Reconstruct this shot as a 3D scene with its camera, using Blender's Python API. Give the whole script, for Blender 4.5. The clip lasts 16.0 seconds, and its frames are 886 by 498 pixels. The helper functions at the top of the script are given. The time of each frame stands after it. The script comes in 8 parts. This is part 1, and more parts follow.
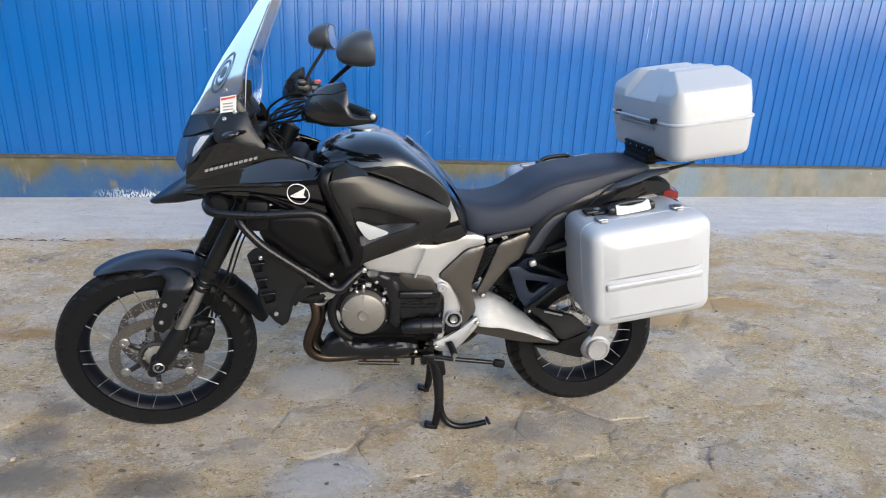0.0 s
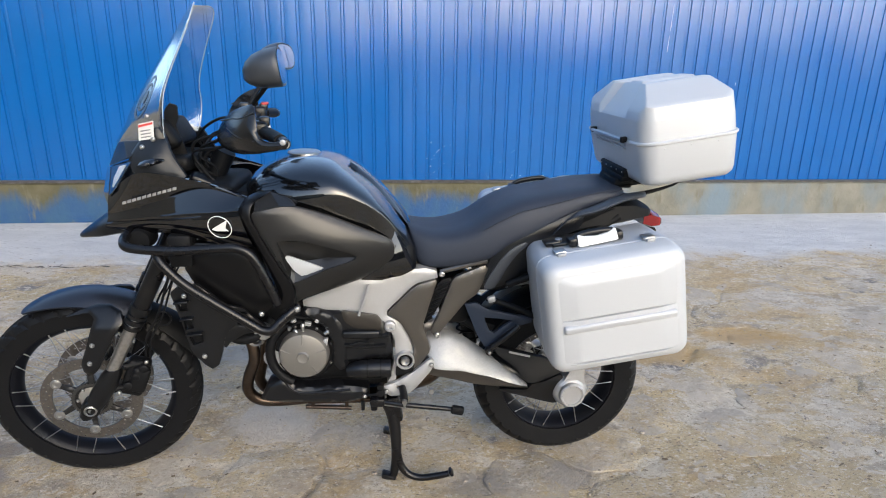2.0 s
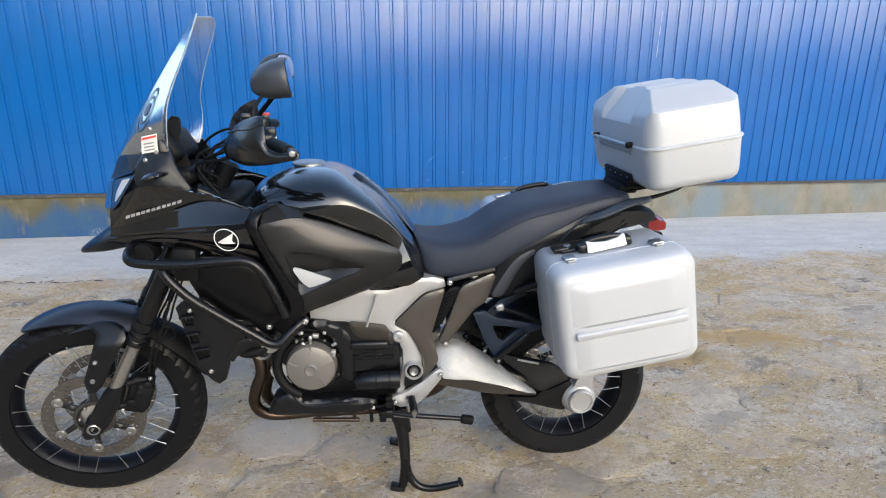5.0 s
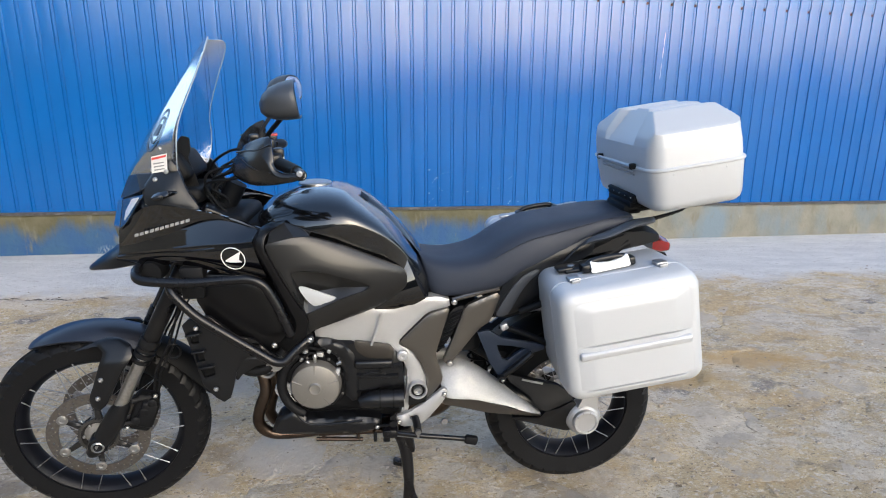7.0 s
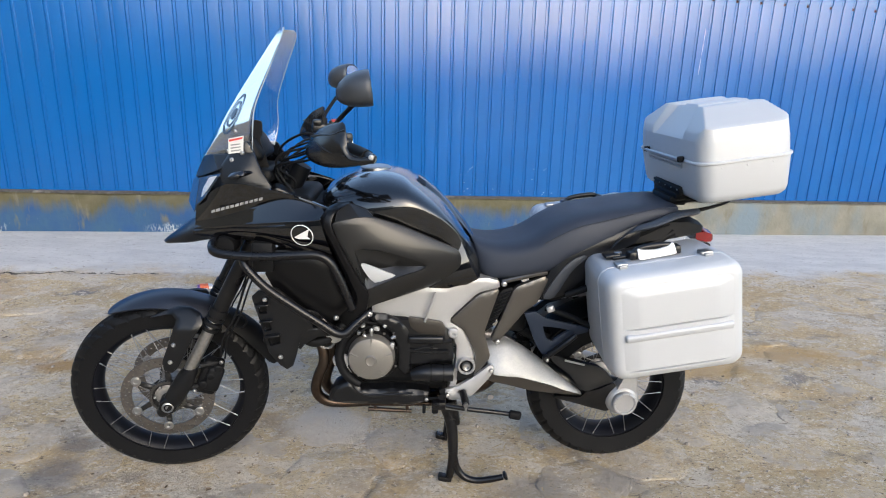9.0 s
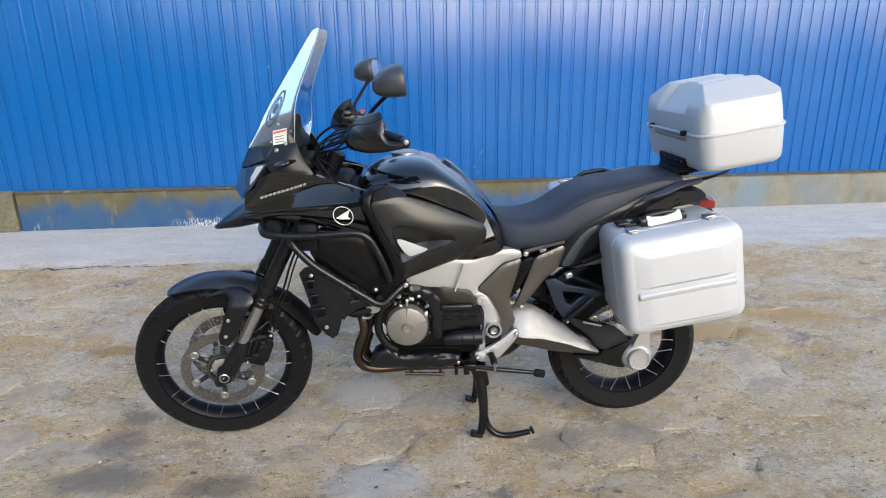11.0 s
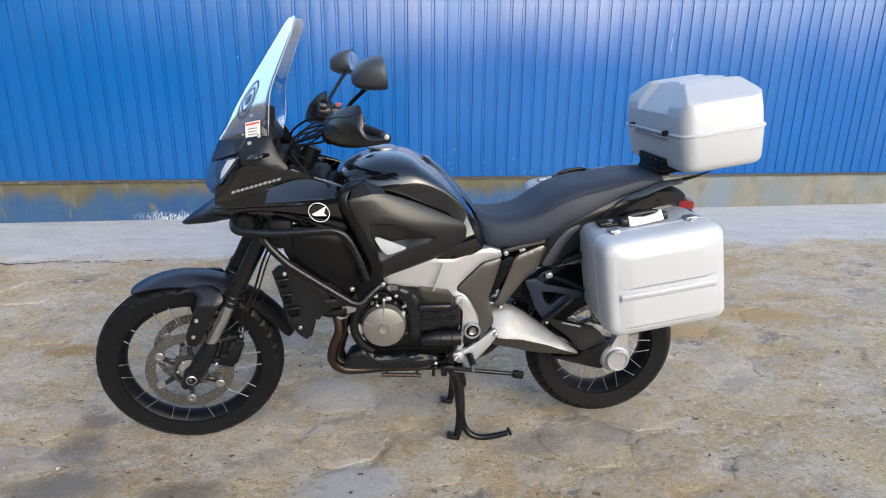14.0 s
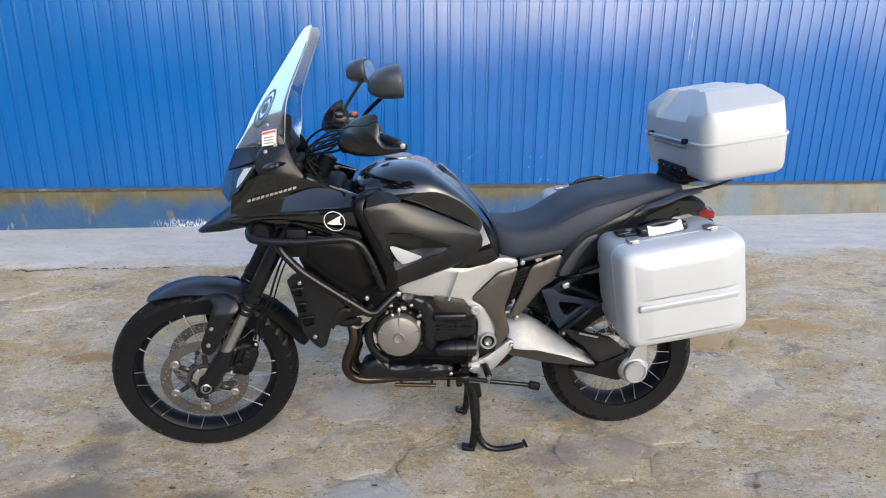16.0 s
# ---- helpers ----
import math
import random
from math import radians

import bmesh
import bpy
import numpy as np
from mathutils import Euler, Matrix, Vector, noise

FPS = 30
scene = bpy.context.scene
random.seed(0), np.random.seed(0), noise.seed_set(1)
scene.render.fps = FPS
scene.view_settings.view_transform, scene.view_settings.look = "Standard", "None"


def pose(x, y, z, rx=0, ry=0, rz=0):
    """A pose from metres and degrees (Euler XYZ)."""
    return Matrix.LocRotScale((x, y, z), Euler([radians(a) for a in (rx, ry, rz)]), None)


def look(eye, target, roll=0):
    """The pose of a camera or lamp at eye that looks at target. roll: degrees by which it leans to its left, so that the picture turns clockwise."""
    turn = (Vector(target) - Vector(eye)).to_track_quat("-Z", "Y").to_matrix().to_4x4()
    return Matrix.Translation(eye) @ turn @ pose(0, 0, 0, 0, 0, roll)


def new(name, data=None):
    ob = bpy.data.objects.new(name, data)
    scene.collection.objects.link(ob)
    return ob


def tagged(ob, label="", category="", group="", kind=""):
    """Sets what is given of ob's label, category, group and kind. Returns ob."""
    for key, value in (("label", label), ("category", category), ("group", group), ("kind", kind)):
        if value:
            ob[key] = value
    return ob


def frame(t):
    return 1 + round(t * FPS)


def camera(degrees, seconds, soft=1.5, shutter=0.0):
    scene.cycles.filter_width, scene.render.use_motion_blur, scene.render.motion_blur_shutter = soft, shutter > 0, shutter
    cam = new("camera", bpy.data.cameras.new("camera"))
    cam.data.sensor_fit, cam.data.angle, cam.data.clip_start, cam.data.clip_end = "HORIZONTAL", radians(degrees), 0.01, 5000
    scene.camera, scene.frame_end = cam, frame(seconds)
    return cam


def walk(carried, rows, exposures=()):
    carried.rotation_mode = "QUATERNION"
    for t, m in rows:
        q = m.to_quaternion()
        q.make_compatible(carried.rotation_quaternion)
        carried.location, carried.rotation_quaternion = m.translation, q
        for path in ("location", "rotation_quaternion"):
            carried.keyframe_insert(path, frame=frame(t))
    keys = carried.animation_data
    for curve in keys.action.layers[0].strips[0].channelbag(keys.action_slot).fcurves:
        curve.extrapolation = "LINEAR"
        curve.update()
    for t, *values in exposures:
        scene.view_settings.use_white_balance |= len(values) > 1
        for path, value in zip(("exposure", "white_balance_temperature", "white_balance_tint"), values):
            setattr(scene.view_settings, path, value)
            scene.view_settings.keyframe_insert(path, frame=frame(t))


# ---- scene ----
cam = camera(72.7, 16.0, 1.1)
PATH = [
    (0, (-0.121, -2.125, 1.434), (0.17, -0.256, 0.784), 2.6),
    (0.5, (0.037, -2.025, 1.423), (0.127, -0.142, 0.756), -0.3),
    (1, (0.216, -2.015, 1.438), (0.157, -0.125, 0.786), 1.0),
    (1.5, (0.283, -2.012, 1.431), (0.353, -0.113, 0.807), 0.5),
    (2, (0.215, -1.953, 1.435), (0.36, -0.052, 0.832), 0.9),
    (2.5, (0.169, -1.91, 1.425), (0.343, -0.02, 0.795), 2.3),
    (3, (0.17, -1.916, 1.428), (0.384, -0.023, 0.818), 2.9),
    (3.5, (0.177, -1.926, 1.433), (0.404, -0.031, 0.836), 1.3),
    (4, (0.169, -1.932, 1.436), (0.357, -0.032, 0.841), 0.1),
    (6.5, (0.153, -1.943, 1.438), (0.33, -0.024, 0.903), 0.3),
    (7, (0.154, -1.948, 1.442), (0.325, -0.024, 0.921), 0.3),
    (7.5, (0.147, -1.95, 1.439), (0.269, -0.027, 0.904), 0.3),
    (8, (0.079, -1.95, 1.431), (0.179, -0.038, 0.853), -0.2),
    (8.5, (0.007, -1.97, 1.429), (0.158, -0.068, 0.83), 2.1),
    (9, (0.047, -2.05, 1.444), (0.144, -0.13, 0.893), 1.5),
    (9.5, (0.096, -2.196, 1.443), (0.077, -0.283, 0.859), 0.0),
    (10, (0.046, -2.274, 1.46), (0.05, -0.362, 0.874), -0.9),
    (12.5, (-0.069, -2.204, 1.449), (0.081, -0.301, 0.855), 0.7),
    (13, (-0.08, -2.207, 1.452), (0.066, -0.301, 0.866), 0.7),
    (13.5, (-0.077, -2.198, 1.448), (0.084, -0.292, 0.862), 1.0),
    (14, (-0.07, -2.193, 1.448), (0.11, -0.294, 0.846), 0.5),
    (14.5, (-0.076, -2.186, 1.446), (0.082, -0.285, 0.846), 1.8),
    (15, (-0.075, -2.177, 1.447), (0.069, -0.272, 0.856), 0.5),
    (15.5, (-0.075, -2.171, 1.448), (0.069, -0.267, 0.853), 0.8),
    (16, (-0.073, -2.174, 1.449), (0.06, -0.264, 0.87), 0.3),
]
walk(cam, [(t, look(eye, target, roll)) for t, eye, target, roll in PATH], [(0, 1.62, 6380, 8), (16, 1.62, 6380, 8)])

# ---- world and light ----
world = bpy.data.worlds.new("world")
scene.world = world
world.use_nodes = True
wn = world.node_tree.nodes
sky = wn.new("ShaderNodeTexSky")
sky.sky_type, sky.sun_disc = "NISHITA", False
sky.sun_elevation, sky.sun_rotation = radians(26), radians(155)
sky.air_density, sky.dust_density, sky.ozone_density = 1.0, 1.7, 0.8
wn["Background"].inputs["Strength"].default_value = 0.15
world.node_tree.links.new(sky.outputs[0], wn["Background"].inputs["Color"])
sun = new("sun", bpy.data.lights.new("sun", "SUN"))
sun.data.energy, sun.data.angle, sun.data.color = 0.34, radians(70), (1.0, 0.91, 0.80)
sun.matrix_world = look((0, 0, 8), (-math.sin(radians(25)) * 3.0, math.cos(radians(25)) * 3.0, 8 - 3.0 * math.tan(radians(26))))


# ---- materials ----
def material(name, base, rough=0.5, metal=0.0, coat=0.0, spread=0.12, grain=60.0, bump=0.0, stain=None, stain_scale=4.0,
             stain_from=0.5, rough_spread=0.1, transmission=0.0, ior=1.5, per_object=0.0, emit=0.0, spec=0.5, coat_ior=1.5):
    """A surface with grain at two scales, stains, uneven gloss and fine relief."""
    m = bpy.data.materials.new(name)
    m.use_nodes = True
    nt = m.node_tree
    n, link = nt.nodes, nt.links.new
    b = n["Principled BSDF"]
    b.inputs["Metallic"].default_value = metal
    b.inputs["IOR"].default_value = ior
    b.inputs["Specular IOR Level"].default_value = spec
    b.inputs["Coat Weight"].default_value = coat
    b.inputs["Coat Roughness"].default_value = 0.05
    b.inputs["Coat IOR"].default_value = coat_ior
    b.inputs["Transmission Weight"].default_value = transmission
    co = n.new("ShaderNodeTexCoord")
    fine = n.new("ShaderNodeTexNoise")
    fine.inputs["Scale"].default_value, fine.inputs["Detail"].default_value = grain, 6
    big = n.new("ShaderNodeTexNoise")
    big.inputs["Scale"].default_value, big.inputs["Detail"].default_value = stain_scale, 5
    link(co.outputs["Object"], fine.inputs["Vector"])
    link(co.outputs["Object"], big.inputs["Vector"])
    hsv = n.new("ShaderNodeHueSaturation")
    hsv.inputs["Color"].default_value = (*base, 1)
    rng = n.new("ShaderNodeMapRange")
    rng.inputs["From Min"].default_value, rng.inputs["From Max"].default_value = 0.3, 0.7
    rng.inputs["To Min"].default_value, rng.inputs["To Max"].default_value = 1 - spread, 1 + spread
    link(fine.outputs["Fac"], rng.inputs["Value"])
    value = rng.outputs[0]
    if per_object:
        info = n.new("ShaderNodeObjectInfo")
        r2 = n.new("ShaderNodeMapRange")
        r2.inputs["To Min"].default_value, r2.inputs["To Max"].default_value = 1 - per_object, 1 + per_object
        link(info.outputs["Random"], r2.inputs["Value"])
        mul = n.new("ShaderNodeMath")
        mul.operation = "MULTIPLY"
        link(value, mul.inputs[0])
        link(r2.outputs[0], mul.inputs[1])
        value = mul.outputs[0]
    link(value, hsv.inputs["Value"])
    colour = hsv.outputs[0]
    if stain:
        ramp = n.new("ShaderNodeMapRange")
        ramp.inputs["From Min"].default_value, ramp.inputs["From Max"].default_value = stain_from, stain_from + 0.18
        link(big.outputs["Fac"], ramp.inputs["Value"])
        mix = n.new("ShaderNodeMix")
        mix.data_type = "RGBA"
        mix.inputs["B"].default_value = (*stain, 1)
        link(ramp.outputs[0], mix.inputs["Factor"])
        link(colour, mix.inputs["A"])
        colour = mix.outputs["Result"]
    link(colour, b.inputs["Base Color"])
    rr = n.new("ShaderNodeMapRange")
    rr.inputs["From Min"].default_value, rr.inputs["From Max"].default_value = 0.3, 0.7
    rr.inputs["To Min"].default_value, rr.inputs["To Max"].default_value = max(0.02, rough * (1 - rough_spread)), min(1, rough * (1 + rough_spread))
    link(big.outputs["Fac"], rr.inputs["Value"])
    link(rr.outputs[0], b.inputs["Roughness"])
    if bump:
        bp = n.new("ShaderNodeBump")
        bp.inputs["Strength"].default_value, bp.inputs["Distance"].default_value = 1.0, bump
        link(fine.outputs["Fac"], bp.inputs["Height"])
        link(bp.outputs[0], b.inputs["Normal"])
    if emit:
        b.inputs["Emission Color"].default_value, b.inputs["Emission Strength"].default_value = (*base, 1), emit
    return m


GLOSS = material("gloss_black_paint", (0.002, 0.002, 0.0028), 0.06, 0.0, 1.0, 0.1, 40, 0.0, rough_spread=0.1, spec=0.05, coat_ior=1.68)
GRAPHITE = material("satin_graphite_paint", (0.022, 0.022, 0.0225), 0.33, 0.5, 0.12, 0.06, 900, 0.00002, rough_spread=0.03, spec=0.4)
TANKPAINT = material("metallic_black_paint", (0.009, 0.0095, 0.011), 0.26, 0.8, 1.0, 0.05, 900, 0.0, rough_spread=0.04, coat_ior=1.65)
NOSEGREY = material("dark_fairing_plastic", (0.009, 0.0105, 0.013), 0.36, 0.0, 0.0, 0.08, 400, 0.00003, spec=0.30)
COVERPLATE = material("brown_black_cover", (0.030, 0.026, 0.022), 0.40, 0.3, 0.0, 0.1, 300)
PLASTIC = material("black_plastic", (0.0042, 0.0046, 0.0058), 0.31, 0.0, 0.0, 0.15, 500, 0.00005, (0.007, 0.0072, 0.008), 7, 0.58, spec=0.36)
GUARD = material("satin_black_shell", (0.006, 0.0062, 0.007), 0.22, 0.0, 0.0, 0.1, 400, 0.00003, (0.010, 0.009, 0.008), 9, 0.55, spec=0.45)
TRIM = material("moulded_black_trim", (0.003, 0.003, 0.0036), 0.30, 0.0, 0.0, 0.12, 500, 0.00003, (0.005, 0.005, 0.0055), 7, 0.58, spec=0.24)
MATTE = material("dull_black_plastic", (0.0050, 0.0053, 0.0062), 0.55, 0.0, 0.0, 0.15, 300, 0.0001, (0.010, 0.0098, 0.0095), 9, 0.6, spec=0.15)
VINYL = material("seat_vinyl", (0.021, 0.026, 0.039), 0.52, 0.0, 0.0, 0.12, 700, 0.00018, (0.022, 0.026, 0.037), 6, 0.55, spec=0.28)
RUBBER = material("tyre_rubber", (0.0045, 0.0048, 0.0058), 0.46, 0.0, 0.0, 0.2, 160, 0.0002, (0.008, 0.0078, 0.0078), 12, 0.6, spec=0.20)
TUBE = material("black_powder_coat", (0.004, 0.004, 0.005), 0.28, 0.0, 0.0, 0.1, 300, 0.00003, (0.008, 0.008, 0.008), 9, 0.6, spec=0.34)
SILVER = material("silver_case_paint", (0.425, 0.437, 0.455), 0.48, 0.18, 0.10, 0.03, 1200, 0.00002, (0.46, 0.47, 0.485), 3, 0.6)
CAST = material("cast_aluminium_paint", (0.40, 0.40, 0.405), 0.40, 0.55, 0.0, 0.05, 500, 0.00005, (0.36, 0.355, 0.35), 8, 0.58)
BRUSHED = material("worn_aluminium", (0.29, 0.295, 0.30), 0.50, 0.45, 0.0, 0.08, 250, 0.00005, (0.40, 0.39, 0.37), 10, 0.56)
COVER = material("engine_cover_paint", (0.20, 0.19, 0.175), 0.42, 0.6, 0.0, 0.06, 400, 0.00005, (0.18, 0.168, 0.152), 9, 0.57)
STEEL = material("bright_steel", (0.42, 0.42, 0.42), 0.38, 1.0, 0.0, 0.06, 200)
DISC = material("drilled_disc_steel", (0.22, 0.205, 0.19), 0.40, 1.0, 0.0, 0.15, 120, 0.00003, (0.17, 0.15, 0.13), 14, 0.55)
BOLT = material("dull_zinc", (0.13, 0.128, 0.125), 0.4, 0.8, 0.0, 0.1, 200)
CARRIER = material("grey_cast_carrier", (0.10, 0.098, 0.095), 0.36, 0.8, 0.0, 0.1, 200)
DARKCARRIER = material("dark_cast_carrier", (0.042, 0.042, 0.044), 0.34, 0.8, 0.0, 0.1, 200)
BRACKET = material("blue_black_plate", (0.017, 0.026, 0.046), 0.32, 0.3, 0.0, 0.08, 300)
SLIDER = material("ground_steel", (0.48, 0.475, 0.47), 0.32, 1.0, 0.0, 0.15, 90, 0.00002)
RIM = material("black_rim_paint", (0.004, 0.0045, 0.007), 0.38, 0.0, 0.0, 0.1, 300, 0.0, (0.007, 0.007, 0.008), 9, 0.58, spec=0.16)
GREYTRIM = material("grey_satin_trim", (0.036, 0.041, 0.050), 0.42, 0.2, 0.0, 0.08, 400)
GREYINK = material("grey_print", (0.22, 0.22, 0.23), 0.5)
REFLECTBLUE = material("blue_grey_reflection", (0.05, 0.09, 0.15), 0.4)
LAMPGLASS = material("dark_lamp_glass", (0.045, 0.060, 0.085), 0.10, 0.2, 1.0, 0.3, 14, 0.0, (0.16, 0.18, 0.21), 22, 0.48)
EXHAUST = material("heat_tinted_steel", (0.075, 0.055, 0.043), 0.36, 1.0, 0.0, 0.2, 60, 0.0, (0.08, 0.066, 0.056), 12, 0.5)
BRONZE = material("bronze_grey_panel", (0.125, 0.115, 0.105), 0.30, 0.8, 0.1, 0.05, 900, 0.00002, rough_spread=0.04)
RED = material("red_lens", (0.15, 0.003, 0.004), 0.12, 0.0, 0.6, 0.1, 80)
REDSWITCH = material("red_switch", (0.40, 0.02, 0.02), 0.4)
WHITE = material("white_plastic", (0.72, 0.71, 0.68), 0.4, 0.0, 0.0, 0.05, 200)
INK = material("printed_ink", (0.55, 0.06, 0.05), 0.5)
SILVERINK = material("silver_print", (0.33, 0.33, 0.33), 0.40, 0.5)
BLUEBLACK = material("dark_blue_black_metal", (0.011, 0.013, 0.020), 0.36, 0.2, 0.2, 0.1, 300, 0.00005, (0.03, 0.03, 0.034), 9, 0.58)
MIRROR = material("mirror_glass", (0.85, 0.86, 0.88), 0.03, 1.0, 0.0, 0.0)
CHROME = material("reflector_chrome", (0.85, 0.86, 0.88), 0.3, 0.5)


def clear_sheet(name, tint, least, most, haze):
    """A thin clear plastic sheet: mostly see-through, with a gloss that grows at grazing angles."""
    m = bpy.data.materials.new(name)
    m.use_nodes = True
    nt = m.node_tree
    n, link = nt.nodes, nt.links.new
    n.remove(n["Principled BSDF"])
    clear, gloss, mix, lw, rng = n.new("ShaderNodeBsdfTransparent"), n.new("ShaderNodeBsdfGlossy"), n.new("ShaderNodeMixShader"), n.new("ShaderNodeLayerWeight"), n.new("ShaderNodeMapRange")
    clear.inputs["Color"].default_value = (*tint, 1)
    gloss.inputs["Roughness"].default_value = haze
    lw.inputs["Blend"].default_value = 0.5
    rng.inputs["From Min"].default_value, rng.inputs["From Max"].default_value = 0.32, 0.60
    rng.inputs["To Min"].default_value, rng.inputs["To Max"].default_value = least, most
    link(lw.outputs["Facing"], rng.inputs["Value"])
    link(rng.outputs[0], mix.inputs[0])
    link(clear.outputs[0], mix.inputs[1])
    link(gloss.outputs[0], mix.inputs[2])
    link(mix.outputs[0], n["Material Output"].inputs["Surface"])
    return m


SCREEN = clear_sheet("windscreen_plastic", (0.97, 0.98, 0.985), 0.09, 0.97, 0.10)
EDGE = material("lit_plastic_edge", (0.55, 0.62, 0.66), 0.2, 0.0, 0.3, 0.02, 80, transmission=0.5)


def blue_sheet():
    """Blue coil-coated steel: glossy, a little wavy, scratched and dusty."""
    m = material("blue_painted_steel", (0.001, 0.078, 0.285), 0.20, 0.0, 0.0, 0.05, 3.0, 0.0, (0.001, 0.084, 0.300), 1.2, 0.5, 0.2, per_object=0.03)
    nt = m.node_tree
    n, link = nt.nodes, nt.links.new
    b = n["Principled BSDF"]
    b.inputs["IOR"].default_value = 1.58
    co = n.new("ShaderNodeTexCoord")
    # pale scratches and chips
    mp = n.new("ShaderNodeMapping")
    mp.inputs["Scale"].default_value = (9, 9, 3.2)
    vo = n.new("ShaderNodeTexNoise")
    vo.inputs["Scale"].default_value, vo.inputs["Detail"].default_value, vo.inputs["Roughness"].default_value = 3.0, 8, 0.75
    link(co.outputs["Object"], mp.inputs[0])
    link(mp.outputs[0], vo.inputs["Vector"])
    r = n.new("ShaderNodeMapRange")
    r.inputs["From Min"].default_value, r.inputs["From Max"].default_value = 0.70, 0.72
    link(vo.outputs["Fac"], r.inputs["Value"])
    mix = n.new("ShaderNodeMix")
    mix.data_type = "RGBA"
    mix.inputs["B"].default_value = (0.33, 0.45, 0.68, 1)
    old = b.inputs["Base Color"].links[0].from_socket
    link(r.outputs[0], mix.inputs["Factor"])
    link(old, mix.inputs["A"])
    link(mix.outputs["Result"], b.inputs["Base Color"])
    # slow waves of the thin sheet
    wave = n.new("ShaderNodeTexNoise")
    wave.inputs["Scale"].default_value, wave.inputs["Detail"].default_value = 2.2, 2
    wm = n.new("ShaderNodeMapping")
    wm.inputs["Scale"].default_value = (1.6, 1.0, 0.35)
    link(co.outputs["Object"], wm.inputs[0])
    link(wm.outputs[0], wave.inputs["Vector"])
    bp = n.new("ShaderNodeBump")
    bp.inputs["Strength"].default_value, bp.inputs["Distance"].default_value = 1.0, 0.007
    link(wave.outputs["Fac"], bp.inputs["Height"])
    link(bp.outputs[0], b.inputs["Normal"])
    return m


BLUE = blue_sheet()


# place, half-widths and tone of single stains on the ground
STAINS = [(-1.29, -0.06, 0.12, 0.11, (0.15, 0.14, 0.135)), (-1.29, 0.12, 0.09, 0.07, (0.16, 0.15, 0.145)), (-1.25, -0.31, 0.22, 0.10, (0.15, 0.14, 0.13)), (-0.80, -0.37, 0.16, 0.08, (0.15, 0.135, 0.12)), (-0.22, -0.38, 0.20, 0.12, (0.46, 0.46, 0.46)),
          (-1.70, 0.77, 0.16, 0.07, (0.30, 0.19, 0.09)), (0.48, -0.19, 0.16, 0.08, (0.24, 0.22, 0.20)), (0.81, -0.16, 0.14, 0.08, (0.26, 0.24, 0.22)), (-0.32, 0.25, 0.22, 0.13, (0.50, 0.465, 0.42)), (1.55, 0.75, 0.40, 0.12, (0.40, 0.28, 0.145)), (1.25, 1.35, 0.50, 0.14, (0.44, 0.31, 0.16)), (2.1, 0.95, 0.35, 0.12, (0.42, 0.29, 0.15))]


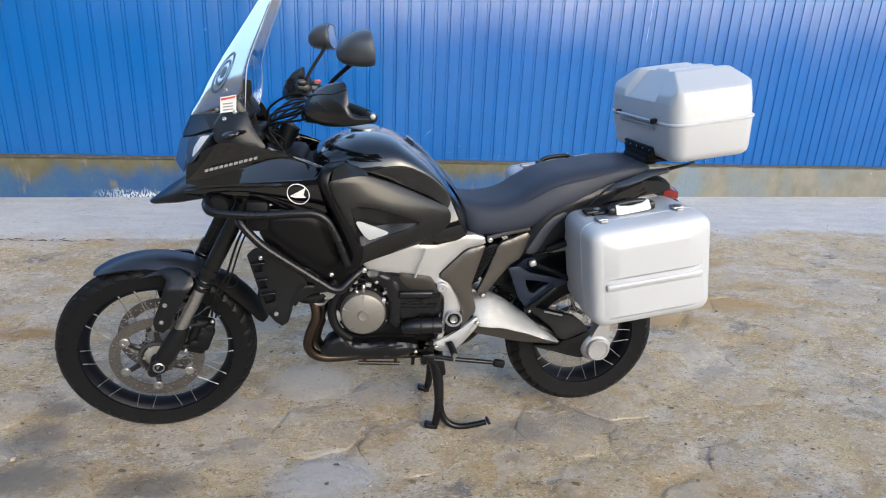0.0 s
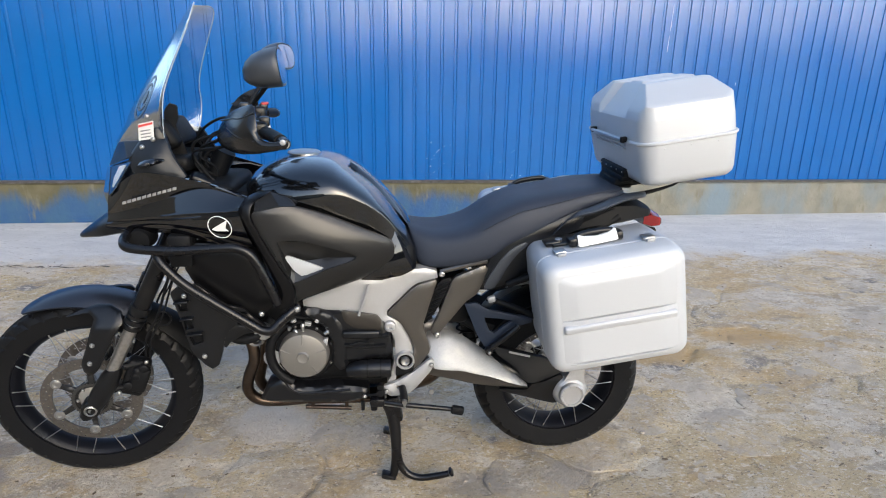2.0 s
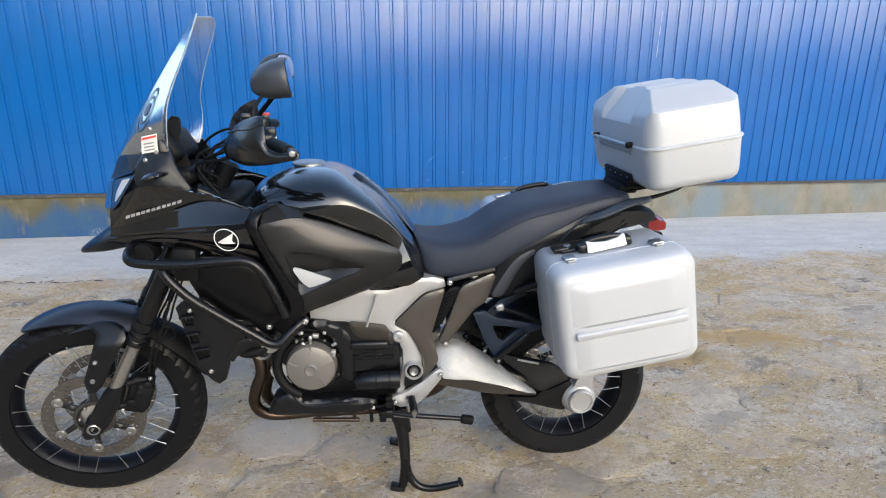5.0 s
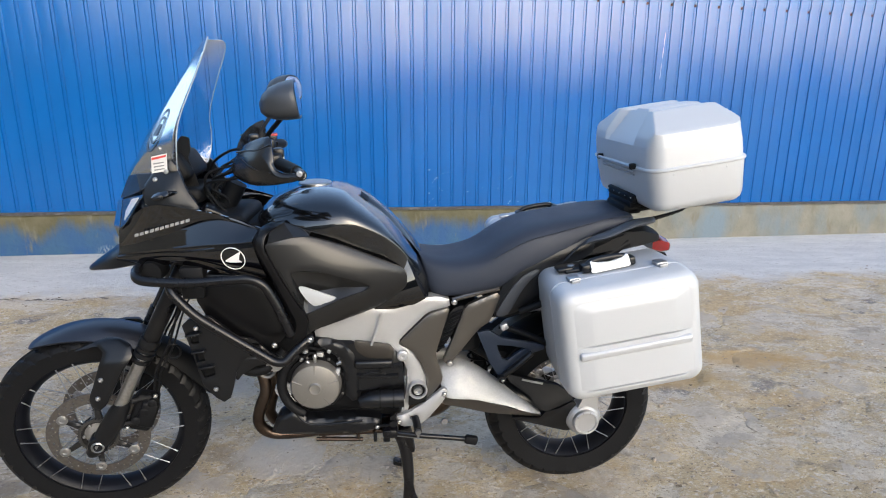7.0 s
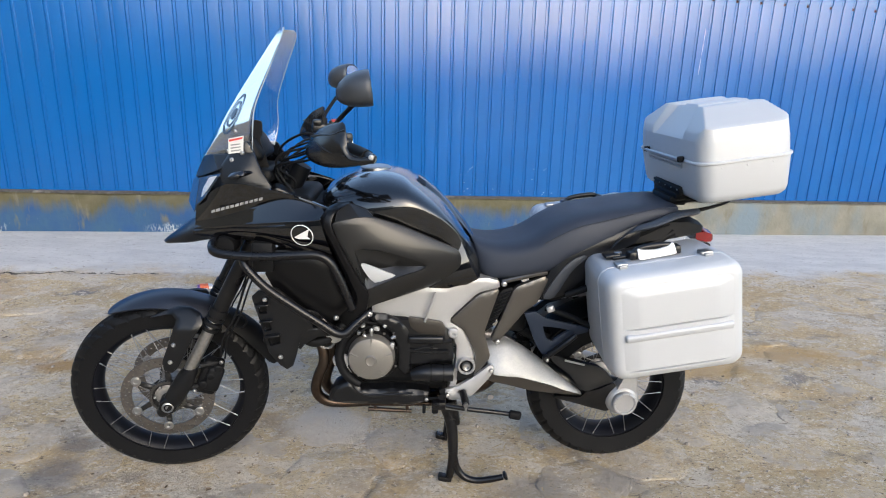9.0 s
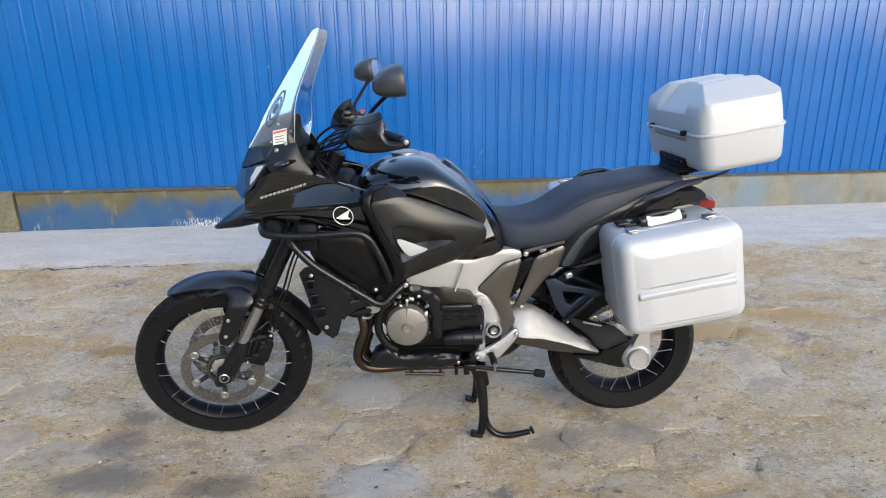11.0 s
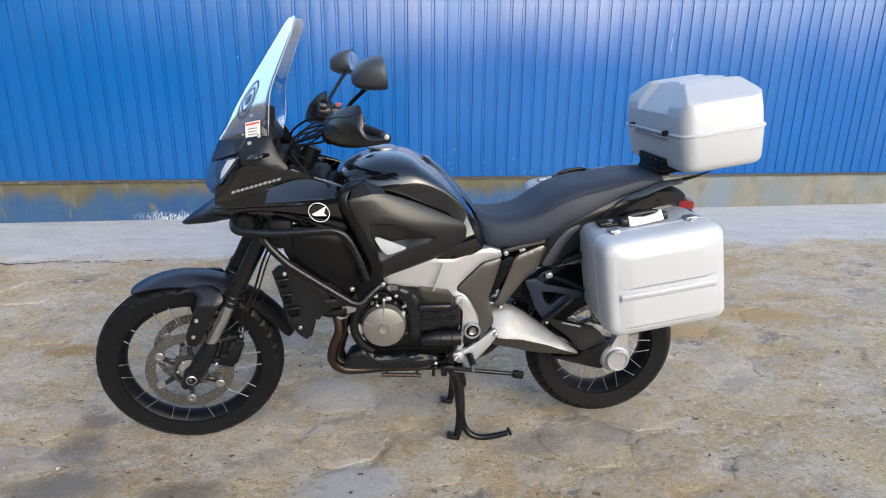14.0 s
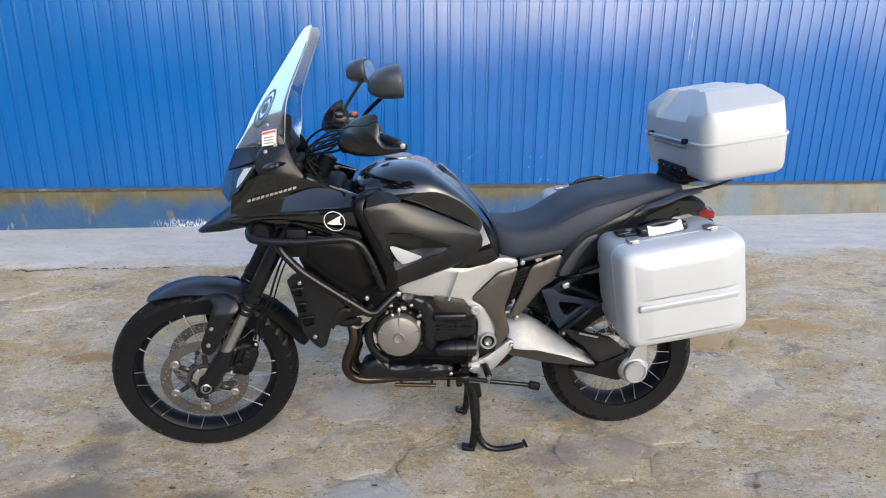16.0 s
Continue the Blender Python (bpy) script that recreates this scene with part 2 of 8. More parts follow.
def dirt(paver=False):
    """Trodden sandy ground with worn grey concrete, straw-coloured dust and dark spots; a smoother apron along the wall."""
    m = bpy.data.materials.new("worn_paver" if paver else "trodden_ground")
    m.use_nodes = True
    nt = m.node_tree
    n, link = nt.nodes, nt.links.new
    b = n["Principled BSDF"]
    co, info, place = n.new("ShaderNodeTexCoord"), n.new("ShaderNodeObjectInfo"), n.new("ShaderNodeVectorMath")
    link(co.outputs["Object"], place.inputs[0])
    link(info.outputs["Location"], place.inputs[1])
    ground_at = place.outputs[0]

    def noise_at(scale, detail=6, rough=0.6, squash=None, offset=0.0):
        t = n.new("ShaderNodeTexNoise")
        t.inputs["Scale"].default_value, t.inputs["Detail"].default_value, t.inputs["Roughness"].default_value = scale, detail, rough
        mp = n.new("ShaderNodeMapping")
        mp.inputs["Scale"].default_value = squash or (1, 1, 1)
        mp.inputs["Location"].default_value = (offset, offset * 0.7, 0)
        link(ground_at, mp.inputs[0])
        link(mp.outputs[0], t.inputs["Vector"])
        return t.outputs["Fac"]

    def step(fac, a, c, top=1.0):
        r = n.new("ShaderNodeMapRange")
        r.inputs["To Max"].default_value = top
        r.interpolation_type = "SMOOTHSTEP"
        r.inputs["From Min"].default_value, r.inputs["From Max"].default_value = a, c
        link(fac, r.inputs["Value"])
        return r.outputs[0]

    def mixed(fac, a, c):
        x = n.new("ShaderNodeMix")
        x.data_type = "RGBA"
        link(fac, x.inputs["Factor"])
        for key, v in (("A", a), ("B", c)):
            if isinstance(v, tuple):
                x.inputs[key].default_value = (*v, 1)
            else:
                link(v, x.inputs[key])
        return x.outputs["Result"]

    sand = mixed(step(noise_at(2.2, 10, 0.72), 0.36, 0.64), (0.55, 0.455, 0.315), (0.42, 0.34, 0.228))
    grey = mixed(step(noise_at(9, 10, 0.75, (1, 1.6, 1)), 0.34, 0.66), (0.50, 0.455, 0.395), (0.36, 0.32, 0.275))
    col = mixed(step(noise_at(1.5, 9, 0.68, None, 3.3), 0.49, 0.60), sand, grey)
    # ochre earth and brown crumbs between the worn patches
    col = mixed(step(noise_at(3.4, 10, 0.78, (0.7, 1.4, 1), 9.1), 0.53, 0.63), col, (0.49, 0.385, 0.235))
    col = mixed(step(noise_at(6.5, 10, 0.8, (0.7, 1.3, 1), 31.0), 0.57, 0.66), col, (0.27, 0.205, 0.13))
    col = mixed(step(noise_at(2.6, 7, 0.62, None, 17.0), 0.60, 0.66), col, (0.20, 0.185, 0.175))
    # brown crumbs and the shade inside small pits, both put into the colour
    col = mixed(step(noise_at(26, 10, 0.82, (0.6, 1.4, 1), 2.0), 0.57, 0.66), col, (0.23, 0.185, 0.135))
    col = mixed(step(noise_at(60, 8, 0.8, None, 6.0), 0.54, 0.64), col, (0.58, 0.53, 0.44))
    # crumbs, grit and pale chips a finger wide
    col = mixed(step(noise_at(10, 6, 0.66, (0.8, 1.2, 1), 61.0), 0.52, 0.64), col, (0.41, 0.325, 0.225))
    col = mixed(step(noise_at(34, 4, 0.6, (0.8, 1.2, 1), 71.0), 0.57, 0.64), col, (0.57, 0.515, 0.435))
    col = mixed(step(noise_at(42, 4, 0.6, (0.7, 1.3, 1), 81.0), 0.61, 0.68), col, (0.21, 0.17, 0.125))
    col = mixed(step(noise_at(85, 3, 0.6, None, 91.0), 0.63, 0.69), col, (0.15, 0.125, 0.10))

    def times(p, q):
        x = n.new("ShaderNodeMath")
        x.operation = "MULTIPLY"
        link(p, x.inputs[0])
        link(q, x.inputs[1])
        return x.outputs[0]

    # worn pale plates, ochre drifts and dull earth, a hand to a pace wide, with ragged edges
    col = mixed(step(noise_at(3.3, 7, 0.62, (0.8, 1.2, 1), 131.0), 0.52, 0.57, 0.72), col, mixed(step(noise_at(24, 8, 0.75, None, 133.0), 0.40, 0.60), (0.60, 0.55, 0.475), (0.47, 0.425, 0.36)))
    col = mixed(step(noise_at(2.7, 7, 0.62, (0.7, 1.3, 1), 141.0), 0.54, 0.60, 0.70), col, mixed(step(noise_at(30, 8, 0.78, None, 143.0), 0.42, 0.60), (0.47, 0.355, 0.215), (0.36, 0.265, 0.16)))
    col = mixed(step(noise_at(3.9, 8, 0.66, (0.8, 1.2, 1), 151.0), 0.56, 0.62, 0.62), col, mixed(step(noise_at(20, 8, 0.75, None, 153.0), 0.42, 0.60), (0.30, 0.26, 0.215), (0.21, 0.18, 0.15)))
    # crisp small pits: their shade put in as dark colour
    col = mixed(step(noise_at(48, 5, 0.65, (0.55, 1.5, 1), 101.0), 0.625, 0.66), col, (0.15, 0.12, 0.09))
    col = mixed(step(noise_at(18, 8, 0.72, (0.6, 1.5, 1), 111.0), 0.62, 0.66), col, (0.24, 0.195, 0.14))
    col = mixed(step(noise_at(66, 4, 0.6, None, 121.0), 0.65, 0.68), col, (0.64, 0.58, 0.49))
    # coarse grit: pits, with their shade put into the colour, and pale grains
    col = mixed(step(noise_at(105, 5, 0.72, (0.75, 1.25, 1), 171.0), 0.54, 0.64, 0.62), col, (0.20, 0.165, 0.125))
    col = mixed(step(noise_at(78, 5, 0.72, (0.8, 1.2, 1), 181.0), 0.56, 0.66, 0.62), col, (0.68, 0.62, 0.53))
    if paver:
        # bare concrete between the dust, a tone of its own for each stone
        bare = mixed(info.outputs["Random"], (0.53, 0.475, 0.405), (0.43, 0.38, 0.32))
        bare = mixed(step(noise_at(9, 9, 0.75, None, 12.0), 0.42, 0.64), bare, (0.37, 0.325, 0.275))
        col = mixed(times(step(noise_at(4.2, 9, 0.75, None, 19.0), 0.42, 0.58), step(info.outputs["Random"], -0.3, 0.8)), col, bare)
    # dark oil stains, one pale slab and a patch of rusty straw
    for x, y, rx, ry, tone in STAINS:
        mp = n.new("ShaderNodeMapping")
        mp.inputs["Location"].default_value = (-x / rx, -y / ry, 0)
        mp.inputs["Scale"].default_value = (1 / rx, 1 / ry, 0)
        link(ground_at, mp.inputs[0])
        far = n.new("ShaderNodeVectorMath")
        far.operation = "LENGTH"
        link(mp.outputs[0], far.inputs[0])
        rough = n.new("ShaderNodeMath")
        rough.operation = "MULTIPLY_ADD"
        rough.inputs[1].default_value = 1.6
        link(noise_at(7, 9, 0.7, None, x * 7), rough.inputs[0])
        link(far.outputs["Value"], rough.inputs[2])
        r = n.new("ShaderNodeMapRange")
        r.inputs["From Min"].default_value, r.inputs["From Max"].default_value = 1.95, 1.35
        r.inputs["To Max"].default_value = 0.72
        link(rough.outputs[0], r.inputs["Value"])
        col = mixed(r.outputs[0], col, tone)
    # smooth apron along the wall
    sep = n.new("ShaderNodeSeparateXYZ")
    link(ground_at, sep.inputs[0])
    dist = n.new("ShaderNodeMath")
    dist.operation = "MULTIPLY_ADD"
    dist.inputs[1].default_value = -0.06
    link(sep.outputs["X"], dist.inputs[0])
    link(sep.outputs["Y"], dist.inputs[2])
    wob = n.new("ShaderNodeMath")
    wob.operation = "MULTIPLY_ADD"
    wob.inputs[1].default_value = 0.9
    link(noise_at(1.6, 6, 0.6, None, 5.0), wob.inputs[0])
    link(dist.outputs[0], wob.inputs[2])
    apron_col = mixed(step(noise_at(5, 8, 0.65, (0.5, 1.5, 1), 1.0), 0.3, 0.7), (0.46, 0.455, 0.45), (0.56, 0.55, 0.535))
    apron_col = mixed(step(noise_at(40, 5, 0.7, (0.5, 1.7, 1), 8.0), 0.55, 0.68), apron_col, (0.34, 0.325, 0.31))
    col = mixed(step(wob.outputs[0], 2.53, 2.77), col, apron_col)
    # a long open crack along the apron's edge, ending where the front wheel stands
    bend = n.new("ShaderNodeMath")
    bend.operation = "MULTIPLY_ADD"
    bend.inputs[1].default_value = 0.34
    link(noise_at(2.6, 8, 0.62, (1, 0.5, 1), 67.0), bend.inputs[0])
    link(dist.outputs[0], bend.inputs[2])
    gap = n.new("ShaderNodeMath")
    gap.operation = "COMPARE"
    gap.inputs[1].default_value, gap.inputs[2].default_value = 2.366, 0.009
    link(bend.outputs[0], gap.inputs[0])
    stop = n.new("ShaderNodeMath")
    stop.operation = "LESS_THAN"
    stop.inputs[1].default_value = -1.75
    link(sep.outputs["X"], stop.inputs[0])
    col = mixed(times(gap.outputs[0], times(stop.outputs[0], step(noise_at(3.1, 5, 0.6, None, 71.0), 0.42, 0.50))), col, (0.060, 0.052, 0.045))
    tone = n.new("ShaderNodeHueSaturation")
    tone.inputs["Saturation"].default_value, tone.inputs["Value"].default_value = 1.14, 1.06
    link(col, tone.inputs["Color"])
    col = tone.outputs[0]
    link(col, b.inputs["Base Color"])
    b.inputs["Roughness"].default_value = 0.88
    b.inputs["Specular IOR Level"].default_value = 0.25
    bp = n.new("ShaderNodeBump")
    bp.inputs["Strength"].default_value, bp.inputs["Distance"].default_value = 1.0, 0.026
    link(noise_at(24, 14, 0.80, None, 1.7), bp.inputs["Height"])
    link(bp.outputs[0], b.inputs["Normal"])
    return m


DIRT = dirt()

PAVER = dirt(True)


def plinth_paint():
    """Grey render with old blue and ochre paint, white splashes and damp stains."""
    m = bpy.data.materials.new("plinth_paint")
    m.use_nodes = True
    nt = m.node_tree
    n, link = nt.nodes, nt.links.new
    b = n["Principled BSDF"]
    co = n.new("ShaderNodeTexCoord")

    def fac(scale, a, c, squash=(1, 1, 1), offset=0.0, detail=6):
        t, mp, r = n.new("ShaderNodeTexNoise"), n.new("ShaderNodeMapping"), n.new("ShaderNodeMapRange")
        t.inputs["Scale"].default_value, t.inputs["Detail"].default_value = scale, detail
        mp.inputs["Scale"].default_value, mp.inputs["Location"].default_value = squash, (offset, 0, offset)
        r.inputs["From Min"].default_value, r.inputs["From Max"].default_value = a, c
        link(co.outputs["Object"], mp.inputs[0])
        link(mp.outputs[0], t.inputs["Vector"])
        link(t.outputs["Fac"], r.inputs["Value"])
        return r.outputs[0]

    def mixed(f, a, c):
        x = n.new("ShaderNodeMix")
        x.data_type = "RGBA"
        link(f, x.inputs["Factor"])
        for key, v in (("A", a), ("B", c)):
            if isinstance(v, tuple):
                x.inputs[key].default_value = (*v, 1)
            else:
                link(v, x.inputs[key])
        return x.outputs["Result"]

    grey = mixed(fac(6, 0.35, 0.65), (0.135, 0.132, 0.105), (0.185, 0.175, 0.140))
    blue = mixed(fac(8, 0.3, 0.7, (1, 1, 0.6), 4), (0.010, 0.055, 0.165), (0.028, 0.080, 0.150))
    ochre = mixed(fac(9, 0.3, 0.7, (1, 1, 1), 2), (0.072, 0.064, 0.028), (0.102, 0.094, 0.054))
    sep, r = n.new("ShaderNodeSeparateXYZ"), n.new("ShaderNodeMapRange")
    link(co.outputs["Object"], sep.inputs[0])
    # height over the foot of the wall
    high = n.new("ShaderNodeMath")
    high.operation = "MULTIPLY_ADD"
    high.inputs[1].default_value = 0.0185
    link(sep.outputs["X"], high.inputs[0])
    link(sep.outputs["Z"], high.inputs[2])

    def belt(lo, hi, wob, scale, squash, offset):
        """A run of paint that ends unevenly between two heights."""
        t, mp, add, rr = n.new("ShaderNodeTexNoise"), n.new("ShaderNodeMapping"), n.new("ShaderNodeMath"), n.new("ShaderNodeMapRange")
        t.inputs["Scale"].default_value, t.inputs["Detail"].default_value, t.inputs["Roughness"].default_value = scale, 8, 0.7
        mp.inputs["Scale"].default_value, mp.inputs["Location"].default_value = squash, (offset, 0, 0)
        add.operation = "MULTIPLY_ADD"
        add.inputs[1].default_value = wob
        rr.inputs["From Min"].default_value, rr.inputs["From Max"].default_value = lo + wob / 2, hi + wob / 2
        link(co.outputs["Object"], mp.inputs[0])
        link(mp.outputs[0], t.inputs["Vector"])
        link(t.outputs["Fac"], add.inputs[0])
        link(high.outputs[0], add.inputs[2])
        link(add.outputs[0], rr.inputs["Value"])
        return rr.outputs[0]

    def both(p, q):
        x = n.new("ShaderNodeMath")
        x.operation = "MULTIPLY"
        link(p, x.inputs[0])
        link(q, x.inputs[1])
        return x.outputs[0]

    def window(lo, hi):
        """One stretch of the wall, fading at both ends."""
        p, q = n.new("ShaderNodeMapRange"), n.new("ShaderNodeMapRange")
        p.inputs["From Min"].default_value, p.inputs["From Max"].default_value = lo - 0.15, lo + 0.15
        q.inputs["From Min"].default_value, q.inputs["From Max"].default_value = hi + 0.25, hi - 0.25
        link(sep.outputs["X"], p.inputs["Value"])
        link(sep.outputs["X"], q.inputs["Value"])
        return both(p.outputs[0], q.outputs[0])

    left = mixed(belt(0.21, 0.33, 0.70, 1.7, (1, 1, 0.10), 1.3), blue, ochre)
    r.inputs["From Min"].default_value, r.inputs["From Max"].default_value = 1.6, 2.6
    link(sep.outputs["X"], r.inputs["Value"])
    right = mixed(fac(2.6, 0.46, 0.68, (1, 1, 0.5), 6.0), grey, (0.125, 0.165, 0.195))
    col = mixed(r.outputs[0], left, right)
    col = mixed(fac(7, 0.70, 0.76, (1, 1, 0.4), 11.0, 9), col, (0.50, 0.52, 0.52))
    col = mixed(fac(11, 0.62, 0.72, (1, 1, 0.3), 3.0), col, (0.13, 0.12, 0.085))
    col = mixed(both(belt(0.125, 0.085, 0.16, 9.0, (1, 1, 0.7), 4.0), window(-2.15, -1.2)), col, mixed(fac(75, 0.47, 0.55, (1, 1, 0.45), 9.0, 8), col, (0.48, 0.51, 0.53)))
    link(col, b.inputs["Base Color"])
    b.inputs["Roughness"].default_value = 0.82
    bp, t = n.new("ShaderNodeBump"), n.new("ShaderNodeTexNoise")
    t.inputs["Scale"].default_value, t.inputs["Detail"].default_value = 30, 8
    link(co.outputs["Object"], t.inputs["Vector"])
    bp.inputs["Distance"].default_value = 0.006
    link(t.outputs["Fac"], bp.inputs["Height"])
    link(bp.outputs[0], b.inputs["Normal"])
    return m


PLINTH = plinth_paint()
CHIP = material("bare_scratched_steel", (0.27, 0.42, 0.62), 0.6, 0.0, 0.0, 0.1, 60)
LEDGE = material("dark_mortar_ledge", (0.060, 0.056, 0.050), 0.9, 0, 0, 0.35, 30, 0.004, (0.20, 0.195, 0.18), 7, 0.60)
MORTAR = material("grey_mortar", (0.20, 0.19, 0.165), 0.9, 0, 0, 0.25, 40, 0.004, (0.19, 0.175, 0.14), 6, 0.5)
OLIVE = material("dark_olive_mortar", (0.125, 0.118, 0.082), 0.9, 0, 0, 0.25, 40, 0.004, (0.085, 0.082, 0.048), 4, 0.45)


# ---- mesh helpers ----
def finish(bm, mat, angle=38):
    bmesh.ops.recalc_face_normals(bm, faces=bm.faces)
    me = bpy.data.meshes.new("part")
    bm.to_mesh(me)
    bm.free()
    me.materials.append(mat)
    me.polygons.foreach_set("use_smooth", [True] * len(me.polygons))
    me.set_sharp_from_angle(angle=radians(angle))
    return me


def part(name, bm, mat, parent=None, label="", angle=38):
    """Links a bmesh as one mesh object under a thing or a part."""
    me = bm if isinstance(bm, bpy.types.Mesh) else finish(bm, mat, angle)
    me.name = name
    ob = new(name, me)
    ob.parent = parent
    if label:
        tagged(ob, label)
    return ob


def thing(name, at, label, category, group="", kind=""):
    ob = new(name)
    ob.location = at
    ob.empty_display_size = 0.1
    return tagged(ob, label, category, group, kind)


def move(bm, m):
    bmesh.ops.transform(bm, matrix=m, verts=bm.verts)
    return bm


def joined(*bms):
    """One bmesh out of several."""
    out = bmesh.new()
    for b in bms:
        me = bpy.data.meshes.new("tmp")
        b.to_mesh(me)
        b.free()
        out.from_mesh(me)
        bpy.data.meshes.remove(me)
    return out


def mirrored(bm):
    out = bm.copy()
    bmesh.ops.transform(out, matrix=Matrix.Diagonal((1, -1, 1, 1)), verts=out.verts)
    bmesh.ops.reverse_faces(out, faces=out.faces)
    return out


def curve_through(points, n=6, closed=False):
    """Points on a smooth line through the given ones."""
    p = [Vector(q) for q in points]
    out = []
    last = len(p) if closed else len(p) - 1
    for i in range(last):
        a, b = p[i], p[(i + 1) % len(p)]
        z = p[i - 1] if closed or i > 0 else a * 2 - b
        c = p[(i + 2) % len(p)] if closed or i + 2 < len(p) else b * 2 - a
        for k in range(n):
            t = k / n
            out.append(0.5 * ((2 * a) + (b - z) * t + (2 * z - 5 * a + 4 * b - c) * t * t + (3 * a - z - 3 * b + c) * t ** 3))
    if not closed:
        out.append(p[-1])
    return out


def tube(points, r, n=10, smooth=6, caps=True):
    """A round tube along a line; r may be a number or one radius for each given point."""
    pts = curve_through(points, smooth) if smooth else [Vector(q) for q in points]
    count = len(points)
    radii = [r] * len(pts) if not isinstance(r, (list, tuple)) else [
        r[min(int(i / max(smooth, 1)), count - 2)] * (1 - (i / max(smooth, 1)) % 1 if i < len(pts) - 1 else 0)
        + r[min(int(i / max(smooth, 1)) + 1, count - 1)] * ((i / max(smooth, 1)) % 1 if i < len(pts) - 1 else 1) for i in range(len(pts))]
    bm = bmesh.new()
    up = Vector((0.13, 0.31, 0.94))
    rings = []
    for i, p in enumerate(pts):
        d = (pts[min(i + 1, len(pts) - 1)] - pts[max(i - 1, 0)]).normalized()
        side = d.cross(up)
        if side.length < 1e-3:
            side = d.orthogonal()
        side.normalize()
        up = side.cross(d).normalized()
        rings.append([bm.verts.new(p + radii[i] * (math.cos(a) * side + math.sin(a) * up)) for a in [2 * math.pi * k / n for k in range(n)]])
    for a, b in zip(rings, rings[1:]):
        for k in range(n):
            bm.faces.new((a[k], a[(k + 1) % n], b[(k + 1) % n], b[k]))
    if caps:
        bm.faces.new(rings[0])
        bm.faces.new(rings[-1])
    return bm


def lathe(profile, n=32, at=(0, 0, 0), axis="y", closed=False):
    """A body of revolution: profile of (radius, place along the axis)."""
    bm = bmesh.new()
    rings = []
    for r, a in profile:
        ring = []
        for k in range(n):
            c, s = math.cos(2 * math.pi * k / n) * r, math.sin(2 * math.pi * k / n) * r
            q = {"y": (c, a, s), "x": (a, c, s), "z": (c, s, a)}[axis]
            ring.append(bm.verts.new(Vector(q) + Vector(at)))
        rings.append(ring)
    pairs = list(zip(rings, rings[1:])) + ([(rings[-1], rings[0])] if closed else [])
    for a, b in pairs:
        for k in range(n):
            bm.faces.new((a[k], a[(k + 1) % n], b[(k + 1) % n], b[k]))
    if not closed:
        bm.faces.new(rings[0])
        bm.faces.new(rings[-1])
    return bm


def block(sx, sy, sz, at=(0, 0, 0), bevel=0.005, seg=2, m=None):
    """A box with rounded edges."""
    bm = bmesh.new()
    bmesh.ops.create_cube(bm, size=1)
    bmesh.ops.scale(bm, vec=(sx, sy, sz), verts=bm.verts)
    if bevel:
        bmesh.ops.bevel(bm, geom=bm.edges[:], offset=min(bevel, 0.45 * min(sx, sy, sz)), segments=seg, profile=0.5, affect="EDGES")
    if m is not None:
        bmesh.ops.transform(bm, matrix=m, verts=bm.verts)
    bmesh.ops.translate(bm, vec=at, verts=bm.verts)
    return bm


def rounded(outline, cut=0.25, times=2):
    """Corner cutting on a closed outline of pairs."""
    pts = [Vector(p) for p in outline]
    for _ in range(times):
        out = []
        for i, p in enumerate(pts):
            q = pts[(i + 1) % len(pts)]
            out += [p.lerp(q, cut), p.lerp(q, 1 - cut)]
        pts = out
    return [tuple(p) for p in pts]


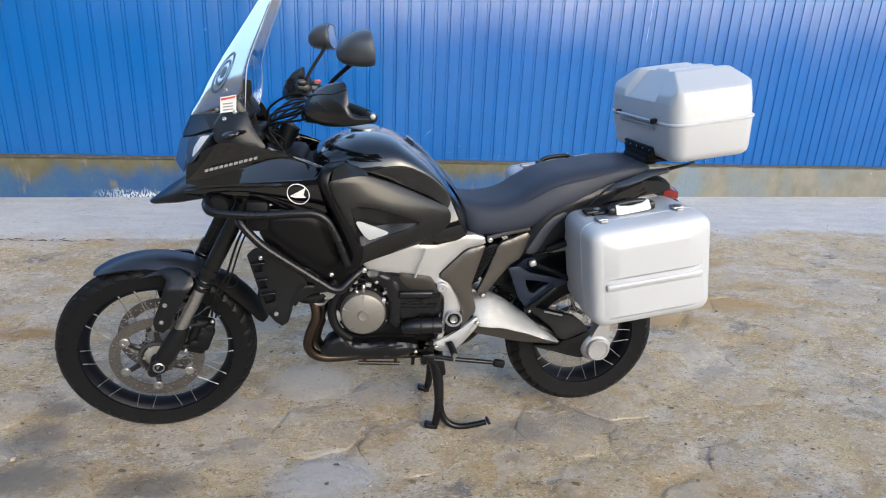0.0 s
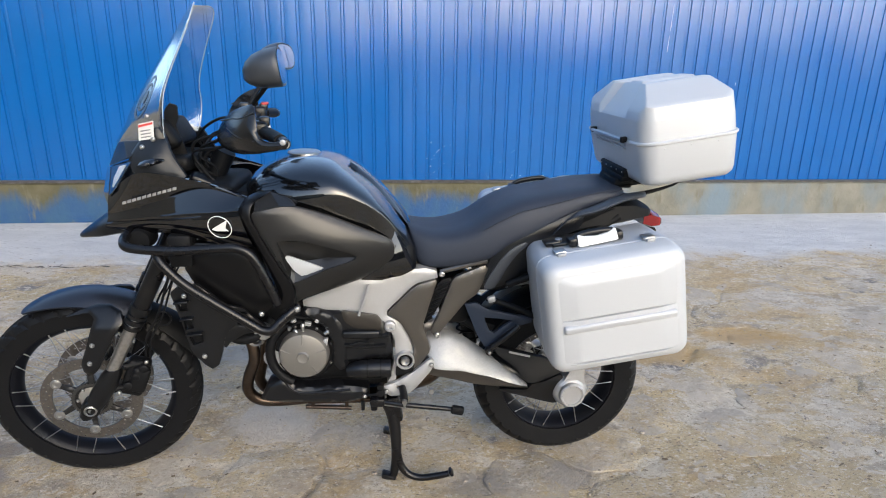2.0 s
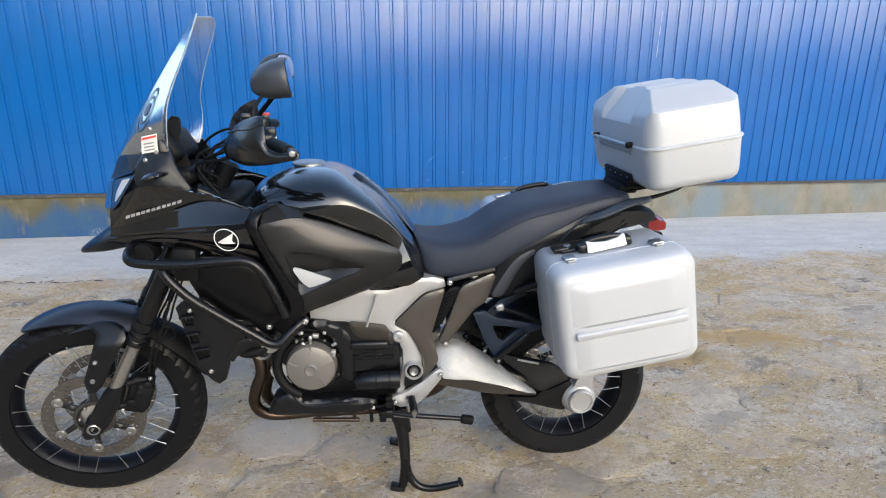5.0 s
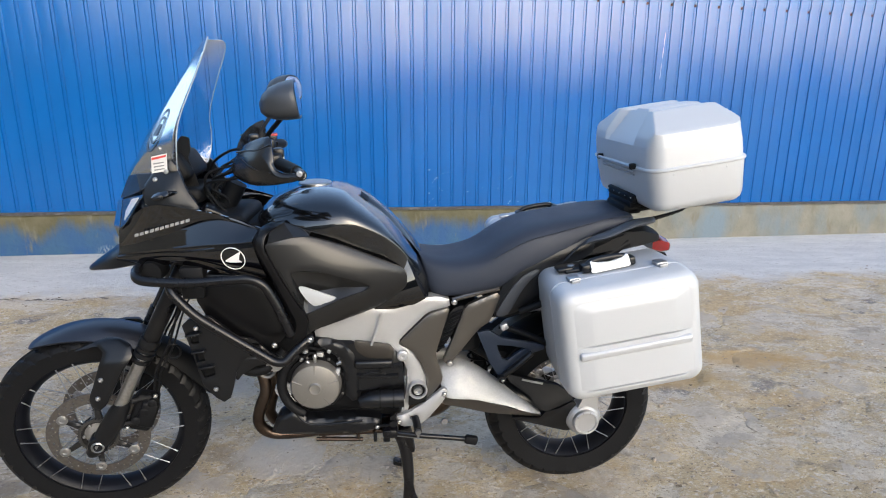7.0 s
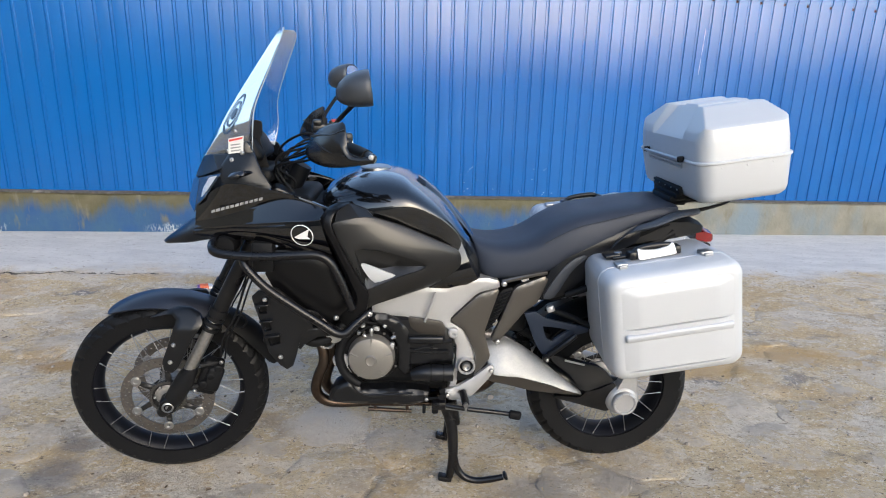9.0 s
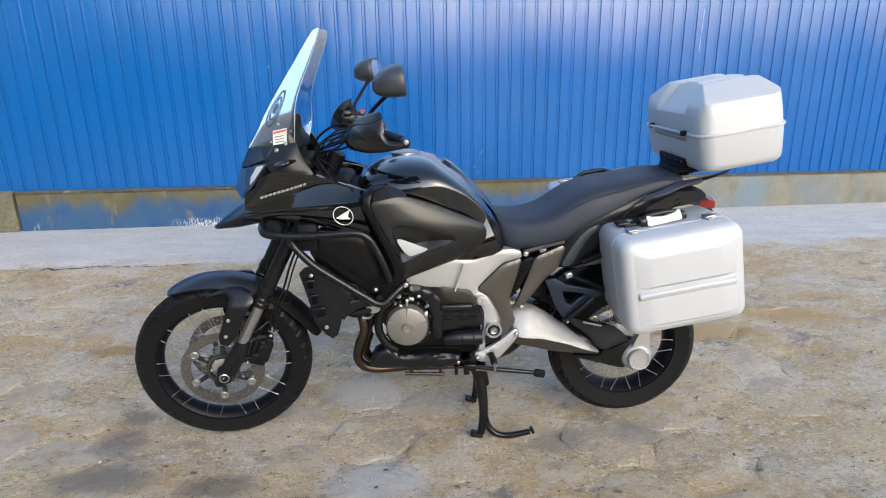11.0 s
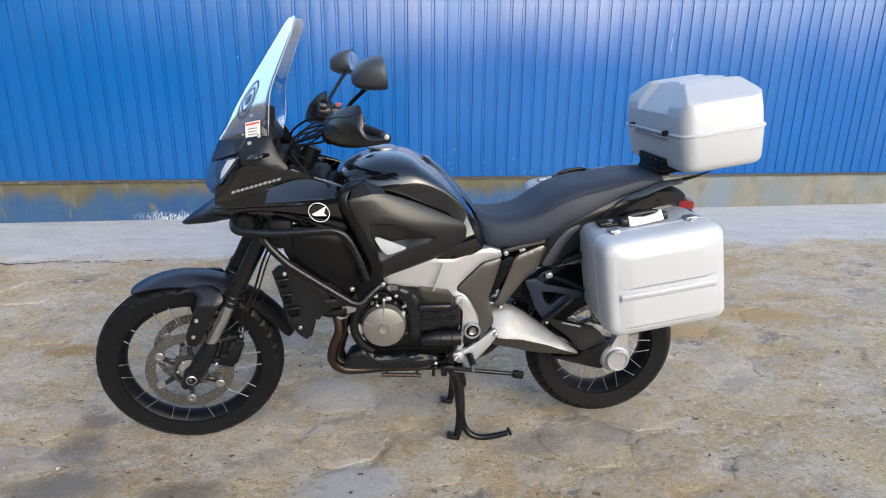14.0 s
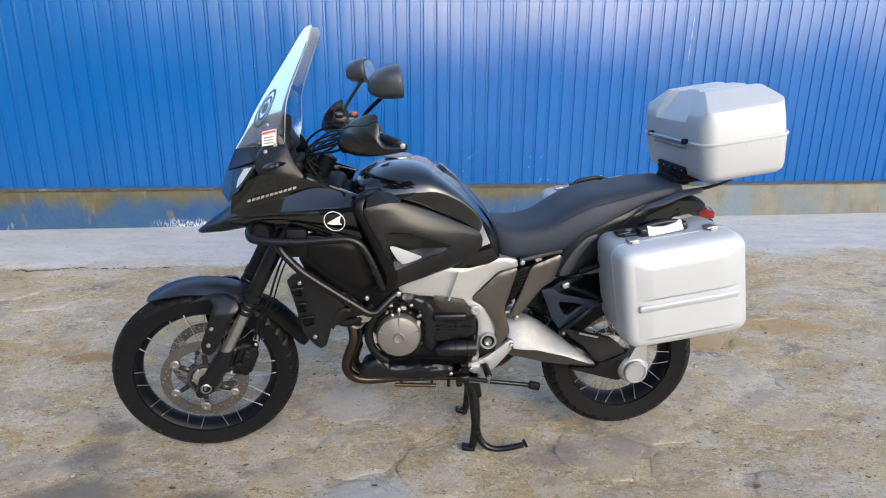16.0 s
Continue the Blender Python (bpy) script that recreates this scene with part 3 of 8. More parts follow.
def panel(outline, y, thick=0.012, bulge=0.010, rim=0.025, step=0.018, holes=(), soft=1, cut=0.22):
    """A moulded panel: an (x, z) outline at depth y (a number or a function of x and z), swelling towards -y from a rounded rim."""
    from_y = y if callable(y) else (lambda x, z: y)
    pts = [Vector(p) for p in (rounded(outline, cut, soft) if soft else outline)]
    edge = []
    for i, p in enumerate(pts):
        q = pts[(i + 1) % len(pts)]
        k = max(1, int((q - p).length / step))
        edge += [p.lerp(q, j / k) for j in range(k)]
    loops = [edge] + [[Vector(h) for h in hole] for hole in holes]
    arr = [np.array([[p.x, p.y] for p in lp]) for lp in loops]

    def away(x, z):
        best = 1e9
        for a in arr:
            b = np.roll(a, -1, axis=0)
            d = b - a
            t = np.clip(((x - a[:, 0]) * d[:, 0] + (z - a[:, 1]) * d[:, 1]) / np.maximum((d ** 2).sum(1), 1e-12), 0, 1)
            best = min(best, float(np.hypot(a[:, 0] + t * d[:, 0] - x, a[:, 1] + t * d[:, 1] - z).min()))
        return best

    def inside(x, z, a):
        b = np.roll(a, -1, axis=0)
        c = ((a[:, 1] > z) != (b[:, 1] > z)) & (x < (b[:, 0] - a[:, 0]) * (z - a[:, 1]) / np.where(np.abs(b[:, 1] - a[:, 1]) < 1e-12, 1e-12, b[:, 1] - a[:, 1]) + a[:, 0])
        return bool(c.sum() % 2)

    verts, edges = [], []
    for lp in loops:
        base = len(verts)
        verts += [Vector((p.x, p.y)) for p in lp]
        edges += [(base + i, base + (i + 1) % len(lp)) for i in range(len(lp))]
    lo, hi = arr[0].min(0), arr[0].max(0)
    row = 0
    z = lo[1] + step / 2
    while z < hi[1]:
        x = lo[0] + (step / 2 if row % 2 else 0)
        while x < hi[0]:
            if inside(x, z, arr[0]) and not any(inside(x, z, a) for a in arr[1:]) and away(x, z) > step * 0.45:
                verts.append(Vector((x, z)))
            x += step
        z += step * 0.87
        row += 1
    from mathutils import geometry
    v2, _, f2, *_ = geometry.delaunay_2d_cdt(verts, edges, [], 1 if not holes else 0, 1e-6)
    bm = bmesh.new()
    front, back = [], []
    for p in v2:
        d = away(p.x, p.y)
        k = 1 - (1 - min(d / rim, 1)) ** 2
        y0 = from_y(p.x, p.y)
        front.append(bm.verts.new((p.x, y0 - bulge * k, p.y)))
        back.append(bm.verts.new((p.x, y0 + thick, p.y)))
    for f in f2:
        cx, cz = sum(v2[i].x for i in f) / len(f), sum(v2[i].y for i in f) / len(f)
        if holes and (not inside(cx, cz, arr[0]) or any(inside(cx, cz, a) for a in arr[1:])):
            continue
        try:
            bm.faces.new([front[i] for i in f])
            bm.faces.new([back[i] for i in reversed(f)])
        except ValueError:
            pass
    at = {v: k for k, v in enumerate(front)}
    for e in [e for e in bm.edges if len(e.link_faces) == 1]:
        i, j = at.get(e.verts[0]), at.get(e.verts[1])
        if i is not None and j is not None:
            bm.faces.new((front[i], front[j], back[j], back[i]))
    bmesh.ops.delete(bm, geom=[v for v in bm.verts if not v.link_faces], context="VERTS")
    return bm


def smooth_depth(points):
    """A smooth y over (x, z) that passes through a few (x, y, z) points."""
    p = np.array([(q[0], q[2]) for q in points], float)
    d = np.hypot(p[:, None, 0] - p[None, :, 0], p[:, None, 1] - p[None, :, 1])
    phi = np.where(d > 0, d * d * np.log(np.maximum(d, 1e-9)), 0)
    n = len(p)
    m = np.zeros((n + 3, n + 3))
    m[:n, :n] = phi + np.eye(n) * 1e-5
    m[:n, n], m[:n, n + 1:], m[n, :n], m[n + 1:, :n] = 1, p, 1, p.T
    w = np.linalg.solve(m, np.array([q[1] for q in points] + [0, 0, 0], float))

    def depth(x, z):
        r = np.hypot(p[:, 0] - x, p[:, 1] - z)
        return float((w[:n] * np.where(r > 0, r * r * np.log(np.maximum(r, 1e-9)), 0)).sum() + w[n] + w[n + 1] * x + w[n + 2] * z)
    return depth


def bowed_depth(points):
    """The plainest bowed sheet, a second-order y over (x, z), that lies nearest to a few (x, y, z) points."""
    p = np.array(points, float)
    terms = lambda x, z: np.array([x * 0 + 1, x, z, x * x, x * z, z * z, x * x * z, x * z * z])
    w = np.linalg.lstsq(terms(p[:, 0], p[:, 2]).T, p[:, 1], rcond=None)[0]
    return lambda x, z: float(terms(np.float64(x), np.float64(z)) @ w)


def facets(points, faces, thick=0.010, bevel=0.006, way=(0, 1, 0)):
    """A creased shell: named corners, faces between them, thickened along way, with softened edges."""
    bm = bmesh.new()
    v = {k: bm.verts.new(p) for k, p in points.items()}
    for f in faces:
        bm.faces.new([v[k] for k in f])
    bmesh.ops.recalc_face_normals(bm, faces=bm.faces)
    top = bm.faces[:]
    if top and sum((f.normal * f.calc_area() for f in top), Vector()).dot(Vector(way)) > 0:
        bmesh.ops.reverse_faces(bm, faces=top)
    rim = [e for e in bm.edges if len(e.link_faces) == 1]
    copy = bmesh.ops.duplicate(bm, geom=bm.verts[:] + bm.edges[:] + bm.faces[:])
    vm = {a: b for a, b in copy["vert_map"].items()}
    low = [g for g in copy["geom"] if isinstance(g, bmesh.types.BMVert)]
    bmesh.ops.translate(bm, vec=Vector(way) * thick, verts=low)
    bmesh.ops.reverse_faces(bm, faces=[g for g in copy["geom"] if isinstance(g, bmesh.types.BMFace)])
    for e in rim:
        a, b = e.verts
        bm.faces.new((a, b, vm[b], vm[a]))
    if bevel:
        bmesh.ops.bevel(bm, geom=[e for e in bm.edges if len(e.link_faces) == 2 and e.calc_face_angle(0) > 0.12], offset=bevel, segments=3, profile=0.6, affect="EDGES", clamp_overlap=True)
    bmesh.ops.triangulate(bm, faces=[f for f in bm.faces if len(f.verts) > 4])
    return bm


def loft(rings, caps=True):
    """A skin over closed rings of equal count."""
    bm = bmesh.new()
    rs = [[bm.verts.new(p) for p in ring] for ring in rings]
    n = len(rs[0])
    for a, b in zip(rs, rs[1:]):
        for k in range(n):
            bm.faces.new((a[k], a[(k + 1) % n], b[(k + 1) % n], b[k]))
    if caps:
        bm.faces.new(rs[0])
        bm.faces.new(rs[-1])
    return bm


def spline(rows, n):
    """Rows of numbers, resampled along a smooth line with n steps between rows."""
    a = np.array(rows, float)
    out = []
    for i in range(len(a) - 1):
        p, q = a[i], a[i + 1]
        z = a[i - 1] if i else 2 * p - q
        c = a[i + 2] if i + 2 < len(a) else 2 * q - p
        for k in range(n):
            t = k / n
            out.append(0.5 * ((2 * p) + (q - z) * t + (2 * z - 5 * p + 4 * q - c) * t * t + (3 * p - z - 3 * q + c) * t ** 3))
    out.append(a[-1])
    return out


def bolt(at, r=0.007, h=0.006, way=(0, -1, 0)):
    """A domed screw head with a socket."""
    bm = lathe([(r, 0), (r, h * 0.4), (r * 0.8, h * 0.85), (r * 0.48, h), (r * 0.44, h * 0.45)], 12, axis="z")
    return move(bm, Matrix.Translation(at) @ Vector(way).to_track_quat("Z", "Y").to_matrix().to_4x4())


# ---- setting ----
WALL_TURN = radians(6.0)
WALL = Matrix.Translation((0, 3.35, 0)) @ Matrix.Rotation(WALL_TURN, 4, "Z")
RIB = 0.118


def wall_foot(u):
    """The ground's height at the foot of the wall, u metres along it."""
    return 0.045 - 0.0185 * max(-6, min(8, u))


def ground_height(x, y):
    along = x * math.cos(WALL_TURN) + (y - 3.35) * math.sin(WALL_TURN)
    to_wall = (y - 3.35) * math.cos(WALL_TURN) - x * math.sin(WALL_TURN)
    k = max(0.0, min(1.0, (to_wall + 2.6) / 2.4))
    # a shallow hollow where the front wheel stands
    hollow = 0.016 * math.exp(-((x + 0.86) / 0.62) ** 2 - ((y + 0.02) / 0.55) ** 2)
    return wall_foot(along) * k * k * (3 - 2 * k) - hollow


def spaced(lo, hi, fine, far):
    out = list(np.arange(lo, hi + fine / 2, fine))
    step = fine
    a, b = [lo], [hi]
    while b[-1] < far:
        step *= 1.5
        b.append(b[-1] + step)
        a.append(a[-1] - step)
    return sorted(a[1:]) + out + b[1:]


def build_ground():
    xs, ys = spaced(-3.9, 5.4, 0.032, 400), spaced(-1.9, 3.7, 0.032, 400)
    bump = []
    for y in ys:
        for x in xs:
            near = max(0.0, 1 - max(0, abs(x - 0.5) - 5) / 4 - max(0, abs(y - 0.8) - 3.5) / 4)
            v = Vector((x, y, 0))
            rough = 0.010 * noise.fractal(v * 1.7, 1.0, 2.0, 4) + 0.004 * noise.fractal(v * 9.0, 1.0, 2.0, 3)
            apron = max(0.0, min(1.0, (y - 0.06 * x - 2.1) / 0.4))
            flat = 1 - 0.75 * apron
            # broken edge of the apron
            edge = y - 0.06 * x - 2.22 - 0.12 * noise.noise(Vector((x * 1.3, 4.0, 0))) - 0.03 * noise.noise(Vector((x * 7, 9.0, 0)))
            crack = -0.025 * math.exp(-(edge / 0.014) ** 2) * (1 if x < -0.9 else 0)
            bump.append((x, y, ground_height(x, y) + near * (rough * flat + crack + 0.012 * apron) - 0.004))
    nx = len(xs)
    faces = [(j * nx + i, j * nx + i + 1, (j + 1) * nx + i + 1, (j + 1) * nx + i) for j in range(len(ys) - 1) for i in range(nx - 1)]
    me = bpy.data.meshes.new("ground")
    me.from_pydata(bump, [], faces)
    me.materials.append(DIRT)
    me.polygons.foreach_set("use_smooth", [True] * len(faces))
    return tagged(new("ground", me), "trodden sandy ground with worn grey concrete patches", "ground", kind="structure")


ground = build_ground()


def build_wall():
    wall = new("wall_back")
    wall.matrix_world = WALL
    tagged(wall, "blue ribbed steel sheet wall on a painted plinth", "wall", kind="structure")
    # each rib: a slightly bowed flat, then a narrow groove
    twist = random.Random(8)

    def sheet(u0, count, low, high, rows, out):
        bm = bmesh.new()
        us = []
        for i in range(count):
            lean, swell = twist.uniform(-0.0019, 0.0019), twist.uniform(0.0002, 0.0014)
            us += [(u0 + i * RIB + a, d + s * lean - k * swell) for a, d, s, k in ((0.0, 0.0, 1, 0), (0.022, 0.0, 0.5, 0.8), (0.044, 0.0, 0, 1), (0.066, 0.0, -0.5, 0.8), (0.0870, 0.0, -1, 0), (0.0900, 0.0075, 0, 0), (0.0940, 0.0040, 0, 0), (RIB - 0.0080, 0.0040, 0, 0), (RIB - 0.0035, 0.0075, 0, 0))]
        us.append((u0 + count * RIB, 0.0))
        grid = []
        for r in range(rows + 1):
            line = []
            for u, d in us:
                z0, z1 = low(u), high(u)
                z = z0 + (z1 - z0) * r / rows
                y = d - out + 0.0042 * noise.noise(Vector((u * 1.1, z * 0.8, 3.0))) + 0.0009 * noise.noise(Vector((u * 5, z * 2.5, 7.0)))
                line.append(bm.verts.new((u, y, z)))
            grid.append(line)
        for a, b in zip(grid, grid[1:]):
            for i in range(len(us) - 1):
                bm.faces.new((a[i], a[i + 1], b[i + 1], b[i]))
        ext = bmesh.ops.extrude_edge_only(bm, edges=[e for e in bm.edges if len(e.link_faces) == 1 and abs(e.verts[0].co.z - e.verts[1].co.z) < 0.05])
        bmesh.ops.translate(bm, vec=(0, 0.003, 0), verts=[g for g in ext["geom"] if isinstance(g, bmesh.types.BMVert)])
        return bm

    seam = lambda u: 2.150 - 0.0187 * (u - 3.4)
    for k in range(-8, 11):
        u0 = k * 10 * RIB + 0.018
        part("steel_sheet", sheet(u0, 10, lambda u: wall_foot(u) + 0.352, lambda u: seam(u) + 0.06, 12, 0.0), BLUE, wall, angle=20)
        part("steel_sheet", sheet(u0, 10, lambda u: seam(u) + 0.02, lambda u: 2.40, 6, 0.006), BLUE, wall, angle=20)
    screw_me = None
    for i in range(-36, 50):
        u = 0.0005 + (i * 2 + 1) * RIB
        if not -3.5 < u < 7.5:
            continue
        if screw_me is None:
            screw_me = finish(lathe([(0.013, 0.0), (0.013, -0.002), (0.008, -0.003), (0.008, -0.008), (0.004, -0.009)], 10), MATTE)
        s = part("screw", screw_me, MATTE, wall)
        s.location = (u, 0.004, seam(u))
    # flaked paint low on the sheets, and one long scratch
    chip = random.Random(21)

    def flake_at(u, z, a, b, slant=0.0):
        y = 0.0042 * noise.noise(Vector((u * 1.1, z * 0.8, 3.0))) - 0.0032
        ring = [(a * math.cos(k * 1.047) * chip.uniform(0.5, 1.1), b * math.sin(k * 1.047) * chip.uniform(0.5, 1.1)) for k in range(6)]
        return part("paint_chip", loft([[(u + p + slant * q, y + d, z + q) for p, q in ring] for d in (0.0, 0.0012)]), CHIP, wall)

    for _ in range(34):
        u, z = chip.uniform(0.40, 1.35), 0.40 + 0.38 * chip.random() ** 2
        u = 0.018 + RIB * math.floor((u - 0.018) / RIB) + chip.uniform(0.008, 0.080)
        flake_at(u, z, chip.uniform(0.001, 0.004) + 0.008 * chip.random() ** 3, chip.uniform(0.0015, 0.0045), chip.uniform(-0.5, 1.5))
    for u, z, a, b, lean in ((0.555, 0.640, 0.012, 0.004, 2.5), (0.575, 0.655, 0.005, 0.008, 1.2), (0.535, 0.612, 0.007, 0.002, 0.0), (0.600, 0.560, 0.004, 0.003, 1.0), (0.47, 0.585, 0.006, 0.003, 0.5)):
        flake_at(u, z, a, b, lean)
    for u, z, a, b in ((2.676, 1.86, 0.003, 0.07), (2.671, 1.74, 0.004, 0.06), (2.665, 1.58, 0.003, 0.10), (-2.05, 0.42, 0.004, 0.02), (-1.3, 1.45, 0.003, 0.012), (3.4, 1.25, 0.003, 0.02)):
        flake_at(u, z, a, b, 0.04)
    # black block added for the shade in the space behind the sheets
    part("backing", block(24, 0.10, 1.95, (0.6, 0.10, 1.385), 0), MATTE, wall)
    return wall


wall = build_wall()


def plinth_block(u0, u1, proud, top, mat):
    """A length of rendered plinth: rough face, sloping mortar ledge."""
    nu = max(2, int((u1 - u0) / 0.06))
    section = [(0.09, 0.0), (0.09, top + 0.012), (0.004, top + 0.010), (-proud + 0.012, top - 0.006), (-proud, top - 0.02), (-proud - 0.003, top * 0.6), (-proud - 0.002, top * 0.3), (-proud - 0.006, -0.05)]
    rings = []
    for i in range(nu + 1):
        u = u0 + (u1 - u0) * i / nu
        ring = []
        for j, (y, z) in enumerate(section):
            w = 0 if j < 2 else 1
            ring.append((u + (0.008 * noise.noise(Vector((z * 9, 2, u))) if i in (0, nu) else 0), y + w * 0.007 * noise.noise(Vector((u * 3.1, z * 8, 1))),
                         z + wall_foot(u) + w * 0.008 * noise.noise(Vector((u * 5.3, y * 9, 5)))))
        rings.append(ring)
    return loft(rings)


plinth = new("plinth")
plinth.matrix_world = WALL
tagged(plinth, "rendered plinth with old blue and ochre paint", "plinth", kind="structure")
part("plinth_face", plinth_block(-3.50, 12.6, 0.035, 0.344, PLINTH), PLINTH, plinth)
# far left length in a darker olive mortar tone
part("plinth_face", plinth_block(-10.5, -3.515, 0.055, 0.350, OLIVE), OLIVE, plinth, "bare grey mortar with a broken edge")
part("mortar_lip", loft([[(u, y + 0.004 * noise.noise(Vector((u * 6, 0, 0))), wall_foot(u) + z + 0.004 * noise.noise(Vector((u * 4, 3, 0)))) for y, z in ((-0.048, 0.338), (-0.042, 0.350), (0.0, 0.356), (0.0, 0.334))] for u in np.arange(-3.5, 12.6, 0.08)]), LEDGE, plinth)

# plain unseen walls added behind and left of camera to darken light and reflections
tagged(new("wall_behind", finish(block(33, 0.4, 3.3, (-17.3, -11.0, 1.65), 0), MORTAR)), "plain grey wall added out of view", "wall", kind="structure")
tagged(new("wall_west", finish(block(0.4, 13.2, 4.2, (-6.6, -4.2, 2.1), 0), MORTAR)), "plain grey wall added out of view", "wall", kind="structure")
tagged(new("wall_far", finish(block(160, 0.3, 4.4, (20, -34, 2.2), 0), material("dull_dark_wall", (0.10, 0.085, 0.07), 0.9, 0, 0, 0.3, 3.0, 0.0, (0.05, 0.055, 0.035), 0.5, 0.48))), "plain dark wall added out of view", "wall", kind="structure")


# ---- the motorcycle ----
bike = thing("motorcycle", (0, 0, 0), "black touring motorcycle with wire wheels standing on its centre stand", "motorcycle")

FRONT, FRONT_R = Vector((-0.834, 0, 0.325)), 0.341
REAR, REAR_R = Vector((0.784, 0, 0.338)), 0.304
RAKE, STEER = radians(28), radians(14)
HEAD = Vector((math.sin(RAKE), 0, math.cos(RAKE)))
AXIS = FRONT + Vector((0.068, 0, 0))
SB = Matrix.Translation((-0.304, 0, 0)) @ Matrix.Rotation(radians(12), 4, "Z") @ Matrix.Translation((0.304, 0, 0))
S = Matrix.Translation(AXIS) @ Matrix.Rotation(STEER, 4, HEAD) @ Matrix.Translation(-AXIS)
SW = Matrix.Translation(AXIS) @ Matrix.Rotation(radians(8.5), 4, HEAD) @ Matrix.Translation(-AXIS)


def tyre_mesh(r, half, bead, at, blocks, deep=0.007):
    """A tyre with cut tread: slanting grooves across the crown and shoulders."""
    prof = []
    for k in range(21):
        a = math.pi * (k / 20)
        y = -half * math.cos(a)
        s = math.sin(a)
        prof.append((bead + (r - bead) * s ** 0.62, y * (1.0 if s > 0.5 else 0.80 + 0.4 * s)))
    n = blocks * 8  # eight steps a block, a cut every ten
    bm = bmesh.new()
    rings = []
    for j in range(n):
        a = 2 * math.pi * j / n
        ring = []
        for i, (rad, y) in enumerate(prof):
            side = abs(y) / half
            # long slanting cuts that reach over the shoulder, every other one shorter
            slot = (j + int(13 * side) + (5 if y > 0 else 0)) % 20
            groove = (slot < 2 and 0.03 < side < 0.995 or 10 <= slot < 12 and 0.25 < side < 0.985) and rad > bead + 0.60 * (r - bead)
            line = 0.06 < side < 0.17
            rib = 0.0016 if i in (3, 17) else 0.0
            q = rad - (deep if groove else 0) - (deep * 0.8 if line else 0)
            ring.append(bm.verts.new(Vector((q * math.cos(a), y + math.copysign(rib, y), q * math.sin(a))) + at))
        rings.append(ring)
    for j in range(n):
        a, b = rings[j], rings[(j + 1) % n]
        for i in range(len(prof) - 1):
            bm.faces.new((a[i], a[i + 1], b[i + 1], b[i]))
        bm.faces.new((a[0], b[0], b[-1], a[-1]))
    return bm


def disc_mesh(r0, r1, y, thick, at, holes, wave=0.0):
    """A drilled brake disc: a flat ring with real holes."""
    out = [(r1 * math.cos(a), r1 * math.sin(a)) for a in [2 * math.pi * k / 72 for k in range(72)]]
    inner = [(r0 * math.cos(a), r0 * math.sin(a)) for a in [2 * math.pi * k / 60 for k in range(60)]]
    cut = [inner]
    for k in range(holes):
        a = 2 * math.pi * k / holes
        rr = r0 + (r1 - r0) * (0.25, 0.55, 0.82, 0.5)[k % 4]
        cut.append([(rr * math.cos(a) + 0.0036 * math.cos(b), rr * math.sin(a) + 0.0036 * math.sin(b)) for b in [2 * math.pi * i / 7 for i in range(7)]])
    bm = panel(out, y, thick, 0.0, 0.01, 0.02, cut, 0)
    return move(bm, Matrix.Translation(at))


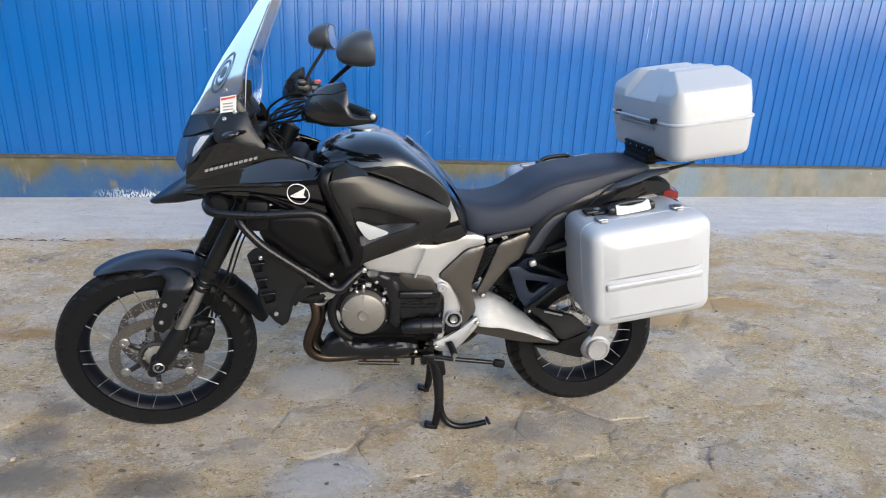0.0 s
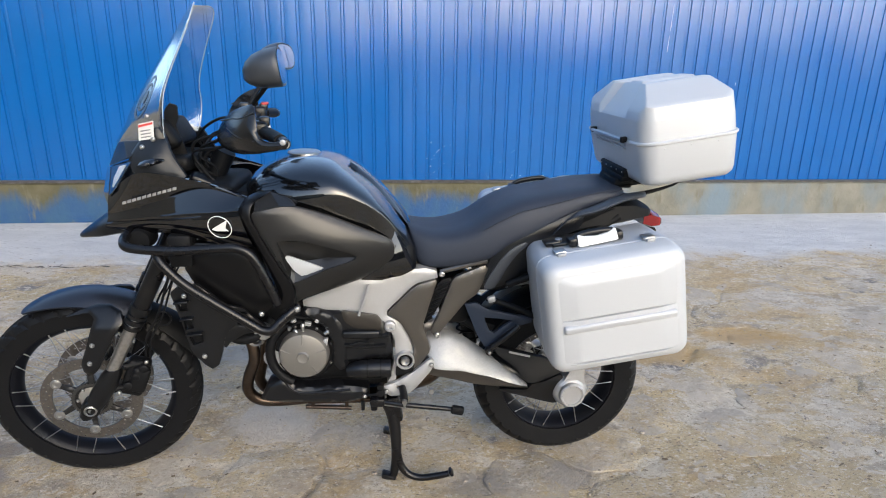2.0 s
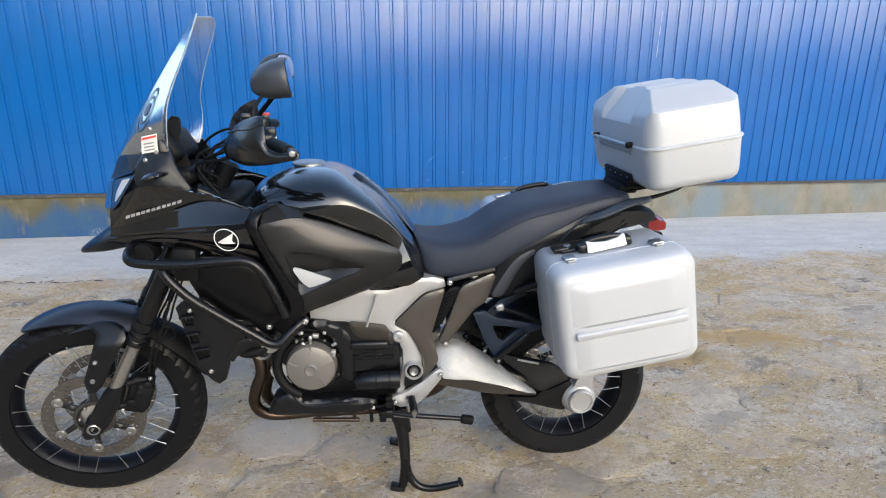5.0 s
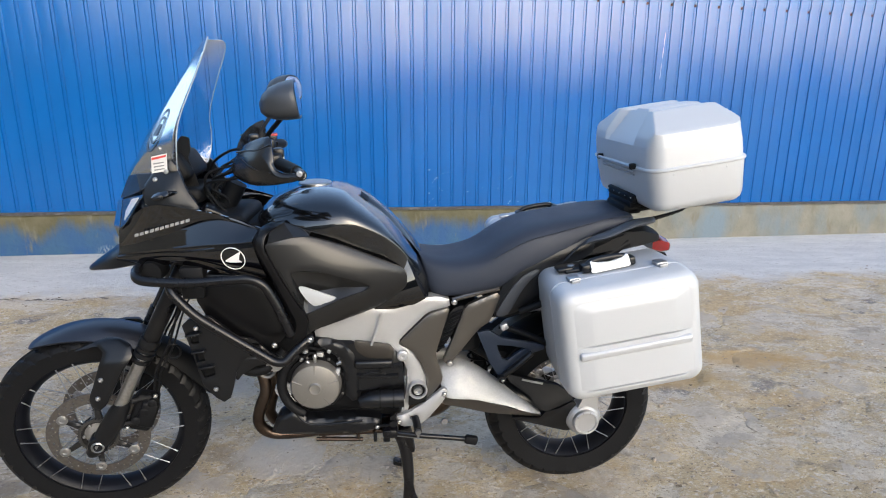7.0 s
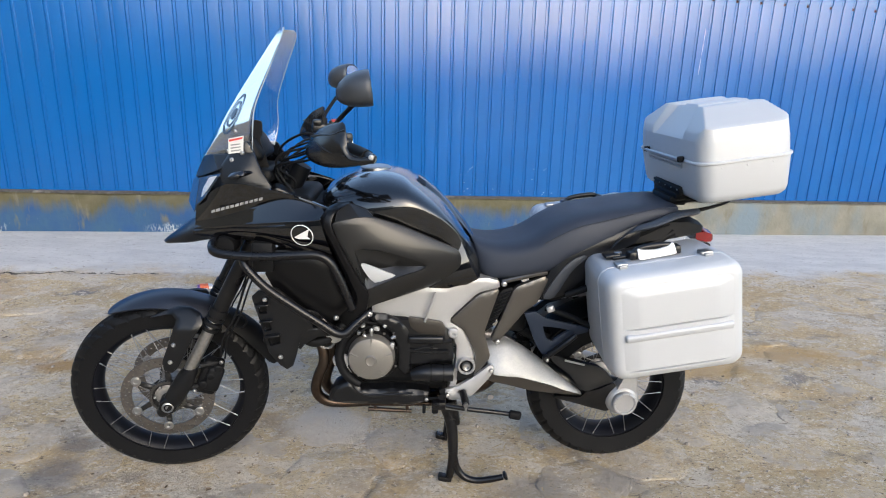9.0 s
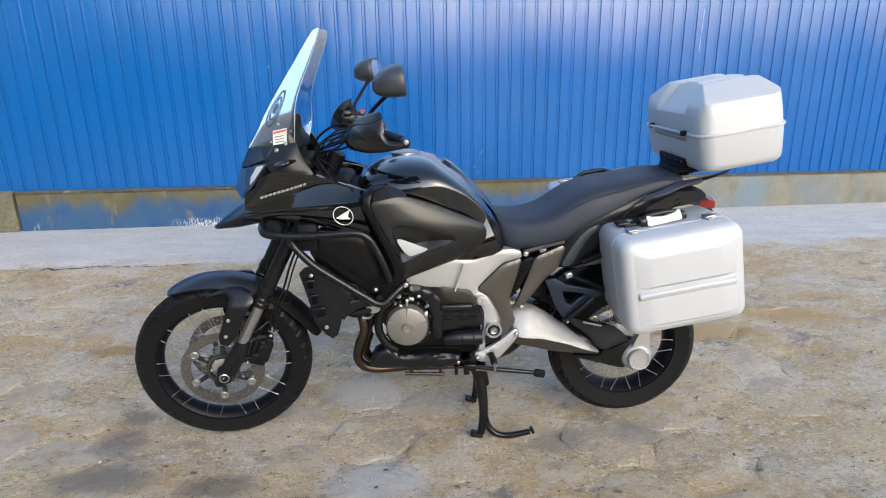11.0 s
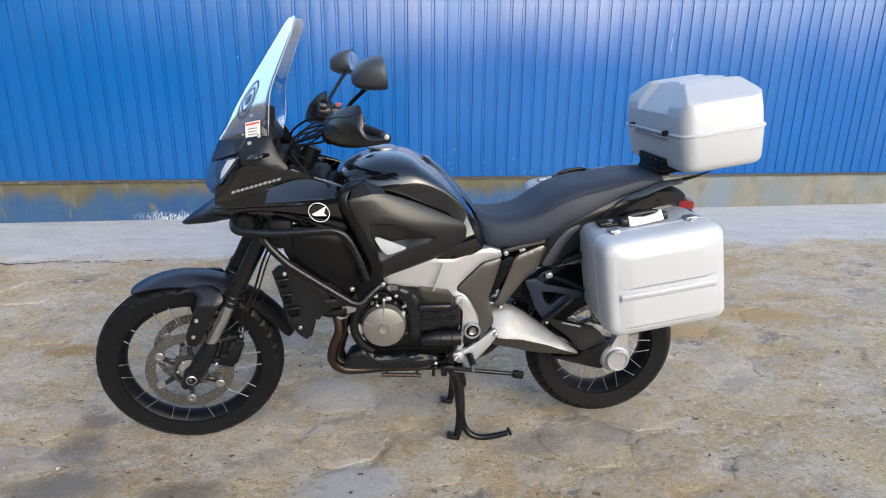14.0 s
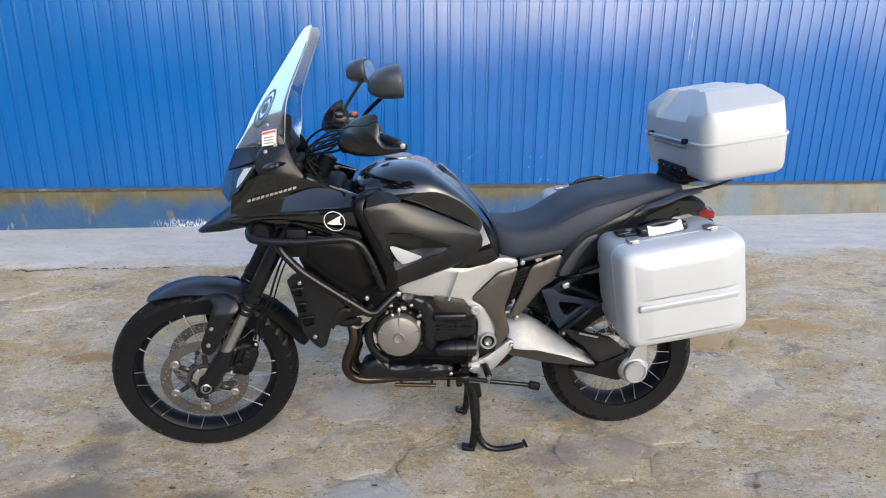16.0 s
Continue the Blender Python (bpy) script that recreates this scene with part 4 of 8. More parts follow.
def build_wheel(name, at, r, half, bead, m, label, hub_half, spokes, discs):
    rim_r = bead - 0.004
    prof = [(rim_r + 0.012, -half * 0.62), (rim_r + 0.012, -half * 0.70), (rim_r - 0.002, -half * 0.72), (rim_r - 0.010, -half * 0.60), (rim_r - 0.022, -half * 0.30), (rim_r - 0.024, 0),
            (rim_r - 0.022, half * 0.30), (rim_r - 0.010, half * 0.60), (rim_r - 0.002, half * 0.72), (rim_r + 0.012, half * 0.70), (rim_r + 0.012, half * 0.62), (rim_r - 0.004, half * 0.45), (rim_r - 0.004, -half * 0.45)]
    wheel = part(name, move(lathe(prof, 72, at, closed=True), m), RIM, bike, label)
    part("tyre", move(tyre_mesh(r, half, bead - 0.002, at, 45), m), RUBBER, wheel, "worn black road tyre with cut tread", 32)
    hub = lathe([(0.018, -hub_half), (0.030, -hub_half), (0.052, -hub_half * 0.92), (0.054, -hub_half * 0.78), (0.034, -hub_half * 0.6), (0.030, 0), (0.034, hub_half * 0.6), (0.054, hub_half * 0.78), (0.052, hub_half * 0.92), (0.030, hub_half), (0.018, hub_half)], 32, at)
    part("hub", move(hub, m), BRUSHED, wheel, "dark metal hub")
    # crossed wire spokes, laced from the rim's edges
    kinds = {}
    for k in range(spokes):
        side = -1 if k % 2 else 1
        lean = 1 if (k // 2) % 2 else -1
        if (side, lean) not in kinds:
            a0 = 0.0
            p = Vector((rim_r + 0.002, side * half * 0.66, 0))
            b = lean * radians(38)
            q = Vector((0.052 * math.cos(b), side * hub_half * 0.86, 0.052 * math.sin(b)))
            kinds[(side, lean)] = finish(joined(tube([p, q], 0.0014, 6, 0), tube([p, p.lerp(q, 0.09)], 0.0024, 6, 0)), STEEL)
        ob = part("spoke", kinds[(side, lean)], STEEL, wheel)
        ob.matrix_world = m @ Matrix.Translation(at) @ Matrix.Rotation(2 * math.pi * (k + (0.35 if lean > 0 else -0.35)) / spokes, 4, "Y")
    for y, r0, r1, holes in discs:
        d = part("brake_disc", move(disc_mesh(r0, r1, y, 0.0045, at, holes), m), DISC, wheel, "drilled steel brake disc with heat-browned face")
        star = []
        for k in range(6):
            for da, rr in ((-0.18, 0.066), (-0.03, r0 - 0.016), (-0.01, r0 + 0.006), (0.115, r0 + 0.006), (0.12, r0 - 0.016), (0.14, 0.066)):
                t = 2 * math.pi * (k + 0.3) / 6 + 0.10 + da
                star.append((rr * math.cos(t), rr * math.sin(t)))
        spider = panel(star, y + 0.001, 0.006, 0.004, 0.008, 0.012, [[(0.046 * math.cos(t), 0.046 * math.sin(t)) for t in [2 * math.pi * i / 24 for i in range(24)]]], 0)
        part("disc_carrier", move(spider, m @ Matrix.Translation(at)), DARKCARRIER, wheel, "grey cast disc carrier")
        toothed = [((0.066 if i % 2 else 0.061) * math.cos(t), (0.066 if i % 2 else 0.061) * math.sin(t)) for i, t in enumerate([2 * math.pi * q / 72 for q in range(72)])]
        part("sensor_ring", move(panel(toothed, y - 0.006, 0.002, 0.0, 0.01, 0.02, [[(0.054 * math.cos(t), 0.054 * math.sin(t)) for t in [2 * math.pi * i / 30 for i in range(30)]]], 0), m @ Matrix.Translation(at)), CARRIER, wheel, "toothed speed sensor ring")
        for k in range(6):
            t = 2 * math.pi * k / 6
            part("hub_bolt", move(bolt((0.044 * math.cos(t), y - 0.001, 0.044 * math.sin(t)), 0.006, 0.006, (0, -1, 0)), m @ Matrix.Translation(at)), STEEL, wheel)
        for k in range(6):
            a = 2 * math.pi * (k + 0.3) / 6 + 0.12
            s = -1 if y < 0 else 1
            part("disc_button", move(lathe([(0.017, y), (0.017, y - 0.004), (0.012, y - 0.006), (0.009, y - 0.006), (0.008, y - 0.002), (0.003, y - 0.002)], 16, at + Vector((r0 * math.cos(a), 0, r0 * math.sin(a)))), m), STEEL, wheel)
    return wheel


build_wheel("front_wheel", FRONT, FRONT_R, 0.056, 0.263, SW, "black wire-spoked front wheel", 0.062, 40, [(-0.078, 0.121, 0.158, 60), (0.074, 0.121, 0.158, 60)])
build_wheel("rear_wheel", REAR, REAR_R, 0.074, 0.210, Matrix(), "black wire-spoked rear wheel", 0.070, 40, [(0.098, 0.10, 0.136, 48)])


# fork, built straight and turned with the handlebar
def at_fork(side, z, ahead=0.0):
    """A point on a fork leg's axis at height z."""
    return FRONT + Vector((0.014 + (z - 0.33) * math.tan(RAKE) - ahead, side * 0.108, z - 0.33))


for side in (-1, 1):
    leg = part("fork_leg", move(tube([at_fork(side, 0.655), at_fork(side, 0.80), at_fork(side, 0.98), at_fork(side, 1.095)], 0.0265, 20, 2), S), TUBE, bike, "black upper fork tube")
    part("slider", move(tube([at_fork(side, 0.42), at_fork(side, 0.66)], 0.0205, 20, 0), S), SLIDER, leg, "bare steel fork slider")
    rings = joined(*[tube([at_fork(side, z), at_fork(side, z + h)], r, 20, 0) for z, h, r in ((0.632, 0.012, 0.031), (0.650, 0.010, 0.030), (0.668, 0.022, 0.0315), (0.612, 0.012, 0.028))])
    part("dust_seal", move(rings, S), PLASTIC, leg)
    foot = joined(loft([[(p + Vector((a * math.cos(t) * 0.9, b * math.sin(t), 0))) for t in [2 * math.pi * k / 18 for k in range(18)]] for p, a, b in (
        (at_fork(side, 0.470), 0.026, 0.024), (at_fork(side, 0.452), 0.036, 0.028), (at_fork(side, 0.40), 0.044, 0.030), (at_fork(side, 0.345, 0.004), 0.042, 0.030), (at_fork(side, 0.306, 0.012), 0.036, 0.029), (at_fork(side, 0.290, 0.012), 0.024, 0.022))]),
        lathe([(0.030, side * 0.085), (0.031, side * 0.12), (0.029, side * 0.132), (0.022, side * 0.1335)], 24, FRONT))
    part("axle_holder", move(foot, S), PLASTIC, leg, "black cast fork foot")
    part("axle_nut", move(lathe([(0.020, side * 0.131), (0.020, side * 0.137), (0.016, side * 0.139), (0.013, side * 0.133), (0.009, side * 0.133), (0.007, side * 0.137), (0.003, side * 0.137)], 20, FRONT), S), STEEL, leg)
    # brake caliper behind the leg
    cal = joined(block(0.070, 0.05, 0.135, at_fork(side, 0.415) + Vector((0.084, side * -0.022, 0)), 0.012, 3, Matrix.Rotation(RAKE * 0.8, 4, "Y")),
                 block(0.055, 0.03, 0.095, at_fork(side, 0.415) + Vector((0.098, side * 0.004, 0.0)), 0.012, 3, Matrix.Rotation(RAKE * 0.8, 4, "Y")),
                 tube([at_fork(side, 0.47) + Vector((0.03, 0, 0)), at_fork(side, 0.47) + Vector((0.085, side * -0.01, 0.0))], 0.011, 10, 0),
                 tube([at_fork(side, 0.385) + Vector((0.02, 0, 0)), at_fork(side, 0.385) + Vector((0.085, side * -0.01, 0.0))], 0.012, 10, 0))
    for dz in (-0.028, 0.002, 0.030):
        cal = joined(cal, lathe([(0.0145, 0), (0.0145, side * 0.012), (0.010, side * 0.015), (0.004, side * 0.015)], 14, at_fork(side, 0.43 + dz) + Vector((0.082 + dz * 0.45, side * 0.006, 0))))
    caliper = part("brake_caliper", move(cal, S), MATTE, bike, "black four-piston brake caliper")
    for dz in (-0.05, 0.055):
        part("caliper_bolt", move(bolt(at_fork(side, 0.43 + dz) + Vector((0.072 + dz * 0.4, side * 0.012, 0)), 0.0075, 0.008, (0, side, 0)), S), STEEL, caliper)
    hose = [at_fork(side, 0.50) + Vector((0.085, side * 0.002, 0)), at_fork(side, 0.58) + Vector((0.06, side * 0.012, 0)), at_fork(side, 0.66) + Vector((0.062, side * 0.005, 0)), at_fork(side, 0.78) + Vector((0.045, side * -0.01, 0)), at_fork(side, 0.90) + Vector((0.05, side * -0.03, 0))]
    part("brake_hose", move(joined(tube(hose, 0.0042, 8, 6), tube([p + Vector((0.013, side * 0.006, -0.005)) for p in hose], 0.0032, 8, 6)), S), MATTE, bike)
    for z in (0.86, 1.085):
        part("fork_clamp", move(block(0.075, 0.065, 0.036, at_fork(side, z) + Vector((0.02, -side * 0.008, 0)), 0.012, 2, Matrix.Rotation(RAKE, 4, "Y")), S), PLASTIC, bike)
# looped sensor cable at the fork
ring = [at_fork(-1, 0.64) + Vector((0.085 + 0.022 * math.cos(a), -0.012, 0.026 * math.sin(a))) for a in np.linspace(-2.6, 2.6, 9)]
part("sensor_cable", move(tube(ring, 0.0035, 8, 4), S), MATTE, bike)
part("yoke", move(joined(block(0.06, 0.2, 0.035, AXIS + HEAD * 0.60 + Vector((-0.02, 0, 0)), 0.01, 2, Matrix.Rotation(RAKE, 4, "Y")), tube([AXIS + HEAD * 0.58, AXIS + HEAD * 0.93], 0.032, 16, 0)), S), PLASTIC, bike)


# front mudguard
def guard_ring(a, r, half, drop):
    """A section of the mudguard at angle a (from upright, rearwards positive)."""
    out = []
    for inner in (0, 1):
        row = []
        for k in range(13):
            t = -1 + k / 6
            rr = r - drop * abs(t) ** 2.6 - inner * 0.006
            row.append(FRONT + Vector((rr * math.sin(a), t * (half - inner * 0.004), rr * math.cos(a))))
        out += row if not inner else row[::-1]
    return out


rows = spline([(-29, 0.361, 0.016, 0.002), (-27, 0.364, 0.044, 0.006), (-18, 0.369, 0.066, 0.014), (-6, 0.374, 0.076, 0.024), (8, 0.377, 0.080, 0.032), (22, 0.377, 0.080, 0.036), (34, 0.374, 0.074, 0.034)], 5)
fender = part("front_mudguard", move(loft([guard_ring(radians(a), r, h, d) for a, r, h, d in rows]), SW), BLUEBLACK, bike, "dark satin front mudguard")
rows = spline([(33, 0.366, 0.060, 0.025), (46, 0.382, 0.066, 0.04), (60, 0.392, 0.066, 0.04), (72, 0.400, 0.060, 0.03), (76, 0.402, 0.050, 0.02)], 5)
part("rear_extension", move(loft([guard_ring(radians(a), r, h, d) for a, r, h, d in rows]), SW), MATTE, fender, "dull black splash guard")
stay = [(-0.842, 0.638), (-0.770, 0.652), (-0.748, 0.632), (-0.774, 0.558), (-0.804, 0.486), (-0.800, 0.453), (-0.774, 0.444), (-0.753, 0.463), (-0.727, 0.514), (-0.690, 0.580), (-0.660, 0.622), (-0.672, 0.650), (-0.708, 0.668), (-0.749, 0.670), (-0.792, 0.658)]
for side in (-1, 1):
    brace = panel(stay, lambda x, z: -0.148 + 0.055 * max(0.0, (z - 0.60) / 0.085) ** 1.3, 0.012, 0.006, 0.012, 0.012, (), 1, 0.12)
    if side > 0:
        brace = move(mirrored(move(brace, S.inverted())), S)
    b = part("mudguard_stay", brace, PLASTIC, fender, "black mudguard stay bolted to the fork")
    for x, z in ((-0.757, 0.552), (-0.774, 0.488)):
        bb = bolt((x, -0.154, z), 0.008, 0.006)
        part("stay_bolt", bb if side < 0 else move(mirrored(move(bb, S.inverted())), S), STEEL, b)

# handlebar and what is clamped to it
BAR = [(-0.262, -0.05, 1.196), (-0.255, -0.13, 1.228), (-0.215, -0.27, 1.238), (-0.163, -0.435, 1.226)]
bar = part("handlebar", move(joined(tube(BAR, 0.012, 14), tube([(x, -y, z) for x, y, z in BAR], 0.012, 14), tube([(-0.262, -0.05, 1.196), (-0.262, 0.05, 1.196)], 0.012, 14, 0),
           block(0.05, 0.05, 0.05, (-0.268, -0.045, 1.185), 0.01), block(0.05, 0.05, 0.05, (-0.268, 0.045, 1.185), 0.01)), SB), TUBE, bike, "black tubular handlebar")
for side in (-1, 1):
    flip = SB if side < 0 else SB @ Matrix.Diagonal((1, -1, 1, 1))

    def on(bm):
        bm = move(bm, flip)
        return bm
    part("grip", on(tube([(-0.203, -0.31, 1.237), (-0.185, -0.365, 1.233), (-0.168, -0.42, 1.228)], 0.0175, 16, 3)), MATTE, bar, "black rubber grip")
    part("bar_end", on(tube([(-0.168, -0.418, 1.228), (-0.158, -0.452, 1.224)], 0.014, 16, 0)), PLASTIC, bar)
    part("bar_end_cap", on(tube([(-0.1585, -0.4505, 1.2242), (-0.157, -0.4565, 1.2238)], 0.0095, 16, 0)), STEEL, bar, "bright bar end screw")
    part("switch_block", on(joined(block(0.05, 0.065, 0.05, (-0.222, -0.262, 1.240), 0.012, 3), block(0.03, 0.03, 0.03, (-0.205, -0.262, 1.262), 0.008, 2))), PLASTIC, bar, "black switch block")
    part("switch_button", on(block(0.012, 0.02, 0.014, (-0.196, -0.262, 1.250), 0.004) if side < 0 else block(0.026, 0.030, 0.010, (-0.200, -0.262, 1.274), 0.004)), WHITE if side < 0 else REDSWITCH, bar)
    part("lever", on(tube([(-0.262, -0.235, 1.245), (-0.268, -0.29, 1.240), (-0.245, -0.36, 1.230), (-0.226, -0.43, 1.220)], [0.010, 0.008, 0.0065, 0.007], 10, 5)), BRUSHED, bar, "aluminium hand lever")
    part("master_cylinder", on(joined(block(0.05, 0.06, 0.035, (-0.262, -0.215, 1.250), 0.008, 2), block(0.034, 0.034, 0.022, (-0.268, -0.19, 1.272), 0.008, 2))), PLASTIC, bar)
    # hand guard: a bulging shell before the lever, drawn out to the bar's end
    shell = [(-0.271, -0.280, 1.230), (-0.254, -0.288, 1.264), (-0.220, -0.312, 1.296), (-0.180, -0.352, 1.312), (-0.143, -0.388, 1.320), (-0.137, -0.406, 1.284), (-0.134, -0.416, 1.242), (-0.109, -0.424, 1.230), (-0.081, -0.430, 1.231), (-0.057, -0.432, 1.240), (-0.058, -0.432, 1.217), (-0.090, -0.426, 1.209), (-0.141, -0.408, 1.199), (-0.200, -0.358, 1.191), (-0.247, -0.306, 1.197), (-0.267, -0.288, 1.212)]
    bow = smooth_depth(shell + [(-0.215, -0.352, 1.245), (-0.165, -0.402, 1.255)])
    hg = panel([(x, z) for x, y, z in shell], bow, 0.006, 0.008, 0.014, 0.010, (), 1, 0.2)
    guard = part("hand_guard", on(move(hg, SB.inverted())), GUARD, bar, "black hand guard", 60)
    part("guard_screw", on(move(bolt((-0.069, -0.437, 1.232), 0.0080, 0.005), SB.inverted())), CAST, guard, "bright screw at the end of the guard")
    for path in (((-0.252, 1.270), (-0.215, 1.279), (-0.180, 1.284), (-0.142, 1.300)), ((-0.228, 1.256), (-0.190, 1.240), (-0.140, 1.232))):
        line = tube([(x, bow(x, z) - 0.0075, z) for x, z in path], 0.0022, 6, 5)
        part("guard_crease", on(move(line, SB.inverted())), PLASTIC, guard)
    # mirror
    up = 0.0 if side < 0 else 0.03
    stem = [(-0.245, -0.205, 1.262), (-0.236, -0.228, 1.300), (-0.204 if side < 0 else -0.176, -0.29, 1.345 + up), (-0.186 if side < 0 else -0.148, -0.345, 1.372 + up)]
    mir = part("mirror", on(tube(stem, [0.0075, 0.0065, 0.0065, 0.008], 10)), MATTE, bike, "black rear-view mirror on a bent stem")
    part("stem_boot", on(joined(tube([(-0.246, -0.203, 1.25), (-0.243, -0.214, 1.285)], 0.014, 12, 0), block(0.03, 0.03, 0.03, (-0.246, -0.203, 1.25), 0.006))), MATTE, mir)
    head = []
    for j, (d, f) in enumerate(((-0.070, 0.04), (-0.067, 0.30), (-0.056, 0.58), (-0.037, 0.82), (-0.011, 0.96), (0.012, 1.0), (0.022, 1.0), (0.026, 0.97), (0.024, 0.90))):
        ring = []
        for k in range(28):
            a = 2 * math.pi * k / 28
            c, s = math.cos(a), math.sin(a)
            e = 2 / 2.7
            yy = 0.092 * f * math.copysign(abs(c) ** e, c)
            zz = 0.048 * f * math.copysign(abs(s) ** e, s) - 0.012 * (1 - f)
            ring.append((d - 0.10 * yy * 0.5, yy, zz + 0.03 * yy))
        head.append(ring)
    place = Matrix.Translation((-0.180 if side < 0 else -0.138, -0.400, (1.407 if side < 0 else 1.402) + up)) @ Matrix.Rotation(radians(-10 if side < 0 else 20), 4, "Z") @ Matrix.Rotation(radians(-8 if side < 0 else -7), 4, "Y")
    part("mirror_housing", on(move(loft(head), place)), GREYTRIM, mir, "black pointed mirror housing")
    glass = [[(0.0255 - 0.05 * 0.086 * f * c, 0.084 * f * math.copysign(abs(c) ** 0.74, c), 0.041 * f * math.copysign(abs(s) ** 0.74, s) + 0.0025 * c) for c, s in [(math.cos(2 * math.pi * k / 28), math.sin(2 * math.pi * k / 28)) for k in range(28)]] for f in (1.0, 0.05)]
    glass = [[(x + 0.0015, y, z) for x, y, z in g] for g in glass]
    part("mirror_glass", on(move(loft(glass), place)), MIRROR, mir, "silvered mirror glass")

# cables between the bar and the head
cab = random.Random(4)
for k in range(9):
    lift, drop = cab.uniform(-0.075, 0.022), 0.016 * cab.random()
    y0, y1 = -0.215 + 0.040 * k, cab.uniform(-0.15, 0.04)
    p = [(-0.262, y0, 1.246 - 0.003 * k), (-0.310 - 0.010 * cab.random(), y0 * 0.95, 1.244 + lift), (-0.372 - 0.012 * cab.random(), (y0 + y1) / 2, 1.222 + lift - drop), (-0.408 + 0.008 * (k % 3), y1, 1.165 + 0.6 * lift), (-0.396 + 0.014 * (k % 4), y1 * 0.9, 1.10), (-0.370 + 0.016 * (k % 3), y1 * 0.8, 1.06)]
    part("cable", tube([SB @ Vector(p[0]), SB @ Vector(p[1]), Vector(p[2]), Vector(p[3]), Vector(p[4]), Vector(p[5])], 0.0040, 8, 6), MATTE, bike)

# ---- front bodywork ----
# four lines that run from the headlight back to the tank: top edge, crease, ridge and lower edge
COWL_TOP = [(-0.650, -0.125, 1.030), (-0.532, -0.203, 1.110), (-0.413, -0.222, 1.104), (-0.306, -0.222, 1.079), (-0.214, -0.230, 1.046)]
COWL_CREASE = [(-0.655, -0.134, 0.972), (-0.575, -0.173, 0.998), (-0.465, -0.203, 1.035), (-0.342, -0.216, 1.070), (-0.216, -0.232, 1.043)]
COWL_RIDGE = [(-0.652, -0.150, 0.958), (-0.562, -0.188, 0.972), (-0.452, -0.226, 0.988), (-0.342, -0.254, 1.004), (-0.236, -0.274, 1.020)]
COWL_FOOT = [(-0.660, -0.145, 0.936), (-0.569, -0.160, 0.926), (-0.440, -0.206, 0.934), (-0.331, -0.230, 0.915), (-0.205, -0.252, 0.905)]


def cowl_section(t, c, l, b):
    """One section from the top edge to the foot: a flat, a hollow and a swelling field with softened ridges between."""
    t, c, l, b = Vector(t), Vector(c), Vector(l), Vector(b)
    out = [t.lerp(c, k / 8) + Vector((0, -0.0025 * math.sin(math.pi * k / 8), 0)) for k in range(8)]
    n1 = (c - t).length, (l - c).length, (b - l).length
    soft = [min(0.0035, 0.3 * min(n1[0], n1[1])), min(0.005, 0.3 * min(n1[1], n1[2]))]
    out += [c + (t - c).normalized() * soft[0] if n1[0] > 1e-4 else c, c, c + (l - c).normalized() * soft[0]]
    out += [c.lerp(l, k / 10) + Vector((0, 0.0008 * math.sin(math.pi * k / 10), 0)) for k in range(1, 10)]
    out += [l + (c - l).normalized() * soft[1], l + Vector((0, 0.0012, -0.0006)), l + (b - l).normalized() * soft[1]]
    out += [l.lerp(b, k / 10) + Vector((0, -0.011 * math.sin(math.pi * k / 10), 0)) for k in range(1, 11)]
    return out


def cowl_shell():
    rows = list(zip(*[spline(line, 12) for line in (COWL_TOP, COWL_CREASE, COWL_RIDGE, COWL_FOOT)]))
    outer = [cowl_section(*r) for r in rows]
    return loft([o + [p + Vector((0.002, 0.008, 0)) for p in o[::-1]] for o in outer])


cowl_bm = cowl_shell()
for side in (-1, 1):
    c = part("side_cowl", cowl_bm.copy() if side < 0 else mirrored(cowl_bm), GLOSS, bike, "glossy black front side cowl", 30)
    ring = lathe([(0.0355, -0.001), (0.0355, -0.003), (0.0334, -0.003), (0.0334, -0.001)], 40, closed=True)
    wing = panel([(-0.022, -0.006), (0.004, 0.010), (0.026, 0.024), (0.020, 0.010), (0.016, -0.004), (0.024, -0.012), (-0.012, -0.014), (-0.026, -0.010)], -0.0015, 0.001, 0.0005, 0.01, 0.012, (), 0)
    place = Matrix.Translation((-0.292, side * 0.2640, 0.970))
    for nm, b in (("badge_ring", ring), ("badge", wing)):
        if side > 0:
            b = mirrored(b)
        # tilted with the face of the cowl
        part(nm, move(b, place @ Matrix.Rotation(radians(11 * side), 4, "Z") @ Matrix.Rotation(radians(-14 * side), 4, "X")), WHITE, c, "round silver-white emblem")
    # lettering on the cowl as plain bars
    for k in range(11):
        x = -0.573 + k * 0.0152
        z = 1.026 + k * 0.0045
        bar_ = move(block(0.0116, 0.0016, 0.0082, (0, 0, 0), 0.0004, 1), Matrix(((1, 0, 0.45, 0), (0, 1, 0, 0), (0, 0, 1, 0), (0, 0, 0, 1))))
        y = -0.2010 - 0.0019 * k
        part("print_bar", move(bar_, Matrix.Translation((x, side * -y, z)) @ Matrix.Rotation(radians(-16), 4, "Y") @ Matrix.Rotation(radians(side * -4), 4, "Z") @ Matrix.Rotation(radians(-side * 10), 4, "X")), SILVERINK, c)
cowl_bm.free()

